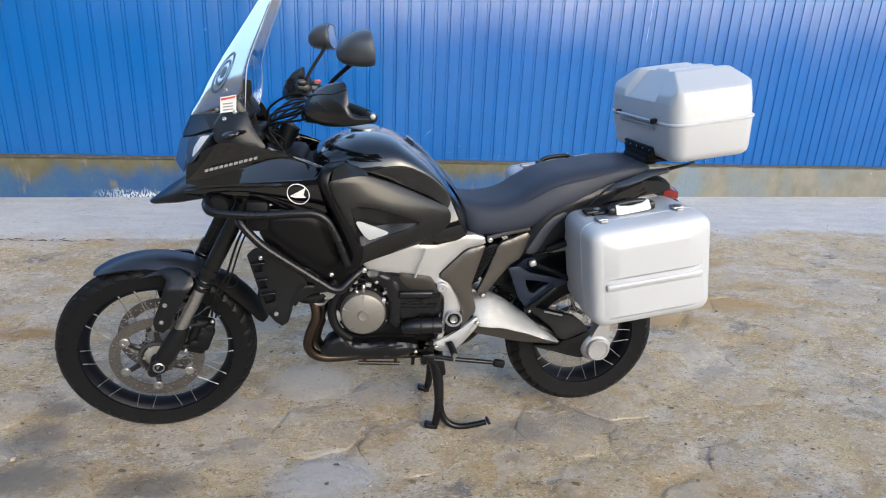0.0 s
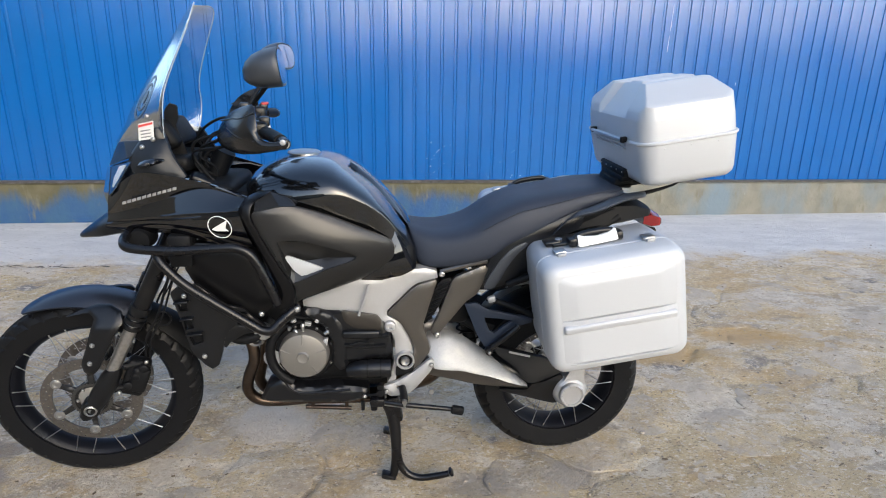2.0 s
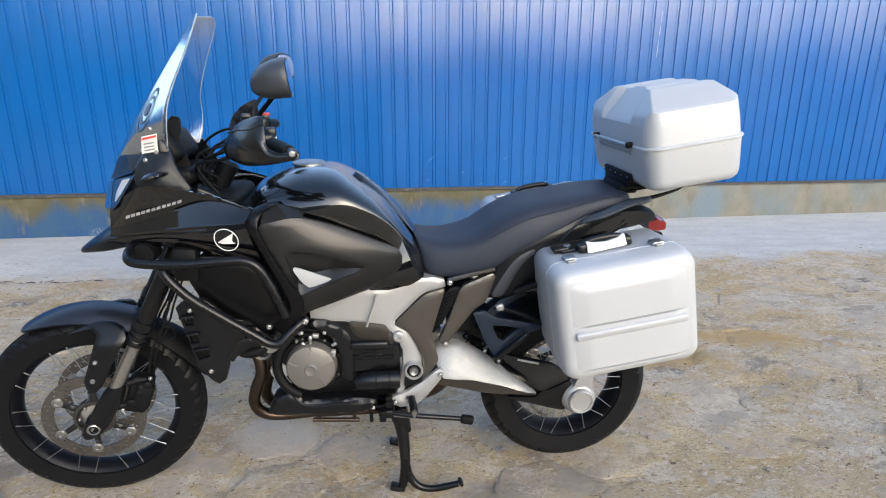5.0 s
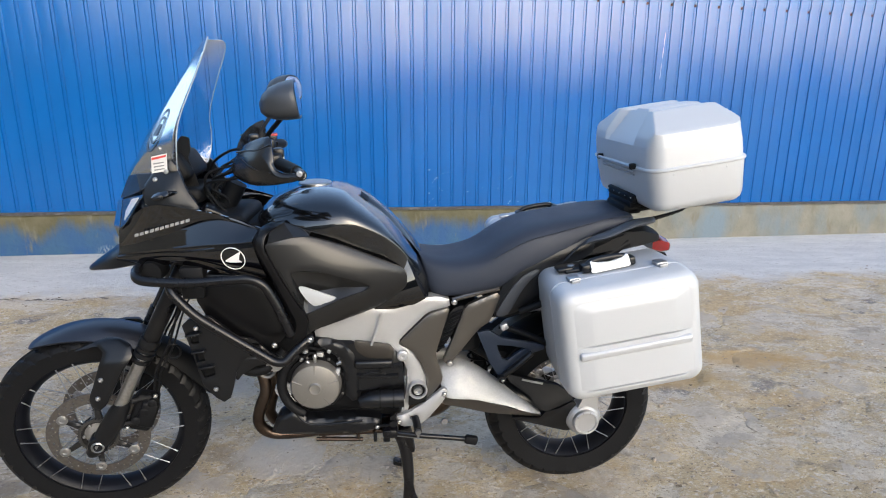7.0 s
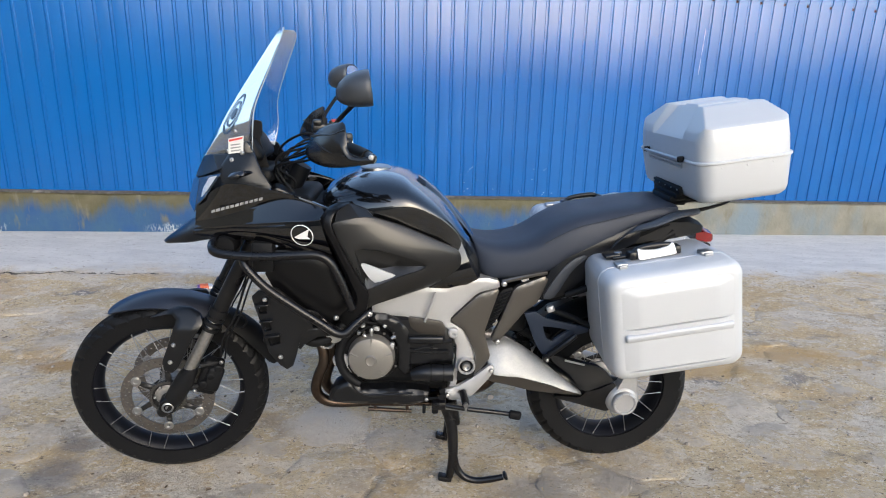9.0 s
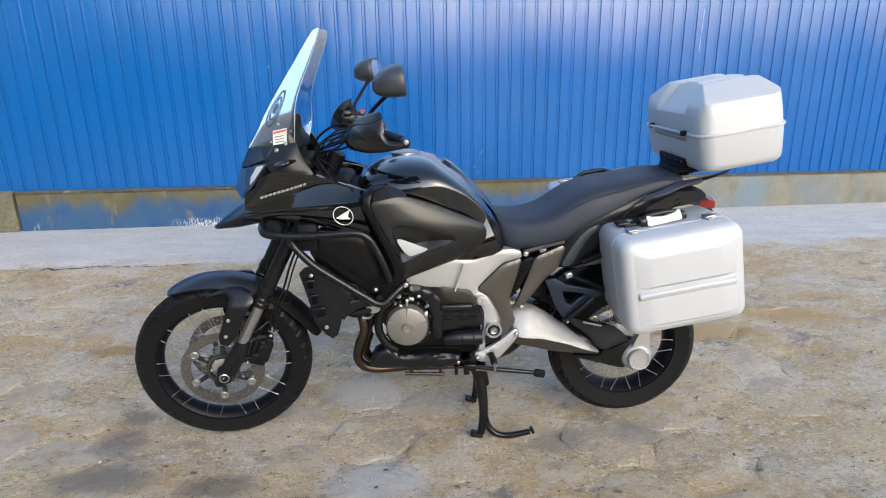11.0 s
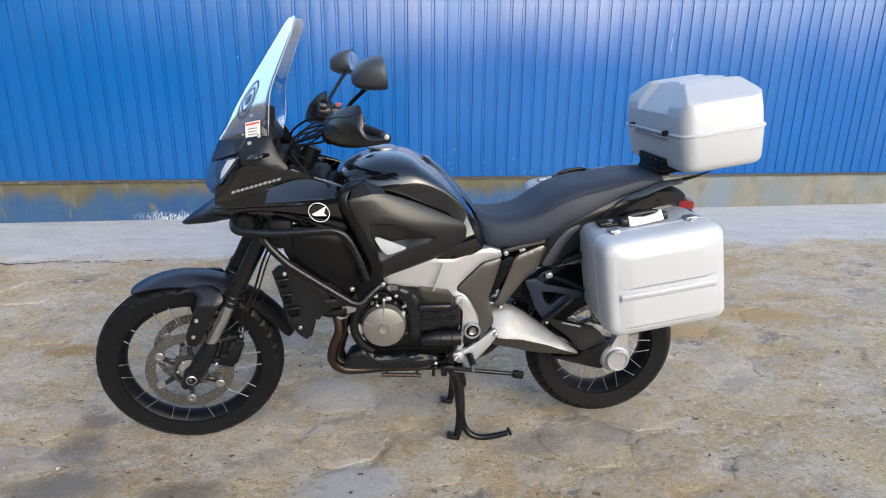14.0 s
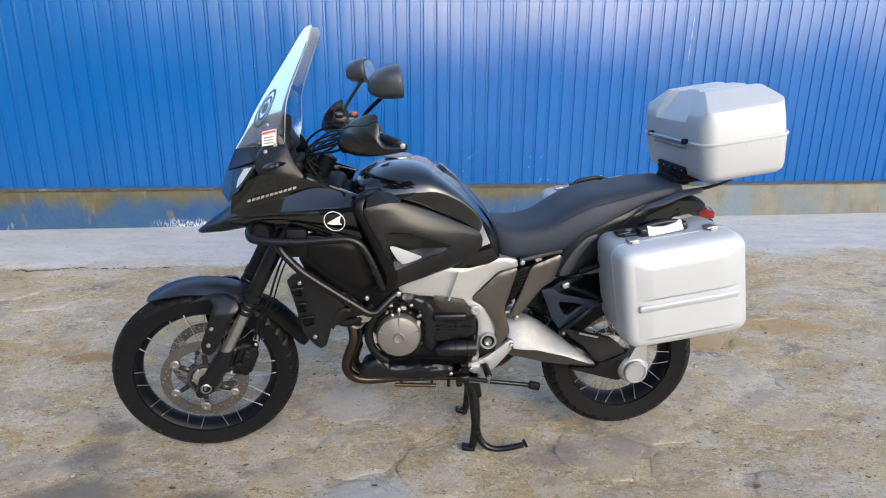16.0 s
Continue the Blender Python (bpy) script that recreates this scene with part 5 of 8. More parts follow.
NOSE = {"a": (-0.690, 0.0, 1.100), "b": (-0.655, 0.0, 1.172), "c": (-0.480, -0.150, 1.199), "d": (-0.446, -0.170, 1.196), "e": (-0.392, -0.190, 1.097), "f": (-0.532, -0.200, 1.114), "g": (-0.556, -0.178, 1.150), "h": (-0.590, -0.11, 1.190), "m": (-0.640, -0.10, 1.118)}
nose_bm = facets(NOSE, [("a", "b", "h", "g", "m"), ("h", "c", "g")], 0.010, 0.012, (0.3, 1, 0))
nose = part("nose_fairing", joined(nose_bm.copy(), mirrored(nose_bm)), NOSEGREY, bike, "black nose fairing below the windscreen", 55)
nose_bm.free()
cheek_y = smooth_depth([(-0.534, -0.196, 1.110), (-0.473, -0.206, 1.108), (-0.393, -0.200, 1.098), (-0.425, -0.188, 1.150), (-0.454, -0.168, 1.206), (-0.520, -0.146, 1.206), (-0.545, -0.172, 1.152), (-0.480, -0.200, 1.150)])
for side in (-1, 1):
    cheek = panel([(-0.540, 1.110), (-0.473, 1.106), (-0.388, 1.096), (-0.425, 1.152), (-0.448, 1.204), (-0.480, 1.204), (-0.522, 1.206), (-0.550, 1.166), (-0.556, 1.146)], cheek_y, 0.012, 0.004, 0.010, 0.010, (), 1, 0.12)
    part("nose_cheek", cheek if side < 0 else mirrored(cheek), NOSEGREY, nose, "grey satin fairing cheek", 50)
for side in (-1, 1):
    lamp = {"a": (-0.548, -0.185, 1.140), "b": (-0.640, -0.105, 1.112), "b2": (-0.690, -0.02, 1.095), "c": (-0.712, -0.02, 1.020), "d": (-0.668, -0.10, 1.000), "e": (-0.620, -0.158, 1.050)}
    lb = facets(lamp, [("a", "b", "d", "e"), ("b", "b2", "c", "d")], 0.004, 0.004, (0.4, 0.8, 0))
    hl = part("headlight", lb if side < 0 else mirrored(lb), LAMPGLASS, bike, "clear headlight with chrome reflector")
    q = [Vector(lamp[k]) for k in ("a", "b", "d", "e")]
    on_lamp = lambda u, v: (q[0].lerp(q[1], u)).lerp(q[3].lerp(q[2], u), v) + Vector((-0.003, -0.005, 0.002))
    patch = {str(i): on_lamp(u, v) for i, (u, v) in enumerate(((0.06, 0.10), (0.40, 0.08), (0.52, 0.40), (0.34, 0.74), (0.10, 0.62)))}
    rb = facets(patch, [("0", "1", "2", "3", "4")], 0.004, 0.001, (0.4, 0.8, 0))
    part("reflector", rb if side < 0 else mirrored(rb), CHROME, hl, "chrome reflector")
    t = panel([(-0.529, 1.13), (-0.513, 1.149), (-0.472, 1.16), (-0.437, 1.154), (-0.443, 1.141), (-0.475, 1.127), (-0.521, 1.122)], lambda x, z: -0.190 + 0.10 * (x + 0.47), 0.03, 0.030, 0.018, 0.008)
    sig = part("turn_signal", t if side < 0 else mirrored(t), GLOSS, bike, "smoked dark turn signal")
    u = panel([(-0.514, 1.131), (-0.514, 1.137), (-0.490, 1.145), (-0.478, 1.143), (-0.484, 1.133), (-0.500, 1.129)], lambda x, z: -0.2225 + 0.10 * (x + 0.47), 0.004, 0.003, 0.006, 0.006)
    part("signal_lens", u if side < 0 else mirrored(u), PLASTIC, sig)
    for x, z in ((-0.514, 1.181), (-0.482, 1.203)):
        part("fairing_screw", bolt((x, -side * (cheek_y(x, z) - 0.004), z), 0.0075, 0.006, (-0.2, side, 0.2)), STEEL, nose)

# beak below the headlight
rows = spline([(-0.812, 0.874, 0.880, 0.010), (-0.790, 0.880, 0.898, 0.045), (-0.745, 0.892, 0.930, 0.085), (-0.690, 0.905, 0.966, 0.125), (-0.640, 0.918, 0.985, 0.145), (-0.600, 0.925, 0.985, 0.150)], 4)
beak = []
for x, z0, z1, w in rows:
    top = [(x, w * math.sin(a), z0 + (z1 - z0) * math.cos(a) ** 0.8) for a in np.linspace(-math.pi / 2 + 0.001, math.pi / 2 - 0.001, 15)]
    low = [(x + 0.004, w * 0.93 * math.sin(a), z0 - 0.004 + (z1 - z0) * 0.88 * math.cos(a) ** 0.8) for a in np.linspace(math.pi / 2 - 0.001, -math.pi / 2 + 0.001, 15)]
    beak.append(top + low)
part("beak", loft(beak), PLASTIC, bike, "black plastic beak over the front wheel")
part("beak_underside", loft([[(x, w * a, z0 + 0.004) if i < 3 else (x, w * a, z0 - 0.004) for i, a in enumerate((-0.9, 0, 0.9, 0.9, 0, -0.9))] for x, z0, z1, w in rows[6:]]), MATTE, bike)

# windscreen: a curved clear sheet
SCREEN_ROWS = spline([(-0.660, 1.172, 0.150, 0.200), (-0.633, 1.215, 0.172, 0.182), (-0.602, 1.270, 0.176, 0.156), (-0.571, 1.318, 0.160, 0.128), (-0.539, 1.365, 0.142, 0.108), (-0.500, 1.420, 0.128, 0.090), (-0.463, 1.472, 0.116, 0.074), (-0.416, 1.540, 0.108, 0.054), (-0.397, 1.566, 0.092, 0.040), (-0.390, 1.574, 0.070, 0.028)], 4)


def screen_point(row, t, off=0.0):
    x, z, w, back = row
    return Vector((x + back * (math.sqrt(t * t + 0.012) - 0.1095) / 0.8965 + off, t * w, z + back * 0.10 * t * t))


rings = []
for row in SCREEN_ROWS:
    ts = np.linspace(-1, 1, 25)
    rings.append([screen_point(row, t) for t in ts] + [screen_point(row, t, 0.004) for t in ts[::-1]])
screen = part("windscreen", loft(rings), SCREEN, bike, "tall clear plastic windscreen", 60)
# pale bead along the rim: the light its edge catches, put in as colour
edge_line = [screen_point(r, -1.0, 0.002) for r in SCREEN_ROWS[::3]] + [screen_point(SCREEN_ROWS[-1], t, 0.002) for t in (-0.5, 0.0, 0.5)] + [screen_point(r, 1.0, 0.002) for r in SCREEN_ROWS[::-3]]
part("screen_edge", tube(edge_line, 0.0015, 6, 3), EDGE, screen, "pale bead for light caught on the cut edge")
for i, t in ((2, -0.55), (7, -0.62)):
    q = screen_point(SCREEN_ROWS[i], t)
    part("screen_screw", bolt(q, 0.006, 0.005, (-0.6, -0.8, 0)), STEEL, screen)
# lens-shaped reflection painted as rings, and a warning label on the screen
lab = panel([(-0.530, 1.196), (-0.478, 1.206), (-0.474, 1.256), (-0.526, 1.244)], lambda x, z: -0.150 - 0.42 * (x + 0.53), 0.001, 0.0, 0.01, 0.012, (), 0)
sticker = part("sticker", lab, WHITE, screen, "white label with a red heading")
part("sticker_print", panel([(-0.525, 1.234), (-0.478, 1.246), (-0.476, 1.252), (-0.524, 1.241)], lambda x, z: -0.1515 - 0.42 * (x + 0.53), 0.001, 0.0, 0.01, 0.012, (), 0), INK, sticker)
for z in (1.204, 1.213, 1.222):
    part("sticker_print", panel([(-0.520, z), (-0.486, z + 0.007), (-0.486, z + 0.010), (-0.520, z + 0.004)], lambda x, zz: -0.1515 - 0.42 * (x + 0.53), 0.001, 0.0, 0.01, 0.012, (), 0), GREYINK, sticker)
def screen_mark(k0, k1):
    """A flat coloured ring, one outline of the painted reflection, that follows the sheet."""
    def at(f, t, off):
        i = max(0, min(len(SCREEN_ROWS) - 2, int(f)))
        return screen_point(SCREEN_ROWS[i], t, off).lerp(screen_point(SCREEN_ROWS[i + 1], t, off), f - i) + Vector((-0.0015, -0.0015, 0.0))
    ring = lambda k, off: [at(11.5 + 5.2 * k * math.sin(a), -0.42 + 0.17 * k * math.cos(a) - 0.03 * k * math.sin(a), off) for a in [2 * math.pi * i / 40 for i in range(40)]]
    return loft([ring(k0, 0), ring(k1, 0), ring(k1, 0.001), ring(k0, 0.001), ring(k0, 0)], False)


for k0, k1 in ((1.0, 0.90), (0.66, 0.56), (0.30, 0.08)):
    part("screen_mark", screen_mark(k0, k1), REFLECTBLUE, screen, "faint ring reflection drawn on the screen")
# instruments and their hood
dash = part("instrument_panel", joined(block(0.05, 0.20, 0.09, (-0.478, 0, 1.205), 0.02, 3, Matrix.Rotation(radians(-30), 4, "Y")), block(0.12, 0.22, 0.05, (-0.47, 0, 1.12), 0.02, 3)), MATTE, bike, "black instrument panel behind the windscreen")
flap = panel([(-0.492, 1.205), (-0.484, 1.276), (-0.468, 1.296), (-0.446, 1.290), (-0.446, 1.252), (-0.455, 1.230), (-0.440, 1.185), (-0.424, 1.118), (-0.470, 1.140)], -0.055, 0.006, 0.001, 0.01, 0.014, (), 1, 0.10)
part("hood", flap, MATTE, dash, "black hood")
part("hood", panel([(-0.500, 1.16), (-0.495, 1.235), (-0.462, 1.235), (-0.440, 1.16)], -0.16, 0.02, 0.008, 0.02, 0.014), PLASTIC, dash)
# dark inner structure between the cowls
part("inner_fairing", joined(block(0.30, 0.30, 0.10, (-0.43, 0, 1.02), 0.03, 3), block(0.20, 0.26, 0.16, (-0.30, 0, 0.96), 0.03, 3), block(0.14, 0.24, 0.05, (-0.55, 0, 0.97), 0.02, 2)), MATTE, bike)
part("fog_mount", lathe([(0.03, -0.20), (0.034, -0.18), (0.034, -0.14), (0.028, -0.13)], 20, (-0.548, 0, 0.912)), MATTE, bike)
part("cowl_mount", block(0.07, 0.05, 0.10, (-0.425, -0.205, 0.885), 0.012, 2), MATTE, bike)

# ---- tank, side panels, frame ----
rows = spline([(-0.256, 1.062, 0.100, 1.020, 0.90), (-0.235, 1.088, 0.150, 1.018, 0.90), (-0.19, 1.114, 0.196, 1.016, 0.88), (-0.12, 1.138, 0.226, 1.018, 0.86), (-0.05, 1.143, 0.236, 1.031, 0.84), (0.01, 1.133, 0.236, 1.044, 0.82), (0.05, 1.112, 0.230, 1.045, 0.80),
               (0.09, 1.086, 0.220, 1.030, 0.79), (0.135, 1.050, 0.205, 1.004, 0.785), (0.18, 1.000, 0.186, 0.964, 0.785), (0.22, 0.946, 0.168, 0.905, 0.79), (0.252, 0.900, 0.150, 0.862, 0.80), (0.268, 0.868, 0.130, 0.840, 0.805)], 4)
rings = []
for x, top, w, crease, low in rows:
    upper = [(w * math.cos(a) ** 0.90, crease + (top - crease) * math.sin(a) ** 0.78) for a in np.linspace(0, math.pi / 2, 16)]
    under = [(w - (0.030 - 0.055 * max(0.0, min(1.0, (x - 0.12) / 0.10))) * t ** 0.7, crease + (low - crease) * t) for t in (0.12, 0.3, 0.5, 0.7, 0.86, 0.95, 1.0)]
    half = under[::-1] + upper
    ring = [(x, -y, z) for y, z in half] + [(x, y, z) for y, z in half[::-1][1:]]
    rings.append(ring)
tank = part("fuel_tank", loft(rings), TANKPAINT, bike, "metallic black fuel tank with a glossy lacquer", 34)
part("filler_cap", lathe([(0.052, 0.0), (0.052, 0.004), (0.046, 0.008), (0.040, 0.006), (0.018, 0.009), (0.004, 0.009)], 36, (-0.085, 0.0, 1.141), "z"), STEEL, tank, "round metal filler cap")
spine = loft([[(x + dx, y * w, z + dz) for y, dz in ((-1, -0.006), (-0.7, 0.008), (0, 0.013), (0.7, 0.008), (1, -0.006), (0.6, -0.014), (-0.6, -0.014))] for x, z, w, dx in ((0.060, 1.108, 0.02, 0), (0.085, 1.094, 0.048, 0), (0.13, 1.056, 0.058, 0), (0.18, 1.004, 0.062, 0), (0.225, 0.952, 0.064, 0), (0.250, 0.916, 0.060, 0))])
part("tank_spine", spine, GLOSS, tank, "raised glossy trim down the back of the tank")
for side in (-1, 1):
    # black moulded band along the front of the side panel
    edge = spline([(-0.196, -0.228, 1.058), (-0.219, -0.262, 1.048), (-0.234, -0.272, 1.015), (-0.218, -0.272, 0.965), (-0.190, -0.272, 0.906), (-0.156, -0.270, 0.819), (-0.143, -0.266, 0.765), (-0.162, -0.258, 0.716)], 5)
    crease = spline([(-0.150, -0.236, 1.066), (-0.187, -0.280, 1.046), (-0.199, -0.296, 1.009), (-0.182, -0.297, 0.963), (-0.155, -0.294, 0.904), (-0.120, -0.288, 0.836), (-0.094, -0.276, 0.780), (-0.102, -0.262, 0.722)], 5)
    bb = loft([[Vector(e) + Vector((0, 0.03, 0)), Vector(e), Vector(e).lerp(Vector(c), 0.35) + Vector((0, -0.010, 0)), Vector(e).lerp(Vector(c), 0.78) + Vector((0, -0.006, 0)), Vector(c), Vector(c) + Vector((0.004, 0.03, 0))] for e, c in zip(edge, crease)])
    part("side_trim", bb if side < 0 else mirrored(bb), TRIM, bike, "black moulded trim between cowl and side panel", 30)
    # the side panel: concave below its top ridge, with a scoop cut in
    face = bowed_depth([(-0.199, -0.292, 1.009), (-0.182, -0.292, 0.963), (-0.155, -0.288, 0.904), (-0.127, -0.282, 0.848), (-0.096, -0.270, 0.796), (-0.171, -0.290, 1.019), (-0.119, -0.280, 1.031), (-0.081, -0.268, 1.029), (-0.027, -0.262, 1.012), (0.020, -0.256, 0.994), (0.100, -0.239, 0.957), (0.166, -0.218, 0.924),
                         (0.191, -0.205, 0.903), (0.198, -0.200, 0.874), (0.178, -0.198, 0.829), (0.105, -0.205, 0.789), (0.009, -0.218, 0.759), (-0.080, -0.235, 0.735), (-0.112, -0.244, 0.714),
                         (-0.100, -0.276, 0.990), (-0.010, -0.262, 0.972), (0.080, -0.246, 0.935), (-0.095, -0.287, 0.940), (-0.020, -0.281, 0.928), (0.066, -0.266, 0.895), (0.130, -0.244, 0.870), (0.060, -0.252, 0.838), (-0.020, -0.252, 0.815), (-0.085, -0.262, 0.790)])
    scoop = [(-0.132, 0.930), (-0.115, 0.934), (-0.095, 0.935), (-0.063, 0.932), (-0.030, 0.923), (0.001, 0.912), (0.035, 0.900), (0.066, 0.887), (0.084, 0.876), (0.089, 0.870), (0.082, 0.863), (0.065, 0.856), (0.030, 0.846), (-0.002, 0.836), (-0.045, 0.818), (-0.085, 0.800), (-0.098, 0.797), (-0.106, 0.805), (-0.118, 0.860)]
    sb = panel([(-0.199, 1.009), (-0.190, 1.018), (-0.150, 1.026), (-0.119, 1.031), (-0.081, 1.030), (-0.027, 1.013), (0.020, 0.995), (0.100, 0.958), (0.160, 0.928), (0.188, 0.912), (0.200, 0.892), (0.200, 0.866), (0.192, 0.842), (0.174, 0.824), (0.105, 0.788), (0.009, 0.758), (-0.080, 0.734), (-0.108, 0.716), (-0.100, 0.760), (-0.096, 0.796), (-0.127, 0.848), (-0.155, 0.904), (-0.182, 0.963)],
               face, 0.014, 0.003, 0.008, 0.012, [scoop], 1, 0.2)
    panel_ob = part("side_panel", sb if side < 0 else mirrored(sb), GRAPHITE, bike, "satin graphite side panel with a scooped vent", 40)
    # inside of the scoop: a dark upper wall that falls in under the lip, a crease, and a lit lower wall
    rings = []
    for x in np.linspace(-0.133, 0.091, 24):
        up = float(np.interp(x, (-0.136, -0.115, -0.063, 0.001, 0.066, 0.092), (0.934, 0.938, 0.935, 0.915, 0.890, 0.871)))
        low = float(np.interp(x, (-0.136, -0.121, -0.106, -0.098, -0.085, -0.002, 0.065, 0.092), (0.930, 0.860, 0.803, 0.793, 0.796, 0.832, 0.853, 0.868)))
        fall = 0.036 * min(1.0, (x + 0.140) / 0.04, (0.097 - x) / 0.10)
        mid = low + (up - low) * 0.40
        wall_in = [(up, 0.004), (up - 0.15 * (up - mid), 0.004 + fall * 0.55), (mid, 0.004 + fall), (low + 0.3 * (mid - low), 0.004 + fall * 0.30), (low, 0.003)]
        rings.append([(x, face(x, z) + d, z) for z, d in wall_in] + [(x, face(x, z) + d + 0.006, z) for z, d in wall_in[::-1]])
    sc = loft(rings)
    part("scoop_floor", sc if side < 0 else mirrored(sc), GRAPHITE, panel_ob, "", 28)
    ins = panel([(-0.116, 0.876), (-0.112, 0.883), (-0.101, 0.882), (-0.050, 0.860), (-0.001, 0.836), (-0.001, 0.829), (-0.012, 0.822), (-0.046, 0.811), (-0.071, 0.814), (-0.092, 0.834)], lambda x, z: face(x, z) + 0.014 + 0.05 * max(0.0, z - 0.83), 0.006, 0.002, 0.006, 0.012)
    part("vent_insert", ins if side < 0 else mirrored(ins), SILVER, panel_ob, "silver triangular insert")
    rings = []
    for x0, z0, x1, z1 in ((0.172, 0.985, 0.060, 0.900), (0.197, 0.955, 0.080, 0.880), (0.218, 0.908, 0.090, 0.850), (0.240, 0.856, 0.095, 0.818), (0.256, 0.828, 0.100, 0.800), (0.262, 0.812, 0.104, 0.788), (0.222, 0.792, 0.100, 0.782), (0.166, 0.776, 0.098, 0.776)):
        lean = 0.160 + 0.042 * min(1.0, (0.985 - z0) / 0.14) - 0.30 * max(0.0, 0.838 - z0)
        rings.append([(x0, -lean + 0.016, z0), (x0 - 0.006, -lean - 0.002, z0 - 0.002), (x0 + (x1 - x0) * 0.4, -lean - 0.006, z0 + (z1 - z0) * 0.4), (x1, -lean - 0.004, z1), (x1, -lean + 0.02, z1), (x0, -lean + 0.03, z0)])
    fl = loft(rings)
    part("tank_flank", fl if side < 0 else mirrored(fl), GLOSS, tank, "glossy black lower flank of the tank", 50)
    topf = facets({"a": (-0.188, -0.289, 1.020), "b": (-0.119, -0.279, 1.033), "c": (-0.078, -0.266, 1.031), "d": (-0.100, -0.236, 1.046), "e": (-0.152, -0.232, 1.064), "f": (-0.184, -0.276, 1.046)}, [("a", "b", "e", "f"), ("b", "c", "d", "e")], 0.012, 0.0008)
    part("panel_top", topf if side < 0 else mirrored(topf), GRAPHITE, panel_ob, "", 50)
    # black strip along the gap between panel top and tank
    gap = tube([(-0.160, -0.222, 1.060), (-0.113, -0.226, 1.046), (-0.078, -0.232, 1.031)], [0.004, 0.006, 0.004], 8)
    part("rubber_seal", gap if side < 0 else mirrored(gap), MATTE, panel_ob)
    # black strips laid on the panel for the shade inside two thin slits
    for p0, p1 in (((-0.163, 0.940), (-0.138, 0.886)), ((-0.130, 0.874), (-0.104, 0.816))):
        sl = tube([(x, side * -(face(x, z) - 0.001), z) for x, z in (p0, ((p0[0] + p1[0]) / 2, (p0[1] + p1[1]) / 2), p1)], 0.0028, 6, 2)
        part("slit", sl, MATTE, panel_ob)

    # cast frame with its weld
    frame_pts = [(-0.091, 0.702), (0.010, 0.742), (0.076, 0.775), (0.146, 0.767), (0.244, 0.798), (0.297, 0.801), (0.334, 0.790), (0.338, 0.768), (0.265, 0.750), (0.175, 0.662), (0.173, 0.645), (0.216, 0.618), (0.245, 0.566), (0.262, 0.515), (0.256, 0.480), (0.228, 0.466), (0.205, 0.430), (0.196, 0.395), (0.170, 0.388),
                 (0.184, 0.430), (0.196, 0.487), (0.199, 0.557), (0.182, 0.596), (0.152, 0.622), (0.108, 0.640), (0.055, 0.657), (-0.016, 0.667), (-0.086, 0.664)]
    fb = panel(frame_pts, lambda x, z: -0.150 - 0.02 * math.exp(-((x - 0.05) / 0.2) ** 2), 0.05, 0.0035, 0.004, 0.012, (), 1, 0.10)
    frame_ob = part("main_frame", fb if side < 0 else mirrored(fb), CAST, bike, "cast aluminium frame beam, silver painted")
    part("weld_seam", tube([(x, side * (0.178 + 0.014), z) for x, z in ((0.119, 0.762), (0.112, 0.735), (0.100, 0.700), (0.086, 0.658))], 0.0045, 8), CAST, frame_ob)
    cover = panel([(0.173, 0.656), (0.266, 0.747), (0.335, 0.768), (0.315, 0.700), (0.290, 0.612), (0.315, 0.520), (0.272, 0.455), (0.244, 0.430), (0.240, 0.452), (0.262, 0.500), (0.262, 0.530), (0.246, 0.570), (0.218, 0.620)], -0.170, 0.02, 0.004, 0.007, 0.012, (), 1, 0.10)
    part("frame_cover", cover if side < 0 else mirrored(cover), BRONZE, frame_ob, "bronze-grey plastic frame cover")
    piv = lathe([(0.030, -0.165), (0.031, -0.184), (0.029, -0.188), (0.025, -0.188), (0.0235, -0.186), (0.0235, -0.170)], 30, (0.232, 0, 0.491))
    part("pivot_boss", piv if side < 0 else mirrored(piv), CAST, frame_ob)
    # black disc: the shade inside the pivot recess, put in as colour
    cap = lathe([(0.0235, -0.172), (0.0230, -0.180), (0.003, -0.181)], 24, (0.232, 0, 0.491))
    part("pivot_cap", cap if side < 0 else mirrored(cap), MATTE, frame_ob)
    nut = lathe([(0.014, -0.179), (0.0145, -0.188), (0.0125, -0.191), (0.009, -0.190), (0.008, -0.182)], 20, (0.232, 0, 0.491))
    part("pivot_nut", nut if side < 0 else mirrored(nut), STEEL, frame_ob)
    boss = lathe([(0.018, -0.168), (0.018, -0.182), (0.013, -0.186), (0.006, -0.186), (0.005, -0.180)], 18, (0.184, 0, 0.612))
    part("frame_boss", boss if side < 0 else mirrored(boss), CAST, frame_ob)
    slots = [panel([(0.342, 0.757), (0.384, 0.768), (0.378, 0.742), (0.337, 0.657), (0.298, 0.603), (0.291, 0.615), (0.315, 0.690)], -0.15, 0.014, 0.002, 0.01, 0.016)]
    for k in range(9):
        t = k / 8.5
        slots.append(block(0.040 - 0.014 * t, 0.010, 0.005, (0.358 - 0.052 * t, -0.156, 0.748 - 0.130 * t), 0.002, 1, Matrix.Rotation(radians(-24), 4, "Y")))
    vb = joined(*slots)
    part("vent_grille", vb if side < 0 else mirrored(vb), MATTE, frame_ob, "black slatted vent strip")
    tri_ = panel([(0.386, 0.768), (0.485, 0.810), (0.500, 0.797), (0.466, 0.714), (0.428, 0.686), (0.333, 0.566), (0.314, 0.584), (0.346, 0.655)], lambda x, z: -0.158 - 0.05 * max(0.0, 0.70 - z) * (x > 0), 0.02, 0.004, 0.008, 0.012, (), 1, 0.10)
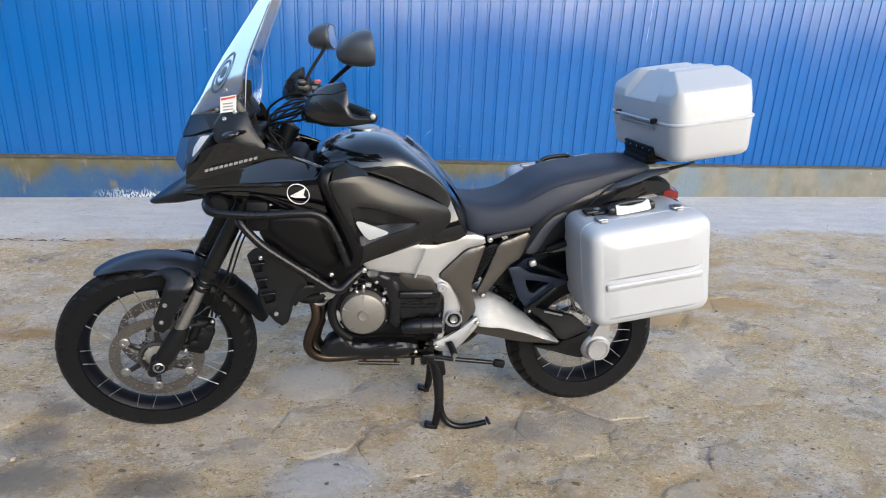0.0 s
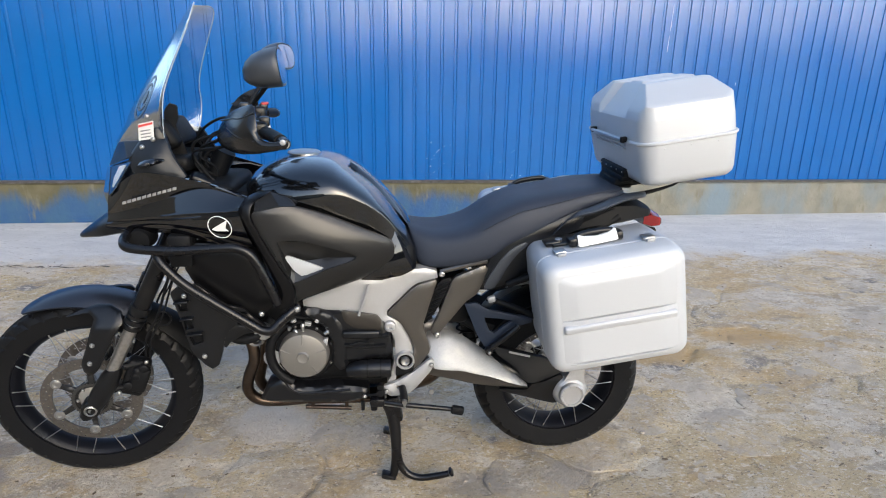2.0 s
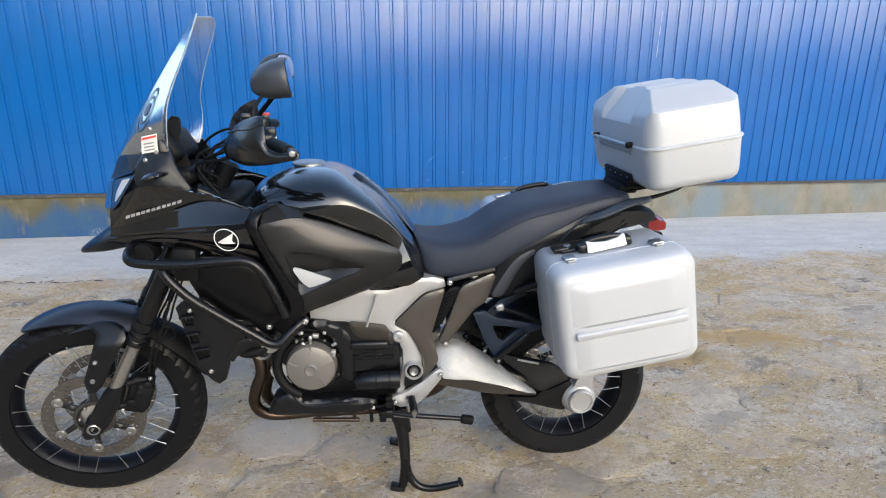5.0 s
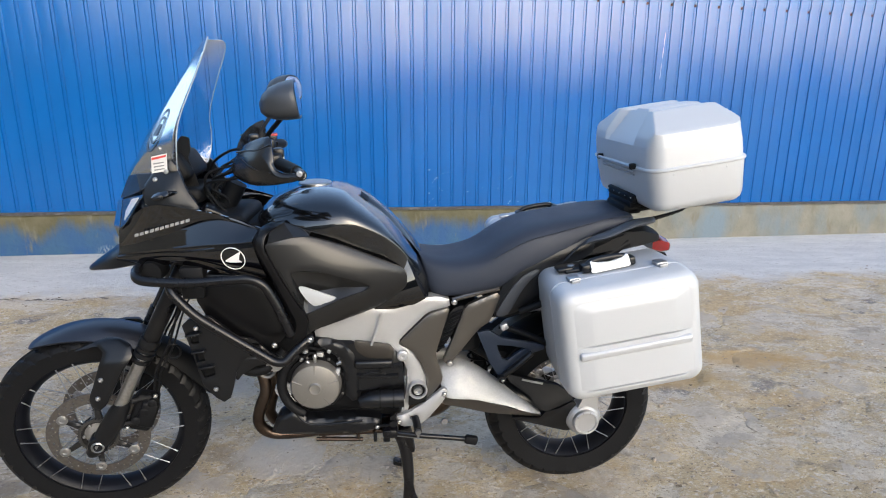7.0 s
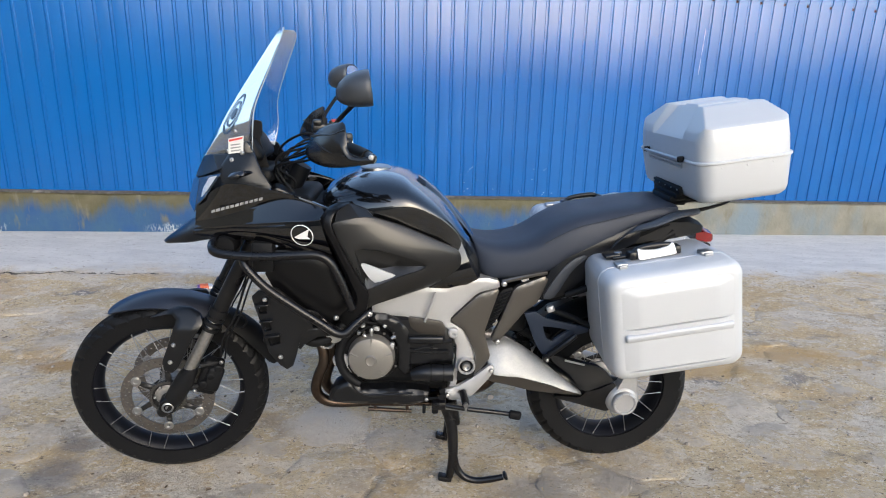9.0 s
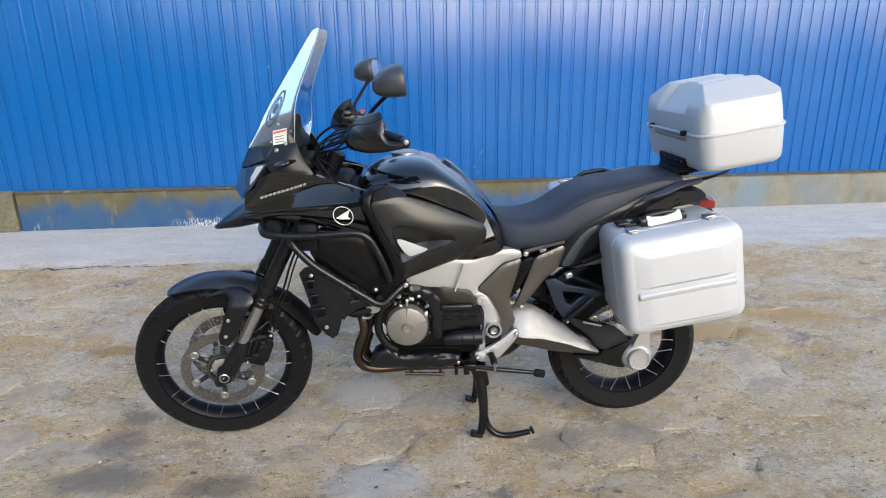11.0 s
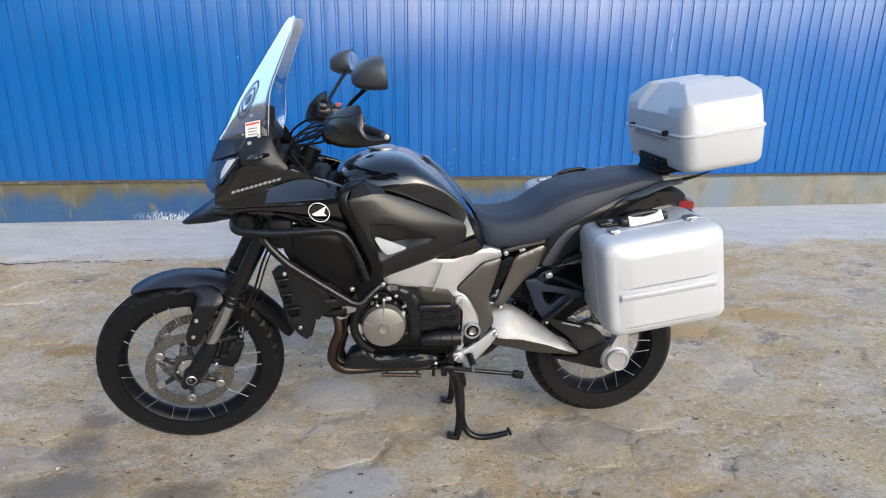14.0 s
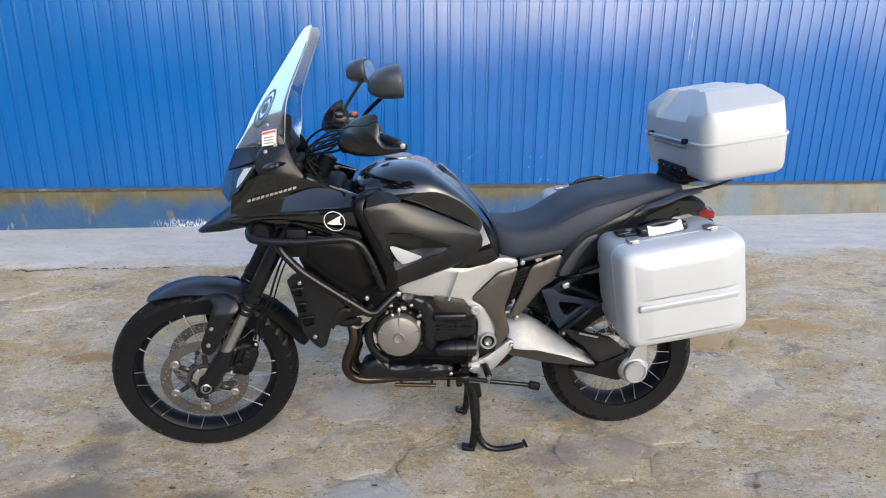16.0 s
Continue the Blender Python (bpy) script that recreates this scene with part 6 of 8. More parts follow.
    part("rear_side_cover", tri_ if side < 0 else mirrored(tri_), BRONZE, bike, "bronze-grey triangular side cover")
    rail = tube([(0.345, side * 0.148, 0.786), (0.42, side * 0.15, 0.806), (0.495, side * 0.15, 0.822)], 0.008, 8)
    part("seat_rail", rail, BRONZE, bike)
    for p in ((0.349, -0.168, 0.786), (0.336, -0.172, 0.578), (-0.090, -0.268, 0.716)):
        part("frame_bolt", bolt((p[0], side * -p[1], p[2]), 0.010, 0.008, (0, side, 0)), STEEL, frame_ob)

# ---- seat and tail ----
rows = spline([(0.238, 0.930, 0.262, 0.865, 0.060, 0.080), (0.252, 0.920, 0.272, 0.806, 0.100, 0.125), (0.300, 0.909, 0.300, 0.788, 0.126, 0.150), (0.360, 0.909, 0.360, 0.786, 0.142, 0.162), (0.440, 0.930, 0.430, 0.798, 0.156, 0.172), (0.520, 0.982, 0.500, 0.815, 0.160, 0.178),
               (0.600, 1.016, 0.560, 0.858, 0.158, 0.180), (0.700, 1.034, 0.650, 0.898, 0.152, 0.174), (0.820, 1.052, 0.790, 0.980, 0.142, 0.162), (0.895, 1.056, 0.890, 1.005, 0.126, 0.148), (0.930, 1.048, 0.926, 1.012, 0.104, 0.125), (0.938, 1.036, 0.936, 1.018, 0.08, 0.09)], 4)
rings = []
for xt, zt, xb, zb, wt, wb in rows:
    ring = []
    for k in range(36):
        a = 2 * math.pi * k / 36
        c, s = math.cos(a), math.sin(a)
        v = 0.5 + 0.5 * math.copysign(abs(s) ** 0.62, s)
        w = (wb + (wt - wb) * v) * abs(c) ** (0.42 if s > 0 else 0.35)
        dome = 0.004 * math.sin(math.pi * min(1, v)) 
        ring.append((xb + (xt - xb) * v, math.copysign(w, c), zb + (zt - zb) * v + dome))
    rings.append(ring)
seat = part("seat", loft(rings), VINYL, bike, "dark blue-grey vinyl two-level seat", 60)
for side in (-1, 1):
    part("seat_piping", tube([(xb + (xt - xb) * 0.80, side * ((wb + (wt - wb) * 0.80) * 0.985), zb + (zt - zb) * 0.80) for xt, zt, xb, zb, wt, wb in rows[18:44:3]], 0.0025, 6, 3), VINYL, seat)
    tp = panel([(0.470, 0.728), (0.490, 0.800), (0.515, 0.852), (0.545, 0.900), (0.595, 0.930), (0.660, 0.955), (0.730, 0.975), (0.800, 0.995), (0.790, 0.930), (0.700, 0.890), (0.640, 0.800), (0.560, 0.745), (0.524, 0.731)], -0.155, 0.03, 0.012, 0.03, 0.016)
    part("tail_cowl", tp if side < 0 else mirrored(tp), PLASTIC, bike, "black tail side cowl")
    edge = panel([(0.478, 0.735), (0.506, 0.790), (0.540, 0.842), (0.570, 0.872), (0.610, 0.890), (0.620, 0.882), (0.585, 0.850), (0.560, 0.815), (0.535, 0.765), (0.515, 0.735)], -0.172, 0.01, 0.004, 0.015, 0.014)
    part("cowl_trim", edge if side < 0 else mirrored(edge), GREYTRIM, bike, "grey satin trim")
    g = [(0.700, 0.168, 0.918), (0.728, 0.180, 0.956), (0.752, 0.187, 0.977), (0.775, 0.190, 0.988), (0.82, 0.190, 1.002), (0.90, 0.176, 1.030), (0.965, 0.150, 1.036), (1.0, 0.11, 1.030)]
    wide = [0.006, 0.007, 0.010, 0.018, 0.027, 0.028, 0.024, 0.016]
    grab = spline([(*p, w) for p, w in zip(g, wide)], 5)
    part("grab_rail", loft([[(x + 0.006 * math.sin(a) * max(0.0, min(1.0, (0.78 - x) / 0.03)), side * (y + w * math.cos(a)), z + 0.0095 * math.sin(a) * (0.5 if x < 0.75 else 1.0)) for a in [2 * math.pi * k / 14 for k in range(14)]] for x, y, z, w in grab]), GREYTRIM, bike, "dark grey moulded grab rail")
    part("rear_turn_signal", tube([(1.00, side * 0.12, 0.925), (1.00, side * 0.17, 0.930), (1.00, side * 0.195, 0.930)], [0.008, 0.012, 0.016], 12), PLASTIC, bike)
tailb = loft([[(x, y * w, z0 + (z1 - z0) * t) for y, t in ((-1, 0.2), (-0.95, 0.75), (-0.6, 1), (0.6, 1), (0.95, 0.75), (1, 0.2), (0.7, 0), (-0.7, 0))] for x, z0, z1, w in ((0.62, 0.86, 0.92, 0.13), (0.75, 0.90, 0.985, 0.14), (0.88, 0.92, 1.018, 0.135), (0.97, 0.935, 1.012, 0.12), (1.03, 0.945, 0.985, 0.09), (1.045, 0.95, 0.975, 0.07))])
part("tail_unit", tailb, MATTE, bike, "black plastic tail below the rack")
part("tail_light", loft([[(x, y * w, z0 + (z1 - z0) * t) for y, t in ((-1, 0.15), (-0.95, 0.8), (-0.5, 1), (0.5, 1), (0.95, 0.8), (1, 0.15), (0.7, 0), (-0.7, 0))] for x, z0, z1, w in ((1.03, 0.912, 0.950, 0.060), (1.058, 0.902, 0.958, 0.062), (1.088, 0.905, 0.946, 0.056), (1.100, 0.912, 0.934, 0.042))]), RED, bike, "red rear light")
part("rear_mudguard", loft([[(x, y, z) for y, z in ((-0.07, z0), (-0.075, z0 + 0.012), (0.075, z0 + 0.012), (0.07, z0))] for x, z0 in ((0.72, 0.86), (0.86, 0.88), (0.98, 0.85), (1.06, 0.78), (1.12, 0.70))]), MATTE, bike)
tray = loft([[(x, y * w, z + dz) for y, dz in ((-1, 0.0), (-0.9, 0.02), (0.9, 0.02), (1, 0.0), (0.9, -0.035), (-0.9, -0.035))] for x, z, w in ((0.46, 0.790, 0.150), (0.56, 0.840, 0.152), (0.66, 0.890, 0.150), (0.78, 0.955, 0.146), (0.90, 0.990, 0.130))])
part("seat_tray", tray, MATTE, bike, "black tray below the seat")
# rack under the top case
rack = part("luggage_rack", joined(block(0.30, 0.16, 0.014, (1.03, 0, 1.068), 0.005, 2, Matrix.Rotation(radians(-9), 4, "Y")), tube([(0.93, -0.10, 1.020), (1.0, -0.11, 1.034), (1.09, -0.10, 1.056), (1.12, -0.08, 1.064)], [0.009, 0.007, 0.004, 0.003], 8), tube([(0.93, 0.10, 1.020), (1.0, 0.11, 1.034), (1.09, 0.10, 1.056), (1.12, 0.08, 1.064)], [0.009, 0.007, 0.004, 0.003], 8),
            block(0.06, 0.16, 0.03, (0.940, 0, 1.058), 0.008, 2)), MATTE, bike, "black luggage rack plate")

# ---- engine ----
part("crankcase", joined(block(0.34, 0.30, 0.26, (0.02, 0, 0.53), 0.04, 3), block(0.24, 0.28, 0.20, (-0.14, 0, 0.60), 0.04, 3, Matrix.Rotation(radians(35), 4, "Y")), block(0.36, 0.24, 0.10, (0.0, 0, 0.41), 0.03, 3)), MATTE, bike, "black engine case")
cov = lathe([(0.010, -0.214), (0.016, -0.216), (0.020, -0.212), (0.060, -0.208), (0.074, -0.203), (0.079, -0.192), (0.080, -0.170), (0.080, -0.12)], 56, (-0.092, 0, 0.525))
engine_cover = part("clutch_cover", cov, COVER, bike, "round bronze-grey engine cover")
part("cover_boss", lathe([(0.017, -0.210), (0.019, -0.216), (0.017, -0.2185), (0.013, -0.2175), (0.006, -0.2165)], 28, (-0.092, 0, 0.525)), COVER, engine_cover)
for k in range(5):
    a = math.pi / 2 + 2 * math.pi * k / 5
    d = Vector((math.cos(a), 0, math.sin(a)))
    c = Vector((-0.092, -0.2055, 0.525))
    part("cover_rib", tube([c + d * 0.044 + Vector((0, -0.004, 0)), c + d * 0.074 + Vector((0, 0.002, 0))], [0.0015, 0.0035], 8, 1), COVER, engine_cover)
part("cover_ring", lathe([(0.079, -0.170), (0.092, -0.172), (0.098, -0.160), (0.100, -0.13), (0.079, -0.13)], 48, (-0.092, 0, 0.525), closed=True), MATTE, bike, "black gasket flange")
for k in range(4):
    a = radians(-26 + 44 * k)
    part("engine_bolt", bolt((-0.092 + 0.091 * math.cos(a), -0.171, 0.525 + 0.091 * math.sin(a)), 0.0050, 0.005), BOLT, bike)
for x, z, r in ((-0.080, 0.632, 0.008), (-0.056, 0.652, 0.007), (-0.012, 0.612, 0.009), (-0.125, 0.640, 0.007)):
    part("engine_bolt", bolt((x, -0.178, z), r, 0.012), BOLT, bike)
guard_bm = tube([(-0.092 + 0.108 * math.cos(a), -0.178, 0.525 + 0.112 * math.sin(a)) for a in np.linspace(radians(120), radians(248), 8)], [0.010, 0.013, 0.015, 0.016, 0.016, 0.016, 0.015, 0.013], 12, 4)
part("cover_guard", guard_bm, MATTE, bike, "black arched engine guard")
rc = panel([(-0.040, 0.672), (0.057, 0.666), (0.100, 0.644), (0.161, 0.630), (0.180, 0.602), (0.190, 0.503), (0.051, 0.489), (0.006, 0.467), (-0.004, 0.500), (0.004, 0.570)], -0.172, 0.04, 0.012, 0.012, 0.014, (), 1, 0.12)
rear_cover = part("cylinder_cover", rc, PLASTIC, bike, "black rear engine cover with cooling slots")
for z, l in ((0.588, 0.14), (0.553, 0.13)):
    part("cover_ridge", loft([[(x, y, zz + dz) for y, dz in ((-0.180, -0.010), (-0.192, -0.002), (-0.192, 0.004), (-0.180, 0.010))] for x, zz in ((0.038, z), (0.038 + l * 0.4, z - 0.008), (0.038 + l, z - 0.004))]), PLASTIC, rear_cover)
for k in range(3):
    part("cover_slot", block(0.010, 0.006, 0.006, (0.112, -0.1905, 0.570 - 0.009 * k), 0.001, 1), MATTE, rear_cover)
part("cover_plate", panel([(0.030, 0.672), (0.090, 0.664), (0.143, 0.655), (0.158, 0.634), (0.152, 0.604), (0.070, 0.612), (0.040, 0.636)], -0.186, 0.010, 0.003, 0.008, 0.012, (), 1, 0.12), COVERPLATE, rear_cover, "dull brown-black plate")
part("cover_box", block(0.122, 0.020, 0.028, (0.092, -0.190, 0.592), 0.010, 3), PLASTIC, rear_cover)
part("cover_wedge", facets({"a": (0.018, -0.186, 0.545), "b": (0.085, -0.196, 0.566), "c": (0.130, -0.190, 0.560), "d": (0.130, -0.186, 0.546), "e": (0.030, -0.184, 0.538)}, [("a", "b", "c", "d", "e")], 0.012, 0.002), PLASTIC, rear_cover)
part("cover_arch", panel([(-0.09, 0.681), (-0.044, 0.679), (0.005, 0.661), (0.037, 0.63), (0.046, 0.551), (0.046, 0.47), (0.021, 0.459), (-0.002, 0.484), (-0.005, 0.571), (-0.027, 0.622), (-0.062, 0.643), (-0.093, 0.658)], -0.180, 0.03, 0.010, 0.008, 0.012, (), 1, 0.10), PLASTIC, bike, "black angular engine bracket")
# pipe stubs, clips and bolts over the round cover
for x, z, r, h, tilt in ((-0.091, 0.613, 0.0055, 0.026, 0), (-0.107, 0.604, 0.005, 0.018, -40), (-0.024, 0.603, 0.006, 0.016, 60), (-0.135, 0.617, 0.005, 0.012, 20)):
    stub = lathe([(r, 0), (r, h * 0.5), (r * 1.35, h * 0.55), (r * 1.35, h * 0.8), (r * 0.8, h)], 12, axis="z")
    part("pipe_stub", move(stub, Matrix.Translation((x, -0.186, z - 0.008)) @ Matrix.Rotation(radians(tilt), 4, "Y")), STEEL, bike)
for x, z, w, h, tilt in ((-0.074, 0.630, 0.020, 0.013, 12), (-0.022, 0.566, 0.014, 0.026, 8), (-0.118, 0.640, 0.014, 0.010, -20), (-0.046, 0.640, 0.012, 0.012, 30)):
    part("clip", block(w, 0.016, h, (x, -0.184, z), 0.003, 2, Matrix.Rotation(radians(tilt), 4, "Y")), CAST, bike)
for pts in (((-0.150, 0.640), (-0.118, 0.652), (-0.080, 0.646), (-0.050, 0.655)), ((-0.160, 0.628), (-0.128, 0.618), (-0.104, 0.632), (-0.060, 0.622))):
    part("wire", tube([(x, -0.180, z) for x, z in pts], 0.0045, 8, 5), MATTE, bike)
part("hose_ring", lathe([(0.029, -0.196), (0.031, -0.190), (0.031, -0.176), (0.022, -0.176), (0.022, -0.194)], 28, (-0.239, 0, 0.588), closed=True), BOLT, bike, "dull metal hose clamp")
part("pivot_plate", panel([(0.200, 0.436), (0.202, 0.470), (0.236, 0.466), (0.262, 0.482), (0.258, 0.450)], -0.184, 0.008, 0.002, 0.006, 0.012, (), 1, 0.1), MATTE, bike)
starter = tube([(0.045, -0.195, 0.462), (0.075, -0.195, 0.470), (0.110, -0.195, 0.472), (0.186, -0.195, 0.472)], [0.018, 0.026, 0.029, 0.029], 22, 2)
st = part("starter_motor", starter, PLASTIC, bike, "black cylindrical motor housing")
for x, r in ((0.108, 0.031), (0.150, 0.0302)):
    part("motor_band", tube([(x, -0.195, 0.472), (x + 0.005, -0.195, 0.472)], r, 22, 0), MATTE, st)
bel = panel([(-0.246, 0.352), (-0.222, 0.405), (-0.165, 0.432), (-0.130, 0.398), (-0.085, 0.392), (-0.030, 0.398), (0.060, 0.392), (0.108, 0.384), (0.112, 0.352), (0.046, 0.332), (-0.209, 0.340)], -0.165, 0.06, 0.012, 0.012, 0.014, (), 1, 0.10)
belly = part("engine_undercover", bel, PLASTIC, bike, "black lower engine cover")
part("cover_edge", tube([(-0.165, -0.176, 0.425), (-0.128, -0.180, 0.386), (-0.070, -0.180, 0.378), (0.05, -0.178, 0.386)], 0.004, 8), PLASTIC, belly)
part("engine_bolt", bolt((0.098, -0.178, 0.362), 0.008, 0.008), STEEL, bike)
part("sump_guard", joined(block(0.24, 0.20, 0.014, (0.02, -0.04, 0.318), 0.004, 2), tube([(-0.11, -0.11, 0.284), (0.046, -0.11, 0.275)], 0.0075, 10, 0), block(0.012, 0.012, 0.045, (-0.085, -0.11, 0.302), 0.002), block(0.012, 0.012, 0.05, (0.030, -0.11, 0.298), 0.002)), EXHAUST, bike)
water = lathe([(0.026, -0.150), (0.030, -0.168), (0.027, -0.176), (0.012, -0.178)], 24, (-0.195, 0, 0.505))
part("water_pump", joined(water, lathe([(0.018, -0.15), (0.019, -0.17), (0.012, -0.172)], 18, (-0.180, 0, 0.462))), CAST, bike, "silver pump housing")
for pts, r in ((((-0.300, -0.150, 0.620), (-0.262, -0.162, 0.560), (-0.254, -0.165, 0.500), (-0.276, -0.162, 0.440), (-0.286, -0.155, 0.385), (-0.262, -0.145, 0.342), (-0.200, -0.13, 0.322), (-0.05, -0.10, 0.316), (0.15, -0.06, 0.31)), 0.0185),
               (((-0.27, -0.08, 0.60), (-0.236, -0.09, 0.540), (-0.238, -0.095, 0.480), (-0.256, -0.09, 0.420), (-0.262, -0.085, 0.375), (-0.235, -0.075, 0.335), (-0.16, -0.06, 0.318), (0.15, 0.0, 0.31)), 0.0185)):
    part("exhaust_header", tube(pts, r, 16, 6), EXHAUST, bike, "heat-tinted exhaust header pipe")
part("exhaust_collector", tube([(0.14, -0.03, 0.315), (0.30, 0.02, 0.335), (0.42, 0.10, 0.38)], [0.04, 0.05, 0.035], 18), EXHAUST, bike)
part("silencer", tube([(0.40, 0.16, 0.42), (0.55, 0.20, 0.50), (0.85, 0.23, 0.62), (0.98, 0.235, 0.66)], [0.03, 0.055, 0.06, 0.05], 24), BRUSHED, bike, "silver exhaust silencer on the far side")
# pipes, hoses and bolts round the front cylinder
part("coolant_hose", joined(tube([(-0.33, -0.18, 0.60), (-0.28, -0.195, 0.585), (-0.225, -0.19, 0.600), (-0.185, -0.17, 0.640)], 0.017, 14), tube([(-0.36, -0.15, 0.66), (-0.30, -0.16, 0.63), (-0.24, -0.15, 0.62)], 0.014, 12)), MATTE, bike, "black coolant hose")
part("hose_clip", lathe([(0.026, -0.205), (0.028, -0.20), (0.028, -0.19), (0.022, -0.189), (0.014, -0.206), (0.010, -0.206)], 24, (-0.212, 0, 0.612)), STEEL, bike)

# ---- radiator side and crash bars ----
for side in (-1, 1):
    air = panel([(-0.425, 0.905), (-0.261, 0.900), (-0.215, 0.880), (-0.185, 0.781), (-0.158, 0.726), (-0.178, 0.695), (-0.230, 0.650), (-0.339, 0.728), (-0.424, 0.800)], -0.205, 0.05, 0.012, 0.04, 0.02)
    part("lower_cowl", air if side < 0 else mirrored(air), TRIM, bike, "black lower cowl behind the crash bar")
    slot = [[(-0.446, 0.731), (-0.417, 0.733), (-0.416, 0.706), (-0.440, 0.703)], [(-0.433, 0.676), (-0.410, 0.678), (-0.404, 0.649), (-0.430, 0.643)], [(-0.421, 0.619), (-0.380, 0.627), (-0.380, 0.602), (-0.412, 0.592)]]
    sh = panel([(-0.463, 0.761), (-0.443, 0.780), (-0.382, 0.790), (-0.335, 0.746), (-0.289, 0.688), (-0.275, 0.655), (-0.300, 0.640), (-0.318, 0.609), (-0.330, 0.560), (-0.342, 0.522), (-0.362, 0.510), (-0.383, 0.526), (-0.418, 0.572), (-0.439, 0.671)],
               lambda x, z: -0.247 + 0.12 * max(0.0, x + 0.375) + 0.10 * max(0.0, -0.41 - x), 0.014, 0.004, 0.008, 0.012, slot, 1, 0.06)
    rs = part("radiator_shroud", sh if side < 0 else mirrored(sh), PLASTIC, bike, "black radiator shroud with louvres", 30)
    for x, z, w in ((-0.428, 0.738, 0.044), (-0.418, 0.684, 0.040), (-0.400, 0.634, 0.048)):
        part("louvre", block(w, 0.020, 0.007, (x, side * 0.257, z), 0.003, 2, Matrix.Rotation(radians(-6), 4, "Y")), PLASTIC, rs)
    wing_slots = [[(-0.322, z + 0.004), (-0.250, z), (-0.248, z - 0.008), (-0.318, z - 0.005)] for z in (0.692, 0.675, 0.658)]
    wg = panel([(-0.345, 0.725), (-0.262, 0.705), (-0.228, 0.668), (-0.196, 0.640), (-0.200, 0.622), (-0.262, 0.618), (-0.305, 0.592), (-0.318, 0.575), (-0.345, 0.600)], lambda x, z: -0.232 + 0.10 * (x + 0.30), 0.012, 0.003, 0.006, 0.012, wing_slots, 1, 0.08)
    part("shroud_wing", wg if side < 0 else mirrored(wg), PLASTIC, rs, "slotted black wing of the shroud", 30)
    wb = panel([(-0.335, 0.706), (-0.240, 0.700), (-0.238, 0.640), (-0.330, 0.640)], -0.205, 0.006, 0.0, 0.01, 0.02)
    part("shroud_back", wb if side < 0 else mirrored(wb), MATTE, rs)
    back = panel([(-0.452, 0.740), (-0.405, 0.742), (-0.366, 0.630), (-0.380, 0.585), (-0.420, 0.590)], -0.222, 0.006, 0.0, 0.01, 0.02)
    part("shroud_back", back if side < 0 else mirrored(back), MATTE, rs)
    for x, z in ((-0.418, 0.757), (-0.378, 0.560)):
        part("shroud_screw", bolt((x, side * 0.256, z), 0.008, 0.006, (0, side, 0)), STEEL, rs)
    up = [(-0.575, 0.10, 0.935), (-0.580, 0.18, 0.932), (-0.572, 0.245, 0.922), (-0.540, 0.275, 0.911), (-0.422, 0.285, 0.906), (-0.300, 0.288, 0.913), (-0.245, 0.288, 0.913), (-0.208, 0.288, 0.893), (-0.182, 0.286, 0.845), (-0.160, 0.284, 0.790), (-0.143, 0.28, 0.738)]
    bars = part("crash_bar", tube([(x, side * y, z) for x, y, z in up], 0.0135, 14, 6), TUBE, bike, "black tubular crash bar")
    low = [(-0.476, 0.250, 0.905), (-0.470, 0.275, 0.885), (-0.451, 0.285, 0.858), (-0.402, 0.288, 0.806), (-0.328, 0.290, 0.752), (-0.225, 0.290, 0.680), (-0.195, 0.290, 0.660), (-0.165, 0.289, 0.657), (-0.138, 0.280, 0.680), (-0.110, 0.268, 0.704), (-0.088, 0.250, 0.716)]
    part("lower_tube", tube([(x, side * y, z) for x, y, z in low], 0.0135, 14, 6), TUBE, bars)
    part("clamp_bolt", bolt((-0.196, side * 0.262, 0.700), 0.009, 0.008, (0, side, 0)), STEEL, bars)
part("radiator", block(0.05, 0.40, 0.30, (-0.395, 0, 0.72), 0.01, 2, Matrix.Rotation(radians(12), 4, "Y")), MATTE, bike, "dark finned radiator")

# ---- swing arm and shaft drive ----
arm_face = smooth_depth([(0.303, -0.118, 0.548), (0.384, -0.120, 0.552), (0.431, -0.124, 0.528), (0.479, -0.130, 0.497), (0.552, -0.138, 0.442), (0.649, -0.150, 0.371), (0.315, -0.178, 0.461), (0.421, -0.178, 0.450), (0.602, -0.168, 0.389), (0.36, -0.160, 0.500), (0.46, -0.160, 0.465)])
upper = panel([(0.300, 0.546), (0.340, 0.556), (0.384, 0.553), (0.431, 0.530), (0.479, 0.498), (0.552, 0.443), (0.640, 0.380), (0.654, 0.366), (0.602, 0.387), (0.510, 0.420), (0.421, 0.448), (0.315, 0.459)], arm_face, 0.04, 0.004, 0.012, 0.012, (), 1, 0.15)
part("swing_arm_cover", upper, BRUSHED, bike, "bare aluminium swing arm cover", 50)
# facet below the crease: its shade is put in as a darker material
low_face = smooth_depth([(0.315, -0.178, 0.461), (0.421, -0.178, 0.450), (0.602, -0.168, 0.389), (0.652, -0.155, 0.366), (0.315, -0.148, 0.417), (0.458, -0.146, 0.380), (0.650, -0.142, 0.352)])
lower = panel([(0.315, 0.457), (0.421, 0.446), (0.510, 0.418), (0.602, 0.385), (0.652, 0.364), (0.652, 0.353), (0.458, 0.380), (0.315, 0.416)], low_face, 0.03, 0.001, 0.006, 0.012, (), 1, 0.1)
part("swing_arm", lower, BRONZE, bike, "lower swing arm facet, darkened for shade", 50)
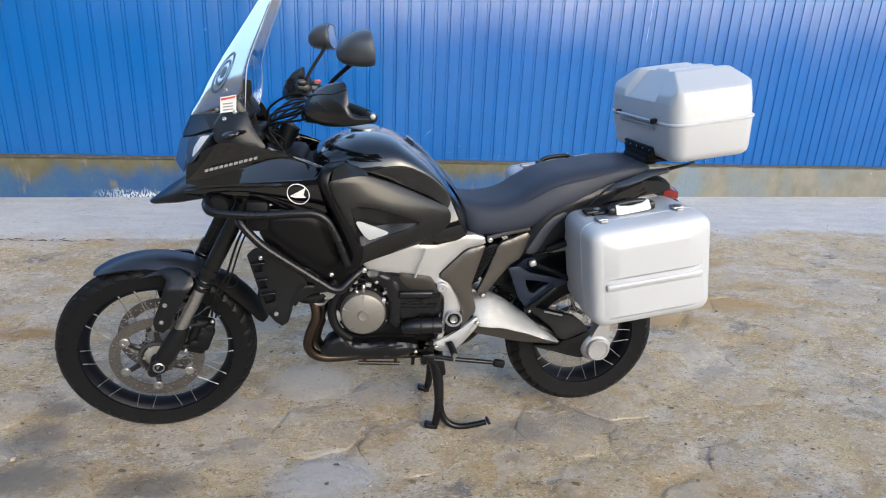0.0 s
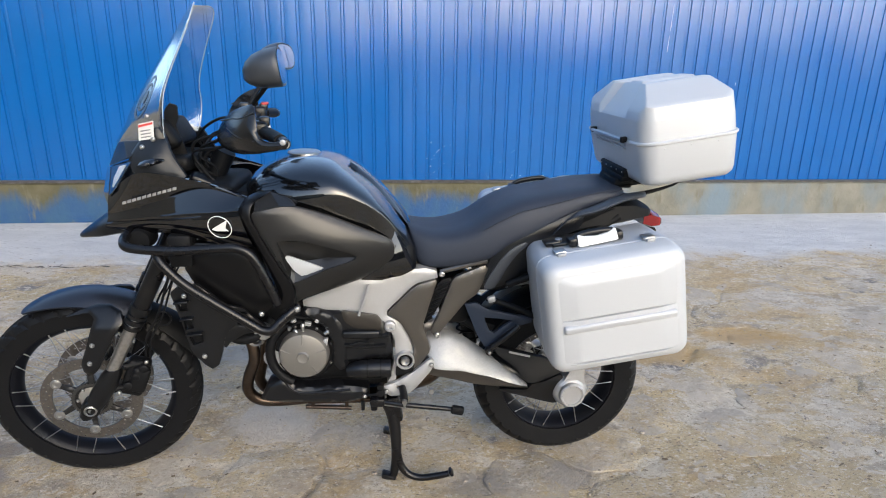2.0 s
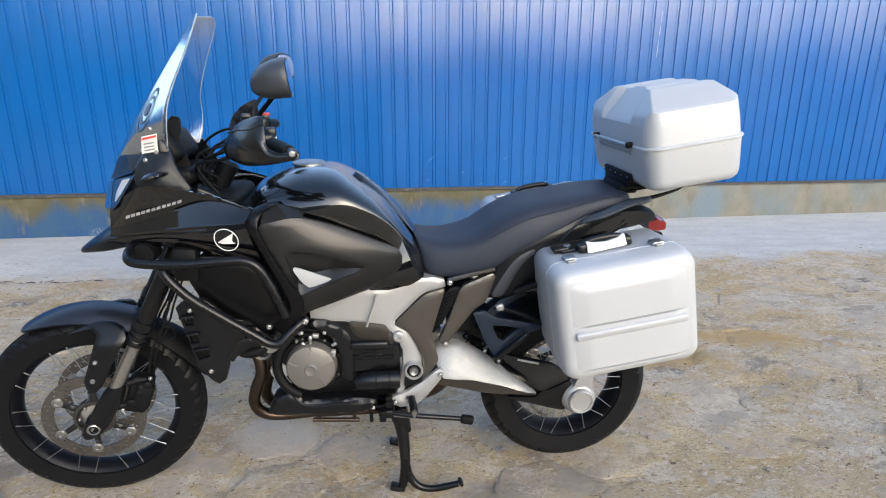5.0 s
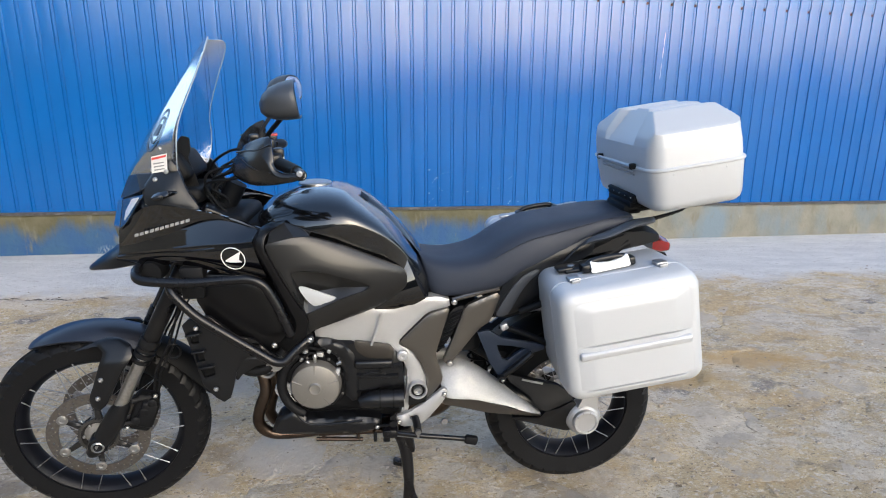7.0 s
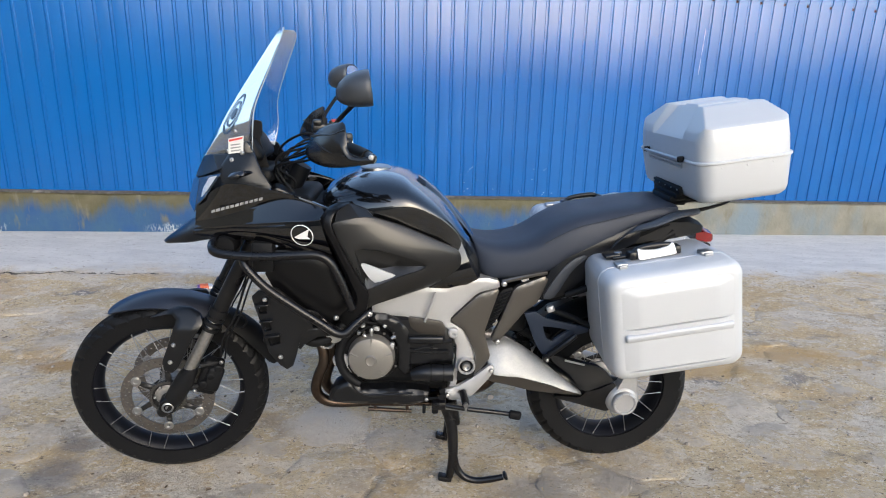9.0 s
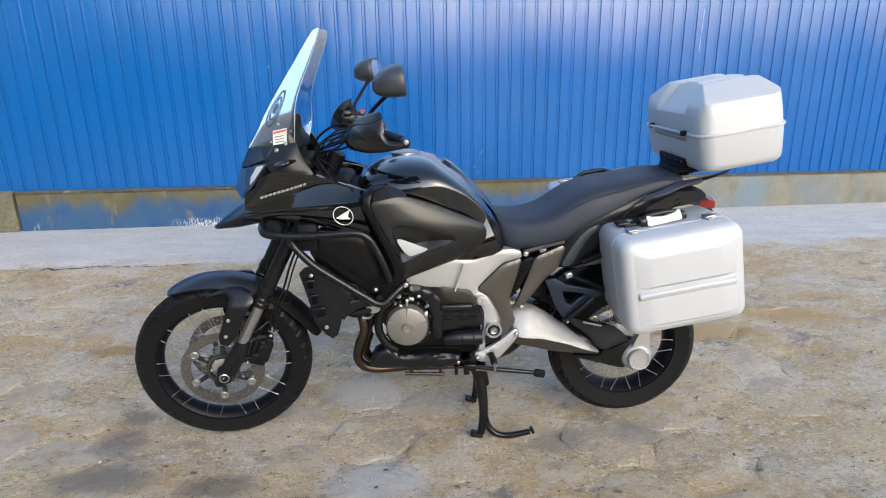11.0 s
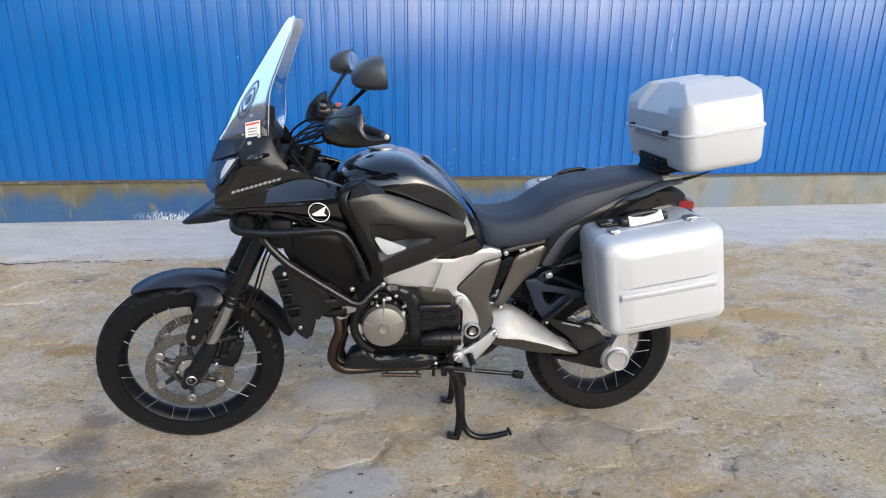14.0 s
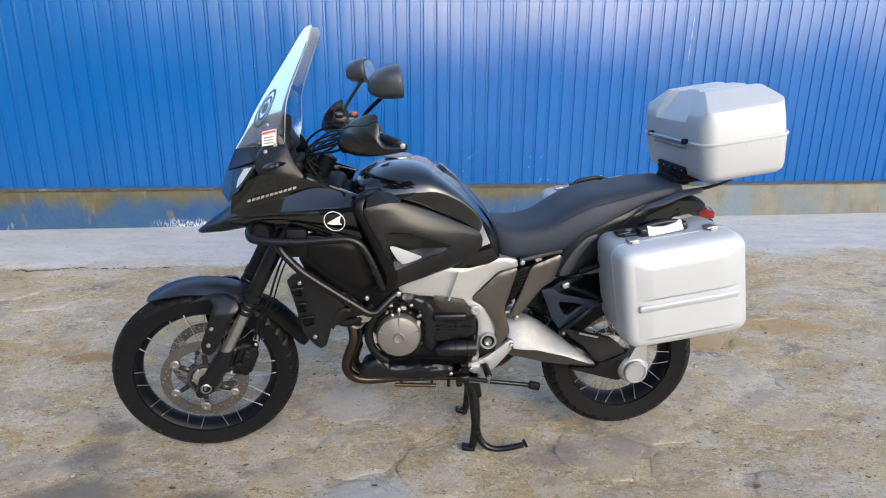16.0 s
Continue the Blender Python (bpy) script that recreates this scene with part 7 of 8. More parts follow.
shaft = loft([[(x, yc + w * math.cos(a), z + h * math.sin(a)) for a in [2 * math.pi * k / 20 for k in range(20)]] for x, yc, z, w, h in ((0.46, -0.085, 0.44, 0.035, 0.04), (0.56, -0.09, 0.41, 0.04, 0.044), (0.66, -0.095, 0.375, 0.04, 0.048), (0.74, -0.10, 0.355, 0.04, 0.055), (0.80, -0.10, 0.345, 0.045, 0.060), (0.835, -0.09, 0.345, 0.035, 0.05))])
part("shaft_housing", shaft, PLASTIC, bike, "black final drive housing")
top_face = smooth_depth([(0.526, -0.130, 0.512), (0.707, -0.140, 0.468), (0.761, -0.150, 0.416), (0.663, -0.170, 0.388), (0.606, -0.155, 0.440)])
top = panel([(0.526, 0.512), (0.567, 0.503), (0.640, 0.484), (0.707, 0.468), (0.740, 0.444), (0.764, 0.416), (0.663, 0.387), (0.640, 0.396), (0.606, 0.440), (0.544, 0.484)], top_face, 0.02, 0.003, 0.010, 0.014, (), 1, 0.1)
part("shaft_cover", top, MATTE, bike, "black angular shaft cover")
drive = panel([(0.663, 0.385), (0.710, 0.392), (0.764, 0.412), (0.785, 0.380), (0.785, 0.310), (0.752, 0.288), (0.700, 0.300), (0.644, 0.316), (0.557, 0.343), (0.560, 0.352), (0.648, 0.352)], smooth_depth([(0.663, -0.168, 0.386), (0.764, -0.152, 0.412), (0.785, -0.150, 0.34), (0.752, -0.135, 0.288), (0.644, -0.130, 0.316), (0.557, -0.135, 0.343)]), 0.03, 0.003, 0.012, 0.014, (), 1, 0.12)
part("drive_case", drive, PLASTIC, bike, "black final drive casing")
hub = lathe([(0.060, -0.09), (0.060, -0.150), (0.052, -0.165), (0.044, -0.170), (0.043, -0.184), (0.039, -0.188), (0.034, -0.187), (0.033, -0.183), (0.006, -0.182)], 40, (0.800, 0, 0.345))
hb = part("hub_carrier", hub, CAST, bike, "silver hub carrier with a round cap")
for k in range(10):
    a = 2 * math.pi * k / 10
    part("cap_rib", block(0.010, 0.004, 0.003, (0.800 + 0.038 * math.cos(a), -0.1865, 0.345 + 0.038 * math.sin(a)), 0.001, 1, Matrix.Rotation(-a, 4, "Y")), BRUSHED, hb)
part("carrier_arm", loft([[(x, y, z) for x, y in ((xc - w, -0.13), (xc - w, -0.165), (xc + w, -0.165), (xc + w, -0.13))] for xc, z, w in ((0.806, 0.37, 0.040), (0.812, 0.41, 0.030), (0.820, 0.45, 0.020), (0.824, 0.49, 0.016))]), CAST, bike)
part("rear_caliper", block(0.09, 0.04, 0.06, (0.90, 0.12, 0.44), 0.012, 3, Matrix.Rotation(radians(40), 4, "Y")), MATTE, bike)
part("right_swing_arm", tube([(0.24, 0.13, 0.49), (0.5, 0.13, 0.44), (0.80, 0.13, 0.352)], [0.04, 0.032, 0.03], 14), CAST, bike)
part("shock_absorber", joined(tube([(0.40, 0.0, 0.74), (0.47, 0.0, 0.46)], 0.022, 14, 0), *[lathe([(0.034, -0.004), (0.040, 0), (0.034, 0.004), (0.030, 0)], 18, (0.41 + k * 0.0072, 0, 0.70 - k * 0.030), "z", closed=True) for k in range(8)]), MATTE, bike, "black shock absorber")
part("inner_guard", joined(block(0.10, 0.22, 0.16, (0.40, 0, 0.66), 0.03, 3), block(0.14, 0.16, 0.05, (0.49, 0, 0.56), 0.02, 2, Matrix.Rotation(radians(18), 4, "Y")), tube([(0.36, -0.06, 0.62), (0.45, -0.07, 0.575), (0.52, -0.06, 0.52)], 0.018, 12)), MATTE, bike)
for side in (-1, 1):
    tri_b = panel([(0.424, 0.680), (0.462, 0.686), (0.503, 0.660), (0.570, 0.645), (0.646, 0.630), (0.646, 0.614), (0.580, 0.594), (0.535, 0.556), (0.515, 0.522), (0.498, 0.524), (0.470, 0.566), (0.442, 0.636)], -0.168, 0.012, 0.002, 0.004, 0.012, [[(0.490, 0.634), (0.535, 0.630), (0.585, 0.620), (0.560, 0.606), (0.525, 0.578), (0.508, 0.586), (0.496, 0.610)]], 1, 0.06)
    pil = part("pillion_bracket", tri_b if side < 0 else mirrored(tri_b), BRACKET, bike, "dark blue-black pillion footrest bracket")
    part("pillion_peg", joined(tube([(0.515, side * 0.18, 0.532), (0.560, side * 0.19, 0.575), (0.600, side * 0.19, 0.612)], [0.010, 0.009, 0.009], 10), lathe([(0.012, -0.010), (0.014, 0), (0.012, 0.010), (0.006, 0.011)], 12, (0.505, side * 0.185, 0.522))), PLASTIC, pil)
    part("bracket_bolt", bolt((0.507, side * 0.197, 0.522), 0.006, 0.005, (0, side, 0)), STEEL, pil)
    part("subframe_rail", tube([(0.34, side * 0.12, 0.70), (0.46, side * 0.135, 0.73), (0.56, side * 0.135, 0.74), (0.72, side * 0.13, 0.84), (0.92, side * 0.12, 0.96)], 0.013, 10), MATTE, bike, "black tubular subframe")
    part("carrier_stay", joined(tube([(0.50, side * 0.14, 0.690), (0.60, side * 0.16, 0.66), (0.72, side * 0.165, 0.60)], 0.010, 10), tube([(0.56, side * 0.16, 0.745), (0.70, side * 0.17, 0.80), (0.92, side * 0.165, 0.88)], 0.012, 10)), MATTE, bike)
    part("latch_block", block(0.026, 0.02, 0.022, (0.510, side * 0.172, 0.700), 0.006, 2, Matrix.Rotation(radians(-20), 4, "Y")), CAST, bike)
# line of pale print on the shaft guard
part("print_bar", block(0.075, 0.002, 0.007, (0.618, -0.146, 0.487), 0, 1, Matrix.Rotation(radians(14), 4, "Y")), SILVERINK, bike)
hug = []
for a in np.linspace(radians(-52), radians(15), 12):
    r = 0.345
    hug.append([(REAR.x + (r - 0.02 * abs(t) ** 2 - o) * math.sin(a), t * 0.085, REAR.z + (r - 0.02 * abs(t) ** 2 - o) * math.cos(a)) for o, ts in ((0, np.linspace(-1, 1, 9)), (0.005, np.linspace(1, -1, 9))) for t in ts])
part("rear_hugger", loft(hug), MATTE, bike, "black rear wheel hugger")

# ---- foot rest, shift lever, stands ----
for side in (-1, 1):
    br = panel([(0.156, 0.398), (0.204, 0.414), (0.262, 0.453), (0.314, 0.497), (0.330, 0.486), (0.316, 0.452), (0.262, 0.386), (0.232, 0.366), (0.178, 0.362)], -0.185, 0.016, 0.006, 0.015, 0.014, [[(0.215 + 0.012 * math.cos(a), 0.393 + 0.008 * math.sin(a)) for a in np.linspace(0, 2 * math.pi, 9)[:-1]]], 1, 0.15)
    pb = part("foot_bracket", br if side < 0 else mirrored(br), CAST, bike, "silver cast footrest bracket")
    for x, z in ((0.170, 0.385), (0.317, 0.478)):
        part("bracket_bolt", bolt((x, side * 0.191, z), 0.009, 0.008, (0, side, 0)), STEEL, pb)
    part("foot_peg", tube([(0.222, side * 0.19, 0.396), (0.226, side * 0.22, 0.390), (0.228, side * 0.255, 0.386)], [0.012, 0.013, 0.012], 12), RUBBER, pb, "black rubber footrest")
    part("peg_end", joined(tube([(0.2275, side * 0.250, 0.386), (0.229, side * 0.262, 0.384)], 0.009, 10, 0), tube([(0.2285, side * 0.256, 0.380), (0.2285, side * 0.256, 0.362)], 0.004, 8, 0)), STEEL, pb)
part("side_stand", joined(tube([(0.150, -0.20, 0.352), (0.24, -0.215, 0.345), (0.36, -0.21, 0.326), (0.40, -0.215, 0.322)], [0.008, 0.0085, 0.008, 0.008], 10), block(0.05, 0.05, 0.03, (0.14, -0.19, 0.352), 0.008, 2)), TUBE, bike, "black side stand folded back")
part("stand_foot", block(0.044, 0.022, 0.030, (0.404, -0.216, 0.322), 0.008, 2, Matrix.Rotation(radians(12), 4, "Y")), MATTE, bike)
part("stand_spring", joined(tube([(0.16, -0.19, 0.335), (0.24, -0.20, 0.331), (0.31, -0.20, 0.332)], 0.005, 8), lathe([(0.010, -0.004), (0.011, 0), (0.010, 0.004)], 12, (0.318, -0.195, 0.382))), STEEL, bike)
part("gear_linkage", joined(tube([(0.085, -0.17, 0.362), (0.125, -0.19, 0.372), (0.165, -0.195, 0.386)], 0.005, 8), lathe([(0.012, -0.205), (0.013, -0.19), (0.010, -0.18)], 14, (0.150, 0, 0.384)), lathe([(0.010, -0.20), (0.011, -0.18)], 14, (0.150, 0, 0.402)),
     block(0.022, 0.03, 0.05, (0.128, -0.185, 0.340), 0.004, 1), block(0.012, 0.012, 0.035, (0.090, -0.17, 0.320), 0.003, 1)), MATTE, bike)
stand = []
for side in (-1, 1):
    y = side * 0.135
    stand.append(tube([(0.165, side * 0.11, 0.300), (0.190, side * 0.115, 0.235), (0.200, y, 0.120), (0.192, y, 0.030), (0.186, y, 0.012)], [0.020, 0.022, 0.018, 0.015, 0.014], 12))
    stand.append(block(0.052, 0.034, 0.020, (0.172, y, 0.010), 0.006, 2, Matrix.Rotation(radians(18), 4, "Y")))
    stand.append(block(0.045, 0.05, 0.10, (0.195, side * 0.105, 0.27), 0.01, 2, Matrix.Rotation(radians(-10), 4, "Y")))
stand.append(tube([(0.198, -0.13, 0.15), (0.198, 0.13, 0.15)], 0.012, 10, 0))
stand.append(tube([(0.198, -0.138, 0.13), (0.212, -0.142, 0.065), (0.240, -0.148, 0.025), (0.285, -0.155, 0.012), (0.34, -0.162, 0.022), (0.385, -0.168, 0.036)], [0.016, 0.014, 0.013, 0.012, 0.012, 0.011], 12))
stand.append(block(0.012, 0.034, 0.020, (0.392, -0.168, 0.042), 0.004, 2, Matrix.Rotation(radians(-35), 4, "Y")))
part("centre_stand", joined(*stand), TUBE, bike, "black steel centre stand, lowered")


# ---- luggage ----
def pannier(side):
    """A silver hard side case: inner half, lid with a raised, ribbed face, handle, latches."""
    tilt = Matrix.Rotation(radians(-9.5), 4, "Y")
    place = Matrix.Translation((0.602, 0, 0.892) if side < 0 else (0.522, 0, 0.938)) @ tilt
    flip = Matrix() if side < 0 else Matrix.Diagonal((1, -1, 1, 1))
    L, H = 0.412, 0.344
    root = thing("side_case", place.translation + Vector((0.2, side * 0.3, -0.3)), "silver hard side case with ribbed lid beside the rear wheel", "side case", "luggage cases")

    def ring(y, inset, r, lift=0.0):
        x0, x1, z0, z1 = inset, L - inset, -H + inset, -inset
        pts = []
        for cx, cz, a0 in ((x1 - r, z1 - r, 0), (x0 + r, z1 - r, 90), (x0 + r, z0 + r, 180), (x1 - r, z0 + r, 270)):
            for k in range(7):
                a = radians(a0 + 15 * k)
                pts.append((cx + r * math.cos(a), y, cz + r * math.sin(a)))
        return pts

    def put(name, bm, mat, parent=root, label="", angle=38):
        ob = part(name, move(bm, flip @ place), mat, None, label, angle)
        ob.parent = parent
        ob.matrix_parent_inverse = Matrix.Translation(-Vector(root.location)) if parent is root else Matrix()
        return ob

    put("inner_shell", loft([ring(-0.130, 0.030, 0.03), ring(-0.135, 0.014, 0.036), ring(-0.155, 0.006, 0.04), ring(-0.30, 0.001, 0.042), ring(-0.332, 0.0, 0.042), ring(-0.336, 0.003, 0.040)]), SILVER, root, "silver inner half")
    put("seal", loft([ring(-0.330, 0.004, 0.040), ring(-0.345, 0.004, 0.040)]), MATTE, root)
    lid = put("lid", loft([ring(-0.338, 0.003, 0.040), ring(-0.342, 0.0, 0.042), ring(-0.395, 0.002, 0.042), ring(-0.412, 0.006, 0.040), ring(-0.424, 0.014, 0.036), ring(-0.430, 0.026, 0.030), ring(-0.432, 0.036, 0.024)]), SILVER, root, "silver lid")

    # two raised fields of the lid: each edge has its own slope; the upper one ends in a sharp step, the lower one begins with a long bevel
    def field(x0, x1, z0, z1, side, over, under, cut0, cut1, deep):
        def loop(y, k):
            g, o, u = side * k, over * k, under * k
            c0, c1 = cut0 * (1 - 0.4 * k), cut1 * (1 - 0.4 * k)
            return [(x0 + g + c1, y, z1 - o), (x1 - g - c1, y, z1 - o), (x1 - g, y, z1 - o - c1), (x1 - g, y, z0 + u + c0), (x1 - g - c0, y, z0 + u), (x0 + g + c0, y, z0 + u), (x0 + g, y, z0 + u + c0), (x0 + g, y, z1 - o - c1)]
        put("lid_field", loft([loop(-0.428, 0.0), loop(-0.4315, 0.02), loop(-0.4325, 0.10), loop(-0.4315 - deep * 0.93, 0.90), loop(-0.4315 - deep, 1.0), loop(-0.4318 - deep, 1.25), loop(-0.4318 - deep, 1.6)]), SILVER, lid, "", 24)
    field(0.037, L - 0.037, -0.162, -0.035, 0.052, 0.028, 0.0012, 0.001, 0.014, 0.010)
    field(0.037, L - 0.037, -0.299, -0.1672, 0.046, 0.0012, 0.0012, 0.002, 0.001, 0.009)
    field(0.052, L - 0.052, -0.3100, -0.3045, 0.030, 0.0010, 0.0010, 0.001, 0.001, 0.008)
    put("lid_rib", block(L - 0.088, 0.018, 0.024, (L / 2, -0.4375, -0.193), 0.0065, 3, Matrix.Rotation(radians(15), 4, "X")), SILVER, lid)
    for x in (0.075, L - 0.078):
        latch = put("latch", block(0.034, 0.040, 0.012, (x, -0.330, 0.005), 0.004, 2), STEEL, root, "chrome latch")
        put("latch_tongue", block(0.024, 0.016, 0.010, (x, -0.352, 0.003), 0.003, 2), BRUSHED, latch)
    base = put("handle_base", joined(block(0.190, 0.075, 0.010, (0.165, -0.235, 0.004), 0.004, 2), block(0.05, 0.05, 0.012, (0.075, -0.24, 0.008), 0.004, 2)), PLASTIC, root, "black handle plate")
    put("handle", tube([(0.128, -0.285, 0.018), (0.150, -0.285, 0.030), (0.195, -0.285, 0.033), (0.240, -0.285, 0.030), (0.262, -0.285, 0.018)], 0.009, 12, 4), PLASTIC, root, "black carry handle")
    grip = panel([(0.140, 0.034), (0.160, 0.027), (0.196, 0.023), (0.232, 0.028), (0.254, 0.038), (0.256, 0.006), (0.138, 0.002)], lambda x, z: -0.300 - 0.5 * (0.03 - z), 0.010, 0.003, 0.005, 0.008, (), 1, 0.08)
    put("handle_insert", grip, WHITE, root, "pale grip insert")
    for x in (0.126, 0.262):
        put("handle_end", block(0.026, 0.044, 0.026, (x, -0.283, 0.014), 0.007, 2), PLASTIC, root)
    put("lock", lathe([(0.011, -0.001), (0.012, 0.010), (0.008, 0.012), (0.003, 0.011)], 16, (0.095, -0.245, 0.006), "z"), STEEL, base)
    return root


pannier(-1)
pannier(1)


def top_case():
    place = Matrix.Translation((0.938, 0, 1.074)) @ Matrix.Rotation(radians(-9.0), 4, "Y")
    root = thing("top_case", (1.05, 0, 1.10), "silver painted hard top case on the luggage rack", "top case", "luggage cases")
    L, W = 0.290, 0.262

    def put(name, bm, mat, parent=root, label="", angle=38):
        ob = part(name, move(bm, place), mat, None, label, angle)
        ob.parent = parent
        ob.matrix_parent_inverse = Matrix.Translation(-Vector(root.location)) if parent is root else Matrix()
        return ob

    def ring(z, x0, x1, w, r):
        pts = []
        for cx, cy, a0 in ((x1 - r, w - r, 0), (x0 + r, w - r, 90), (x0 + r, -w + r, 180), (x1 - r, -w + r, 270)):
            for k in range(7):
                a = radians(a0 + 15 * k)
                pts.append((cx + r * math.cos(a), cy + r * math.sin(a), z))
        return pts

    U = 0.010
    put("lower_shell", loft([ring(0.000, 0.030, L - 0.03, W - 0.04, 0.03), ring(0.004, 0.016, L - 0.014, W - 0.022, 0.04), ring(0.014, 0.006, L - 0.006, W - 0.010, 0.045), ring(0.030, 0.002, L - 0.002, W - 0.004, 0.048), ring(0.118 + U, -0.006, L + 0.004, W + 0.002, 0.050)]), SILVER, root, "silver lower shell")
    put("seam_lip", loft([ring(0.116 + U, -0.008, L + 0.006, W + 0.004, 0.052), ring(0.119 + U, -0.011, L + 0.009, W + 0.007, 0.055), ring(0.124 + U, -0.011, L + 0.009, W + 0.007, 0.055), ring(0.127 + U, -0.008, L + 0.006, W + 0.004, 0.052)]), SILVER, root)

    # lid: walls, and a top of sloping planes with a valley between two wings at the front and raised bands
    def height(x, y):
        w = abs(y)
        band = 0.006 * max(0, min(1, (w - 0.098) / 0.008)) * max(0, min(1, (0.182 - w) / 0.008)) + 0.006 * max(0, min(1, (0.052 - w) / 0.008))
        top = 0.276 + band - 0.10 * max(0, x - 0.17) ** 1.6
        side = 0.222 + (W - w) * 0.52
        back = 0.226 + (L - x) * 1.5
        k = max(0, min(1, (w - 0.112 - (x - 0.0) * -0.25) / 0.022))
        wing, valley = 0.208 + x * 1.30, 0.184 + x * 1.10
        return min(top, side, back, wing * k + valley * (1 - k)) + U

    rings = [ring(0.125 + U, -0.005, L + 0.002, W - 0.0008, 0.050), ring(0.176 + U, -0.003, L + 0.000, W - 0.0014, 0.048), ring(0.188 + U, -0.002, L - 0.001, W - 0.002, 0.048)]
    lidm = loft(rings, False)
    nx, ny = 64, 110
    grid = {}
    for i in range(nx + 1):
        for j in range(ny + 1):
            x, y = -0.002 + (L + 0.001) * i / nx, (W - 0.002) * (2 * j / ny - 1)
            # pull the corners in to the rounded plan
            cx, cy = min(max(x, 0.046), L - 0.049), math.copysign(min(abs(y), W - 0.050), y)
            d = Vector((x - cx, y - cy))
            if d.x and d.y:
                d = d * (max(abs(d.x), abs(d.y)) / d.length)
            q = Vector((cx, cy)) + d
            edge = min(i, nx - i, j, ny - j)
            z = height(q.x, q.y) - (0.010, 0.003, 0.0007)[edge] if edge < 3 else height(q.x, q.y)
            if edge == 0:
                z = 0.186 + U
            grid[i, j] = lidm.verts.new((q.x, q.y, z))
    for i in range(nx):
        for j in range(ny):
            lidm.faces.new((grid[i, j], grid[i + 1, j], grid[i + 1, j + 1], grid[i, j + 1]))
    lid = put("lid", lidm, SILVER, root, "silver lid with raised bands and a valley at the front", 34)
    put("carry_rod", tube([(-0.022, -0.142, 0.138), (-0.024, 0.142, 0.138)], 0.005, 10, 0), STEEL, root, "steel rod across the front")
    for y in (-0.146, 0.146):
        put("rod_holder", block(0.020, 0.018, 0.018, (-0.017, y, 0.138), 0.004, 2), MATTE, root)
    put("front_groove", joined(block(0.006, 0.275, 0.004, (-0.012, 0, 0.118), 0.001, 1), block(0.006, 0.275, 0.004, (-0.011, 0, 0.108), 0.001, 1)), CAST, root)
    put("lock_plate", joined(block(0.018, 0.225, 0.028, (-0.002, 0.0, 0.024), 0.005, 2), block(0.05, 0.20, 0.022, (0.010, 0, 0.004), 0.006, 2)), MATTE, root, "black lock plate")
    for y in (-0.10, -0.05, 0.0, 0.05, 0.10):
        put("plate_stud", bolt((-0.0112, y, 0.028), 0.0025, 0.002, (-1, 0, 0)), STEEL, root)
    for x in (0.06, 0.14, 0.22):
        put("shell_rivet", bolt((x, -W - 0.0012, 0.115), 0.0025, 0.0015), SILVER, root)
    put("base_plate", block(0.22, 0.20, 0.012, (0.14, 0, -0.006), 0.004, 2), MATTE, root)
    return root


top_case()


# ---- ground details ----
PAVER_SIDE, PAVER_TURN = 0.207, radians(5.2)
PAVER_FIRST = Vector((-0.255, -0.088))


def paver_mesh(seed):
    """A six-sided concrete paver, worn round at the corners and edges, its rim sunk in the earth."""
    rnd = random.Random(seed)
    ph = [rnd.uniform(0, 6.28) for _ in range(3)]
    rings = []
    for f, z in ((1.0, -0.050), (1.0, -0.012), (0.97, -0.0065), (0.92, -0.0038), (0.82, -0.0015), (0.60, 0.0012), (0.32, 0.0024), (0.04, 0.003)):
        ring = []
        for k in range(36):
            t = 2 * math.pi * k / 36 + PAVER_TURN
            a = ((t - PAVER_TURN) % (math.pi / 3)) - math.pi / 6
            flat = PAVER_SIDE * math.cos(math.pi / 6) / math.cos(a)
            r = min(flat, PAVER_SIDE * 0.955) - 0.012
            r *= 1 + 0.030 * math.sin(3 * t + ph[0]) + 0.024 * math.sin(5 * t + ph[1]) + 0.016 * math.sin(11 * t + ph[2]) + 0.05 * noise.noise(Vector((3 * math.cos(t), 3 * math.sin(t), seed)))
            x, y = r * f * math.cos(t), r * f * math.sin(t)
            ring.append((x, y, z + (0.008 * noise.noise(Vector((x * 8 + seed, y * 8, 1))) + 0.004 * noise.noise(Vector((x * 30, y * 30, seed))) if z > -0.01 else 0)))
        rings.append(ring)
    return loft(rings)


BARE = {(0, 0), (0, 1), (1, 0), (0, -1), (3, -1), (6, 0), (-3, -1), (2, 0)}  # stones swept bare
paver_kinds = [finish(paver_mesh(k * 7 + 1), PAVER) for k in range(9)]
rnd = random.Random(11)
for i in range(-9, 15):
    for j in range(-5, 9):
        p = Vector((1.5 * i, math.sqrt(3) * (j + 0.5 * (i % 2)))) * PAVER_SIDE
        p.rotate(Matrix.Rotation(PAVER_TURN, 2))
        x, y = p + PAVER_FIRST
        sunk, lean = rnd.uniform(-0.001, 0.010), (rnd.uniform(-0.016, 0.016), rnd.uniform(-0.016, 0.016))
        if not (-2.9 < x < 4.0 and -1.1 < y < 2.05 + 0.06 * x):
            continue
        if (i, j) in BARE:
            sunk = 0.0005
        s = part("paving_stone", paver_kinds[rnd.randrange(9)], PAVER, ground)
        s.location = (x, y, ground_height(x, y) + 0.001 - sunk)
        s.rotation_euler = (*lean, rnd.uniform(-0.05, 0.05))


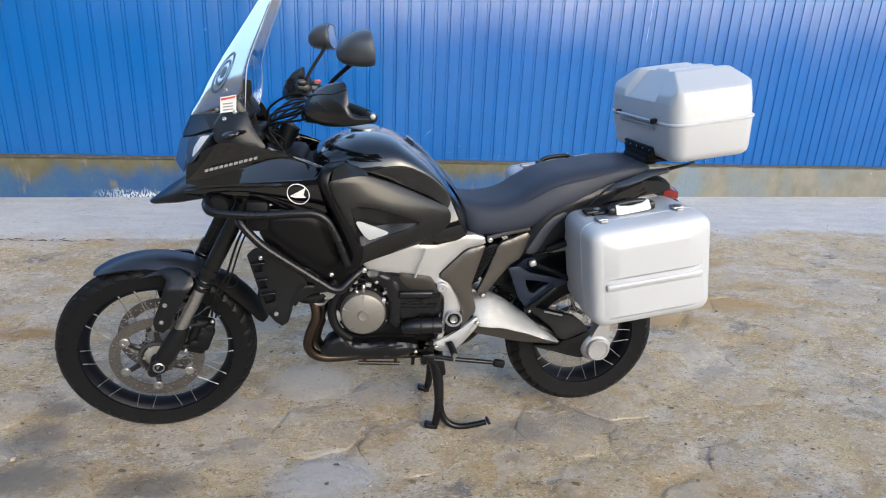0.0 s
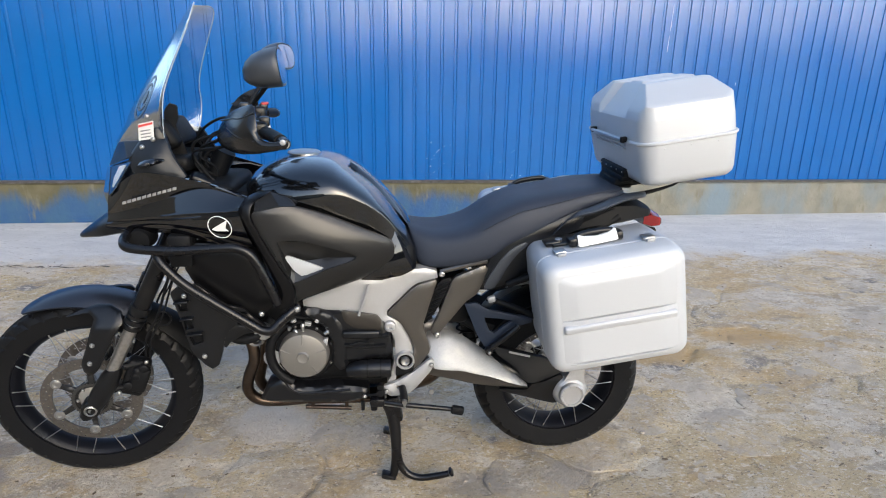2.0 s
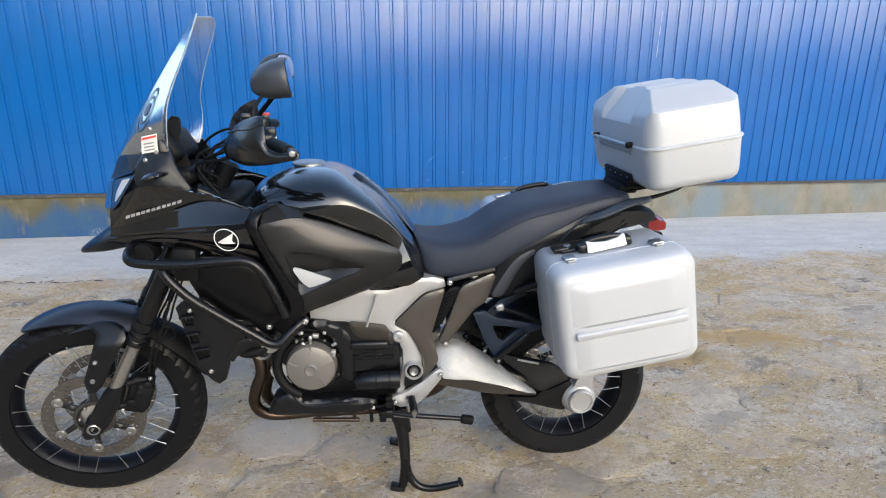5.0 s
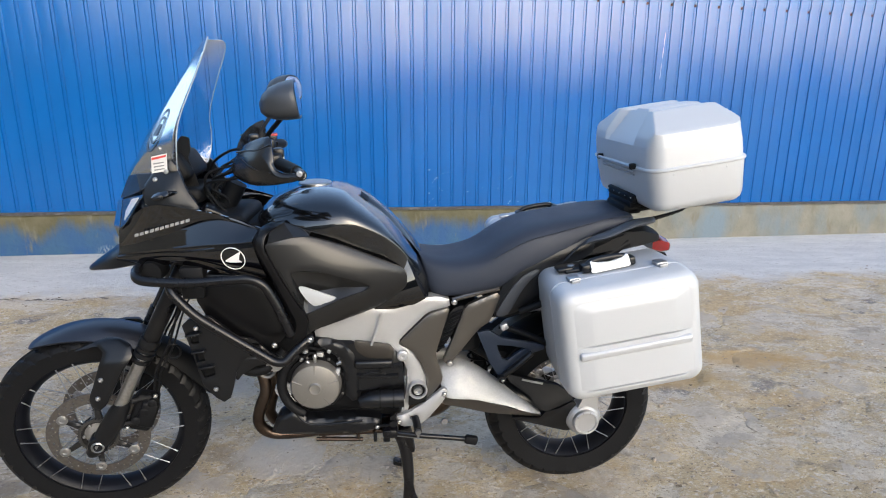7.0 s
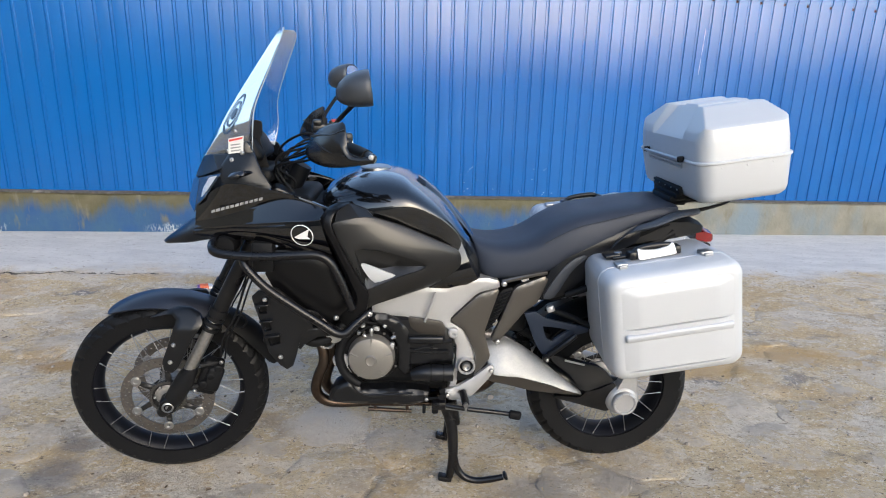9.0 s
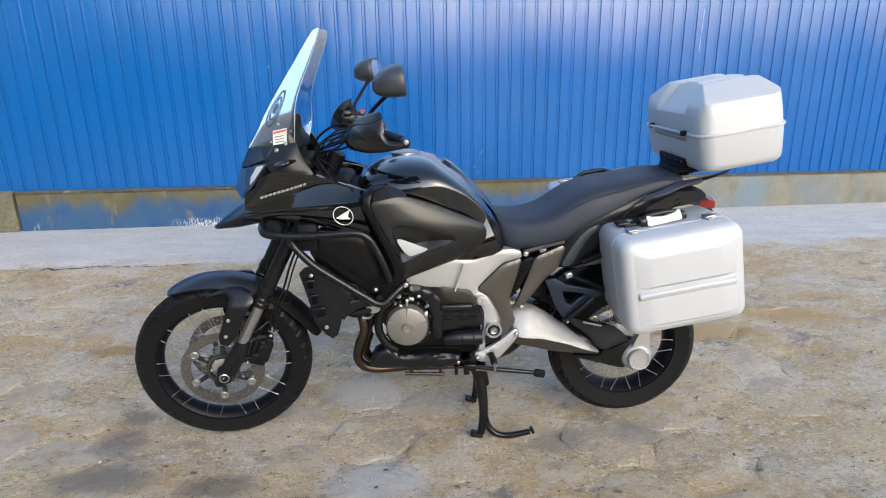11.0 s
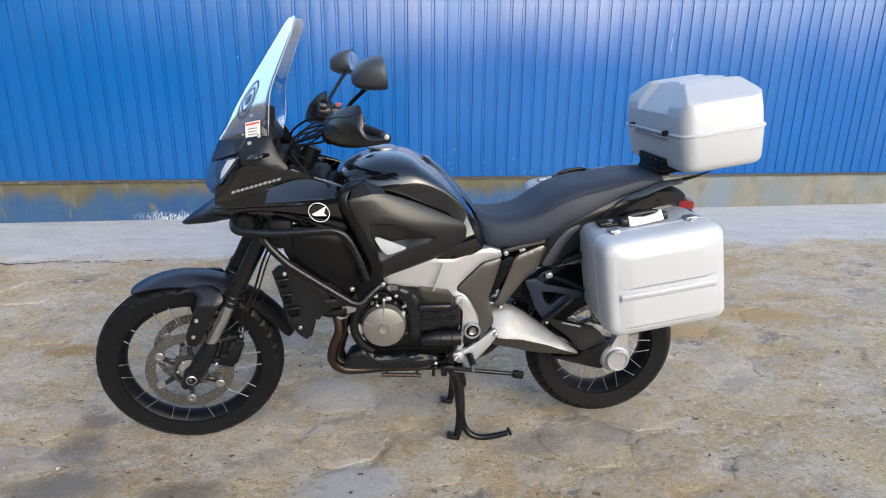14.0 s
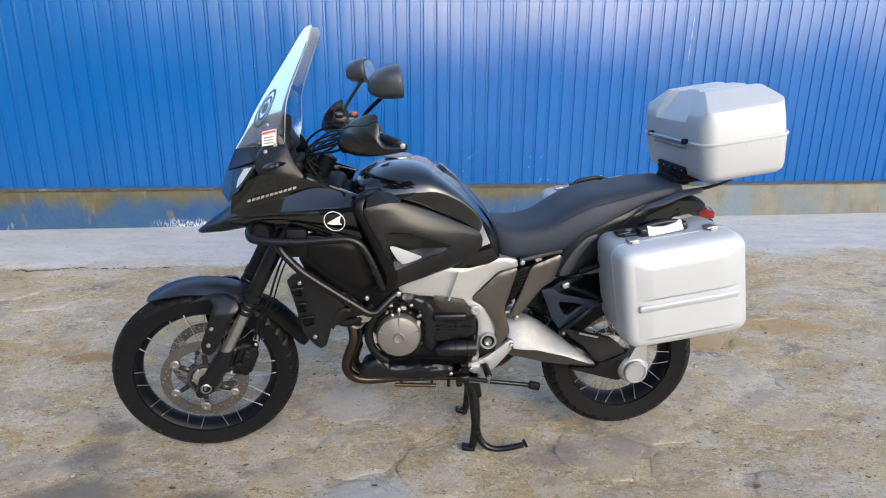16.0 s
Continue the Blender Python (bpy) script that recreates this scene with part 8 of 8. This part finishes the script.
def scatter(name, count, maker, mat, label, seed):
    """Small loose bits on the ground, joined."""
    r = random.Random(seed)
    verts, faces = [], []
    for _ in range(count):
        x, y = r.uniform(-3.2, 4.4), r.uniform(-1.1, 3.2) if r.random() < 0.75 else r.uniform(-0.8, 1.2)
        z = ground_height(x, y) + 0.001
        vs, fs = maker(r)
        a = r.uniform(0, 6.28)
        base = len(verts)
        for vx, vy, vz in vs:
            verts.append((x + vx * math.cos(a) - vy * math.sin(a), y + vx * math.sin(a) + vy * math.cos(a), z + vz))
        faces += [tuple(base + i for i in f) for f in fs]
    me = bpy.data.meshes.new(name)
    me.from_pydata(verts, [], faces)
    me.materials.append(mat)
    return tagged(new(name, me), label, "debris", kind="stuff")


def pebble(r):
    s = r.uniform(0.002, 0.006) * (2.0 if r.random() < 0.08 else 1)
    h = s * r.uniform(0.5, 0.9)
    vs = [(s * math.cos(a) * r.uniform(0.7, 1.2), s * math.sin(a) * r.uniform(0.7, 1.2), 0.0) for a in [1.047 * k for k in range(6)]]
    vs += [(0.6 * x, 0.6 * y, h) for x, y, _ in vs]
    return vs, [(k, (k + 1) % 6, 6 + (k + 1) % 6, 6 + k) for k in range(6)] + [tuple(range(6, 12))]


def straw(r):
    l, w, h = r.uniform(0.008, 0.03), r.uniform(0.0008, 0.002), 0.002
    b = r.uniform(-0.006, 0.006)
    vs = [(-l, -w, 0), (-l, w, 0.001), (0, w + b, h), (0, -w + b, h), (l, w, 0.001), (l, -w, 0)]
    return vs, [(0, 1, 2, 3), (3, 2, 4, 5)]


def flake(r):
    s = r.uniform(0.006, 0.016)
    vs = [(s * math.cos(a) * q, 0.6 * s * math.sin(a) * q, 0.001 + 0.004 * r.random()) for a, q in [(1.047 * k, r.uniform(0.6, 1.2)) for k in range(6)]]
    return vs, [(0, 1, 2), (0, 2, 3), (0, 3, 5), (3, 4, 5)]


PEBBLE = material("small_stones", (0.26, 0.22, 0.18), 0.9, 0, 0, 0.4, 90)
STRAW = material("dry_straw", (0.40, 0.31, 0.17), 0.85, 0, 0, 0.3, 60)
LEAF = material("dead_leaves", (0.12, 0.085, 0.05), 0.85, 0, 0, 0.3, 60)
scatter("loose_pebbles", 2200, pebble, PEBBLE, "small grey and tan stones scattered on the ground", 3)
scatter("dry_straw", 1200, straw, STRAW, "bits of dry straw on the ground", 5)
scatter("dead_leaves", 260, flake, LEAF, "dark leaf scraps on the ground", 7)


def crushed_can(at):
    """A trodden drinks can lying on its side, dented and bent."""
    can = tagged(new("crushed_can"), "crushed orange and white drinks can on sandy ground", "can")
    can.location = at

    def ring(t):
        out = []
        for k in range(18):
            a = 2 * math.pi * k / 18
            r = 0.030 + 0.0075 * noise.noise(Vector((3.1 * t, 2.2 * math.cos(a), 2.2 * math.sin(a) + 4)))
            out.append((0.056 * (2 * t - 1), 1.1 * r * math.cos(a) + 0.012 * math.sin(3 * t), 0.80 * r * math.sin(a) + 0.024 + 0.006 * math.sin(5 * t)))
        return out

    paint = ((0.0, 0.16, material("violet_can_print", (0.16, 0.08, 0.24), 0.35, 0.3), "end_band", "violet printed end"),
             (0.16, 0.72, material("orange_can_print", (0.62, 0.13, 0.05), 0.35, 0.3), "can_body", "orange-red printed body"),
             (0.72, 1.0, material("pale_can_print", (0.62, 0.58, 0.56), 0.35, 0.3), "end_band", "pale printed end"))
    for lo, hi, mat, nm, label in paint:
        rings = [ring(t) for t in np.linspace(lo, hi, 5)]
        part(nm, loft(rings), mat, can, label, 50)
    patch = [[(x, y * 1.03 - 0.0005, 0.024 + (z - 0.024) * 1.03) for x, y, z in ring(t)[9:15]] for t in np.linspace(0.42, 0.66, 4)]
    patch = [p + [(x, y + 0.002, z - 0.001) for x, y, z in p[::-1]] for p in patch]
    part("label_patch", loft(patch), paint[2][2], can, "white patch of the print", 50)
    can.rotation_euler = (0, 0, 0.45)
    can.scale = (0.85, 0.85, 0.9)


crushed_can((-1.335, 1.79, ground_height(-1.335, 1.79) - 0.002))
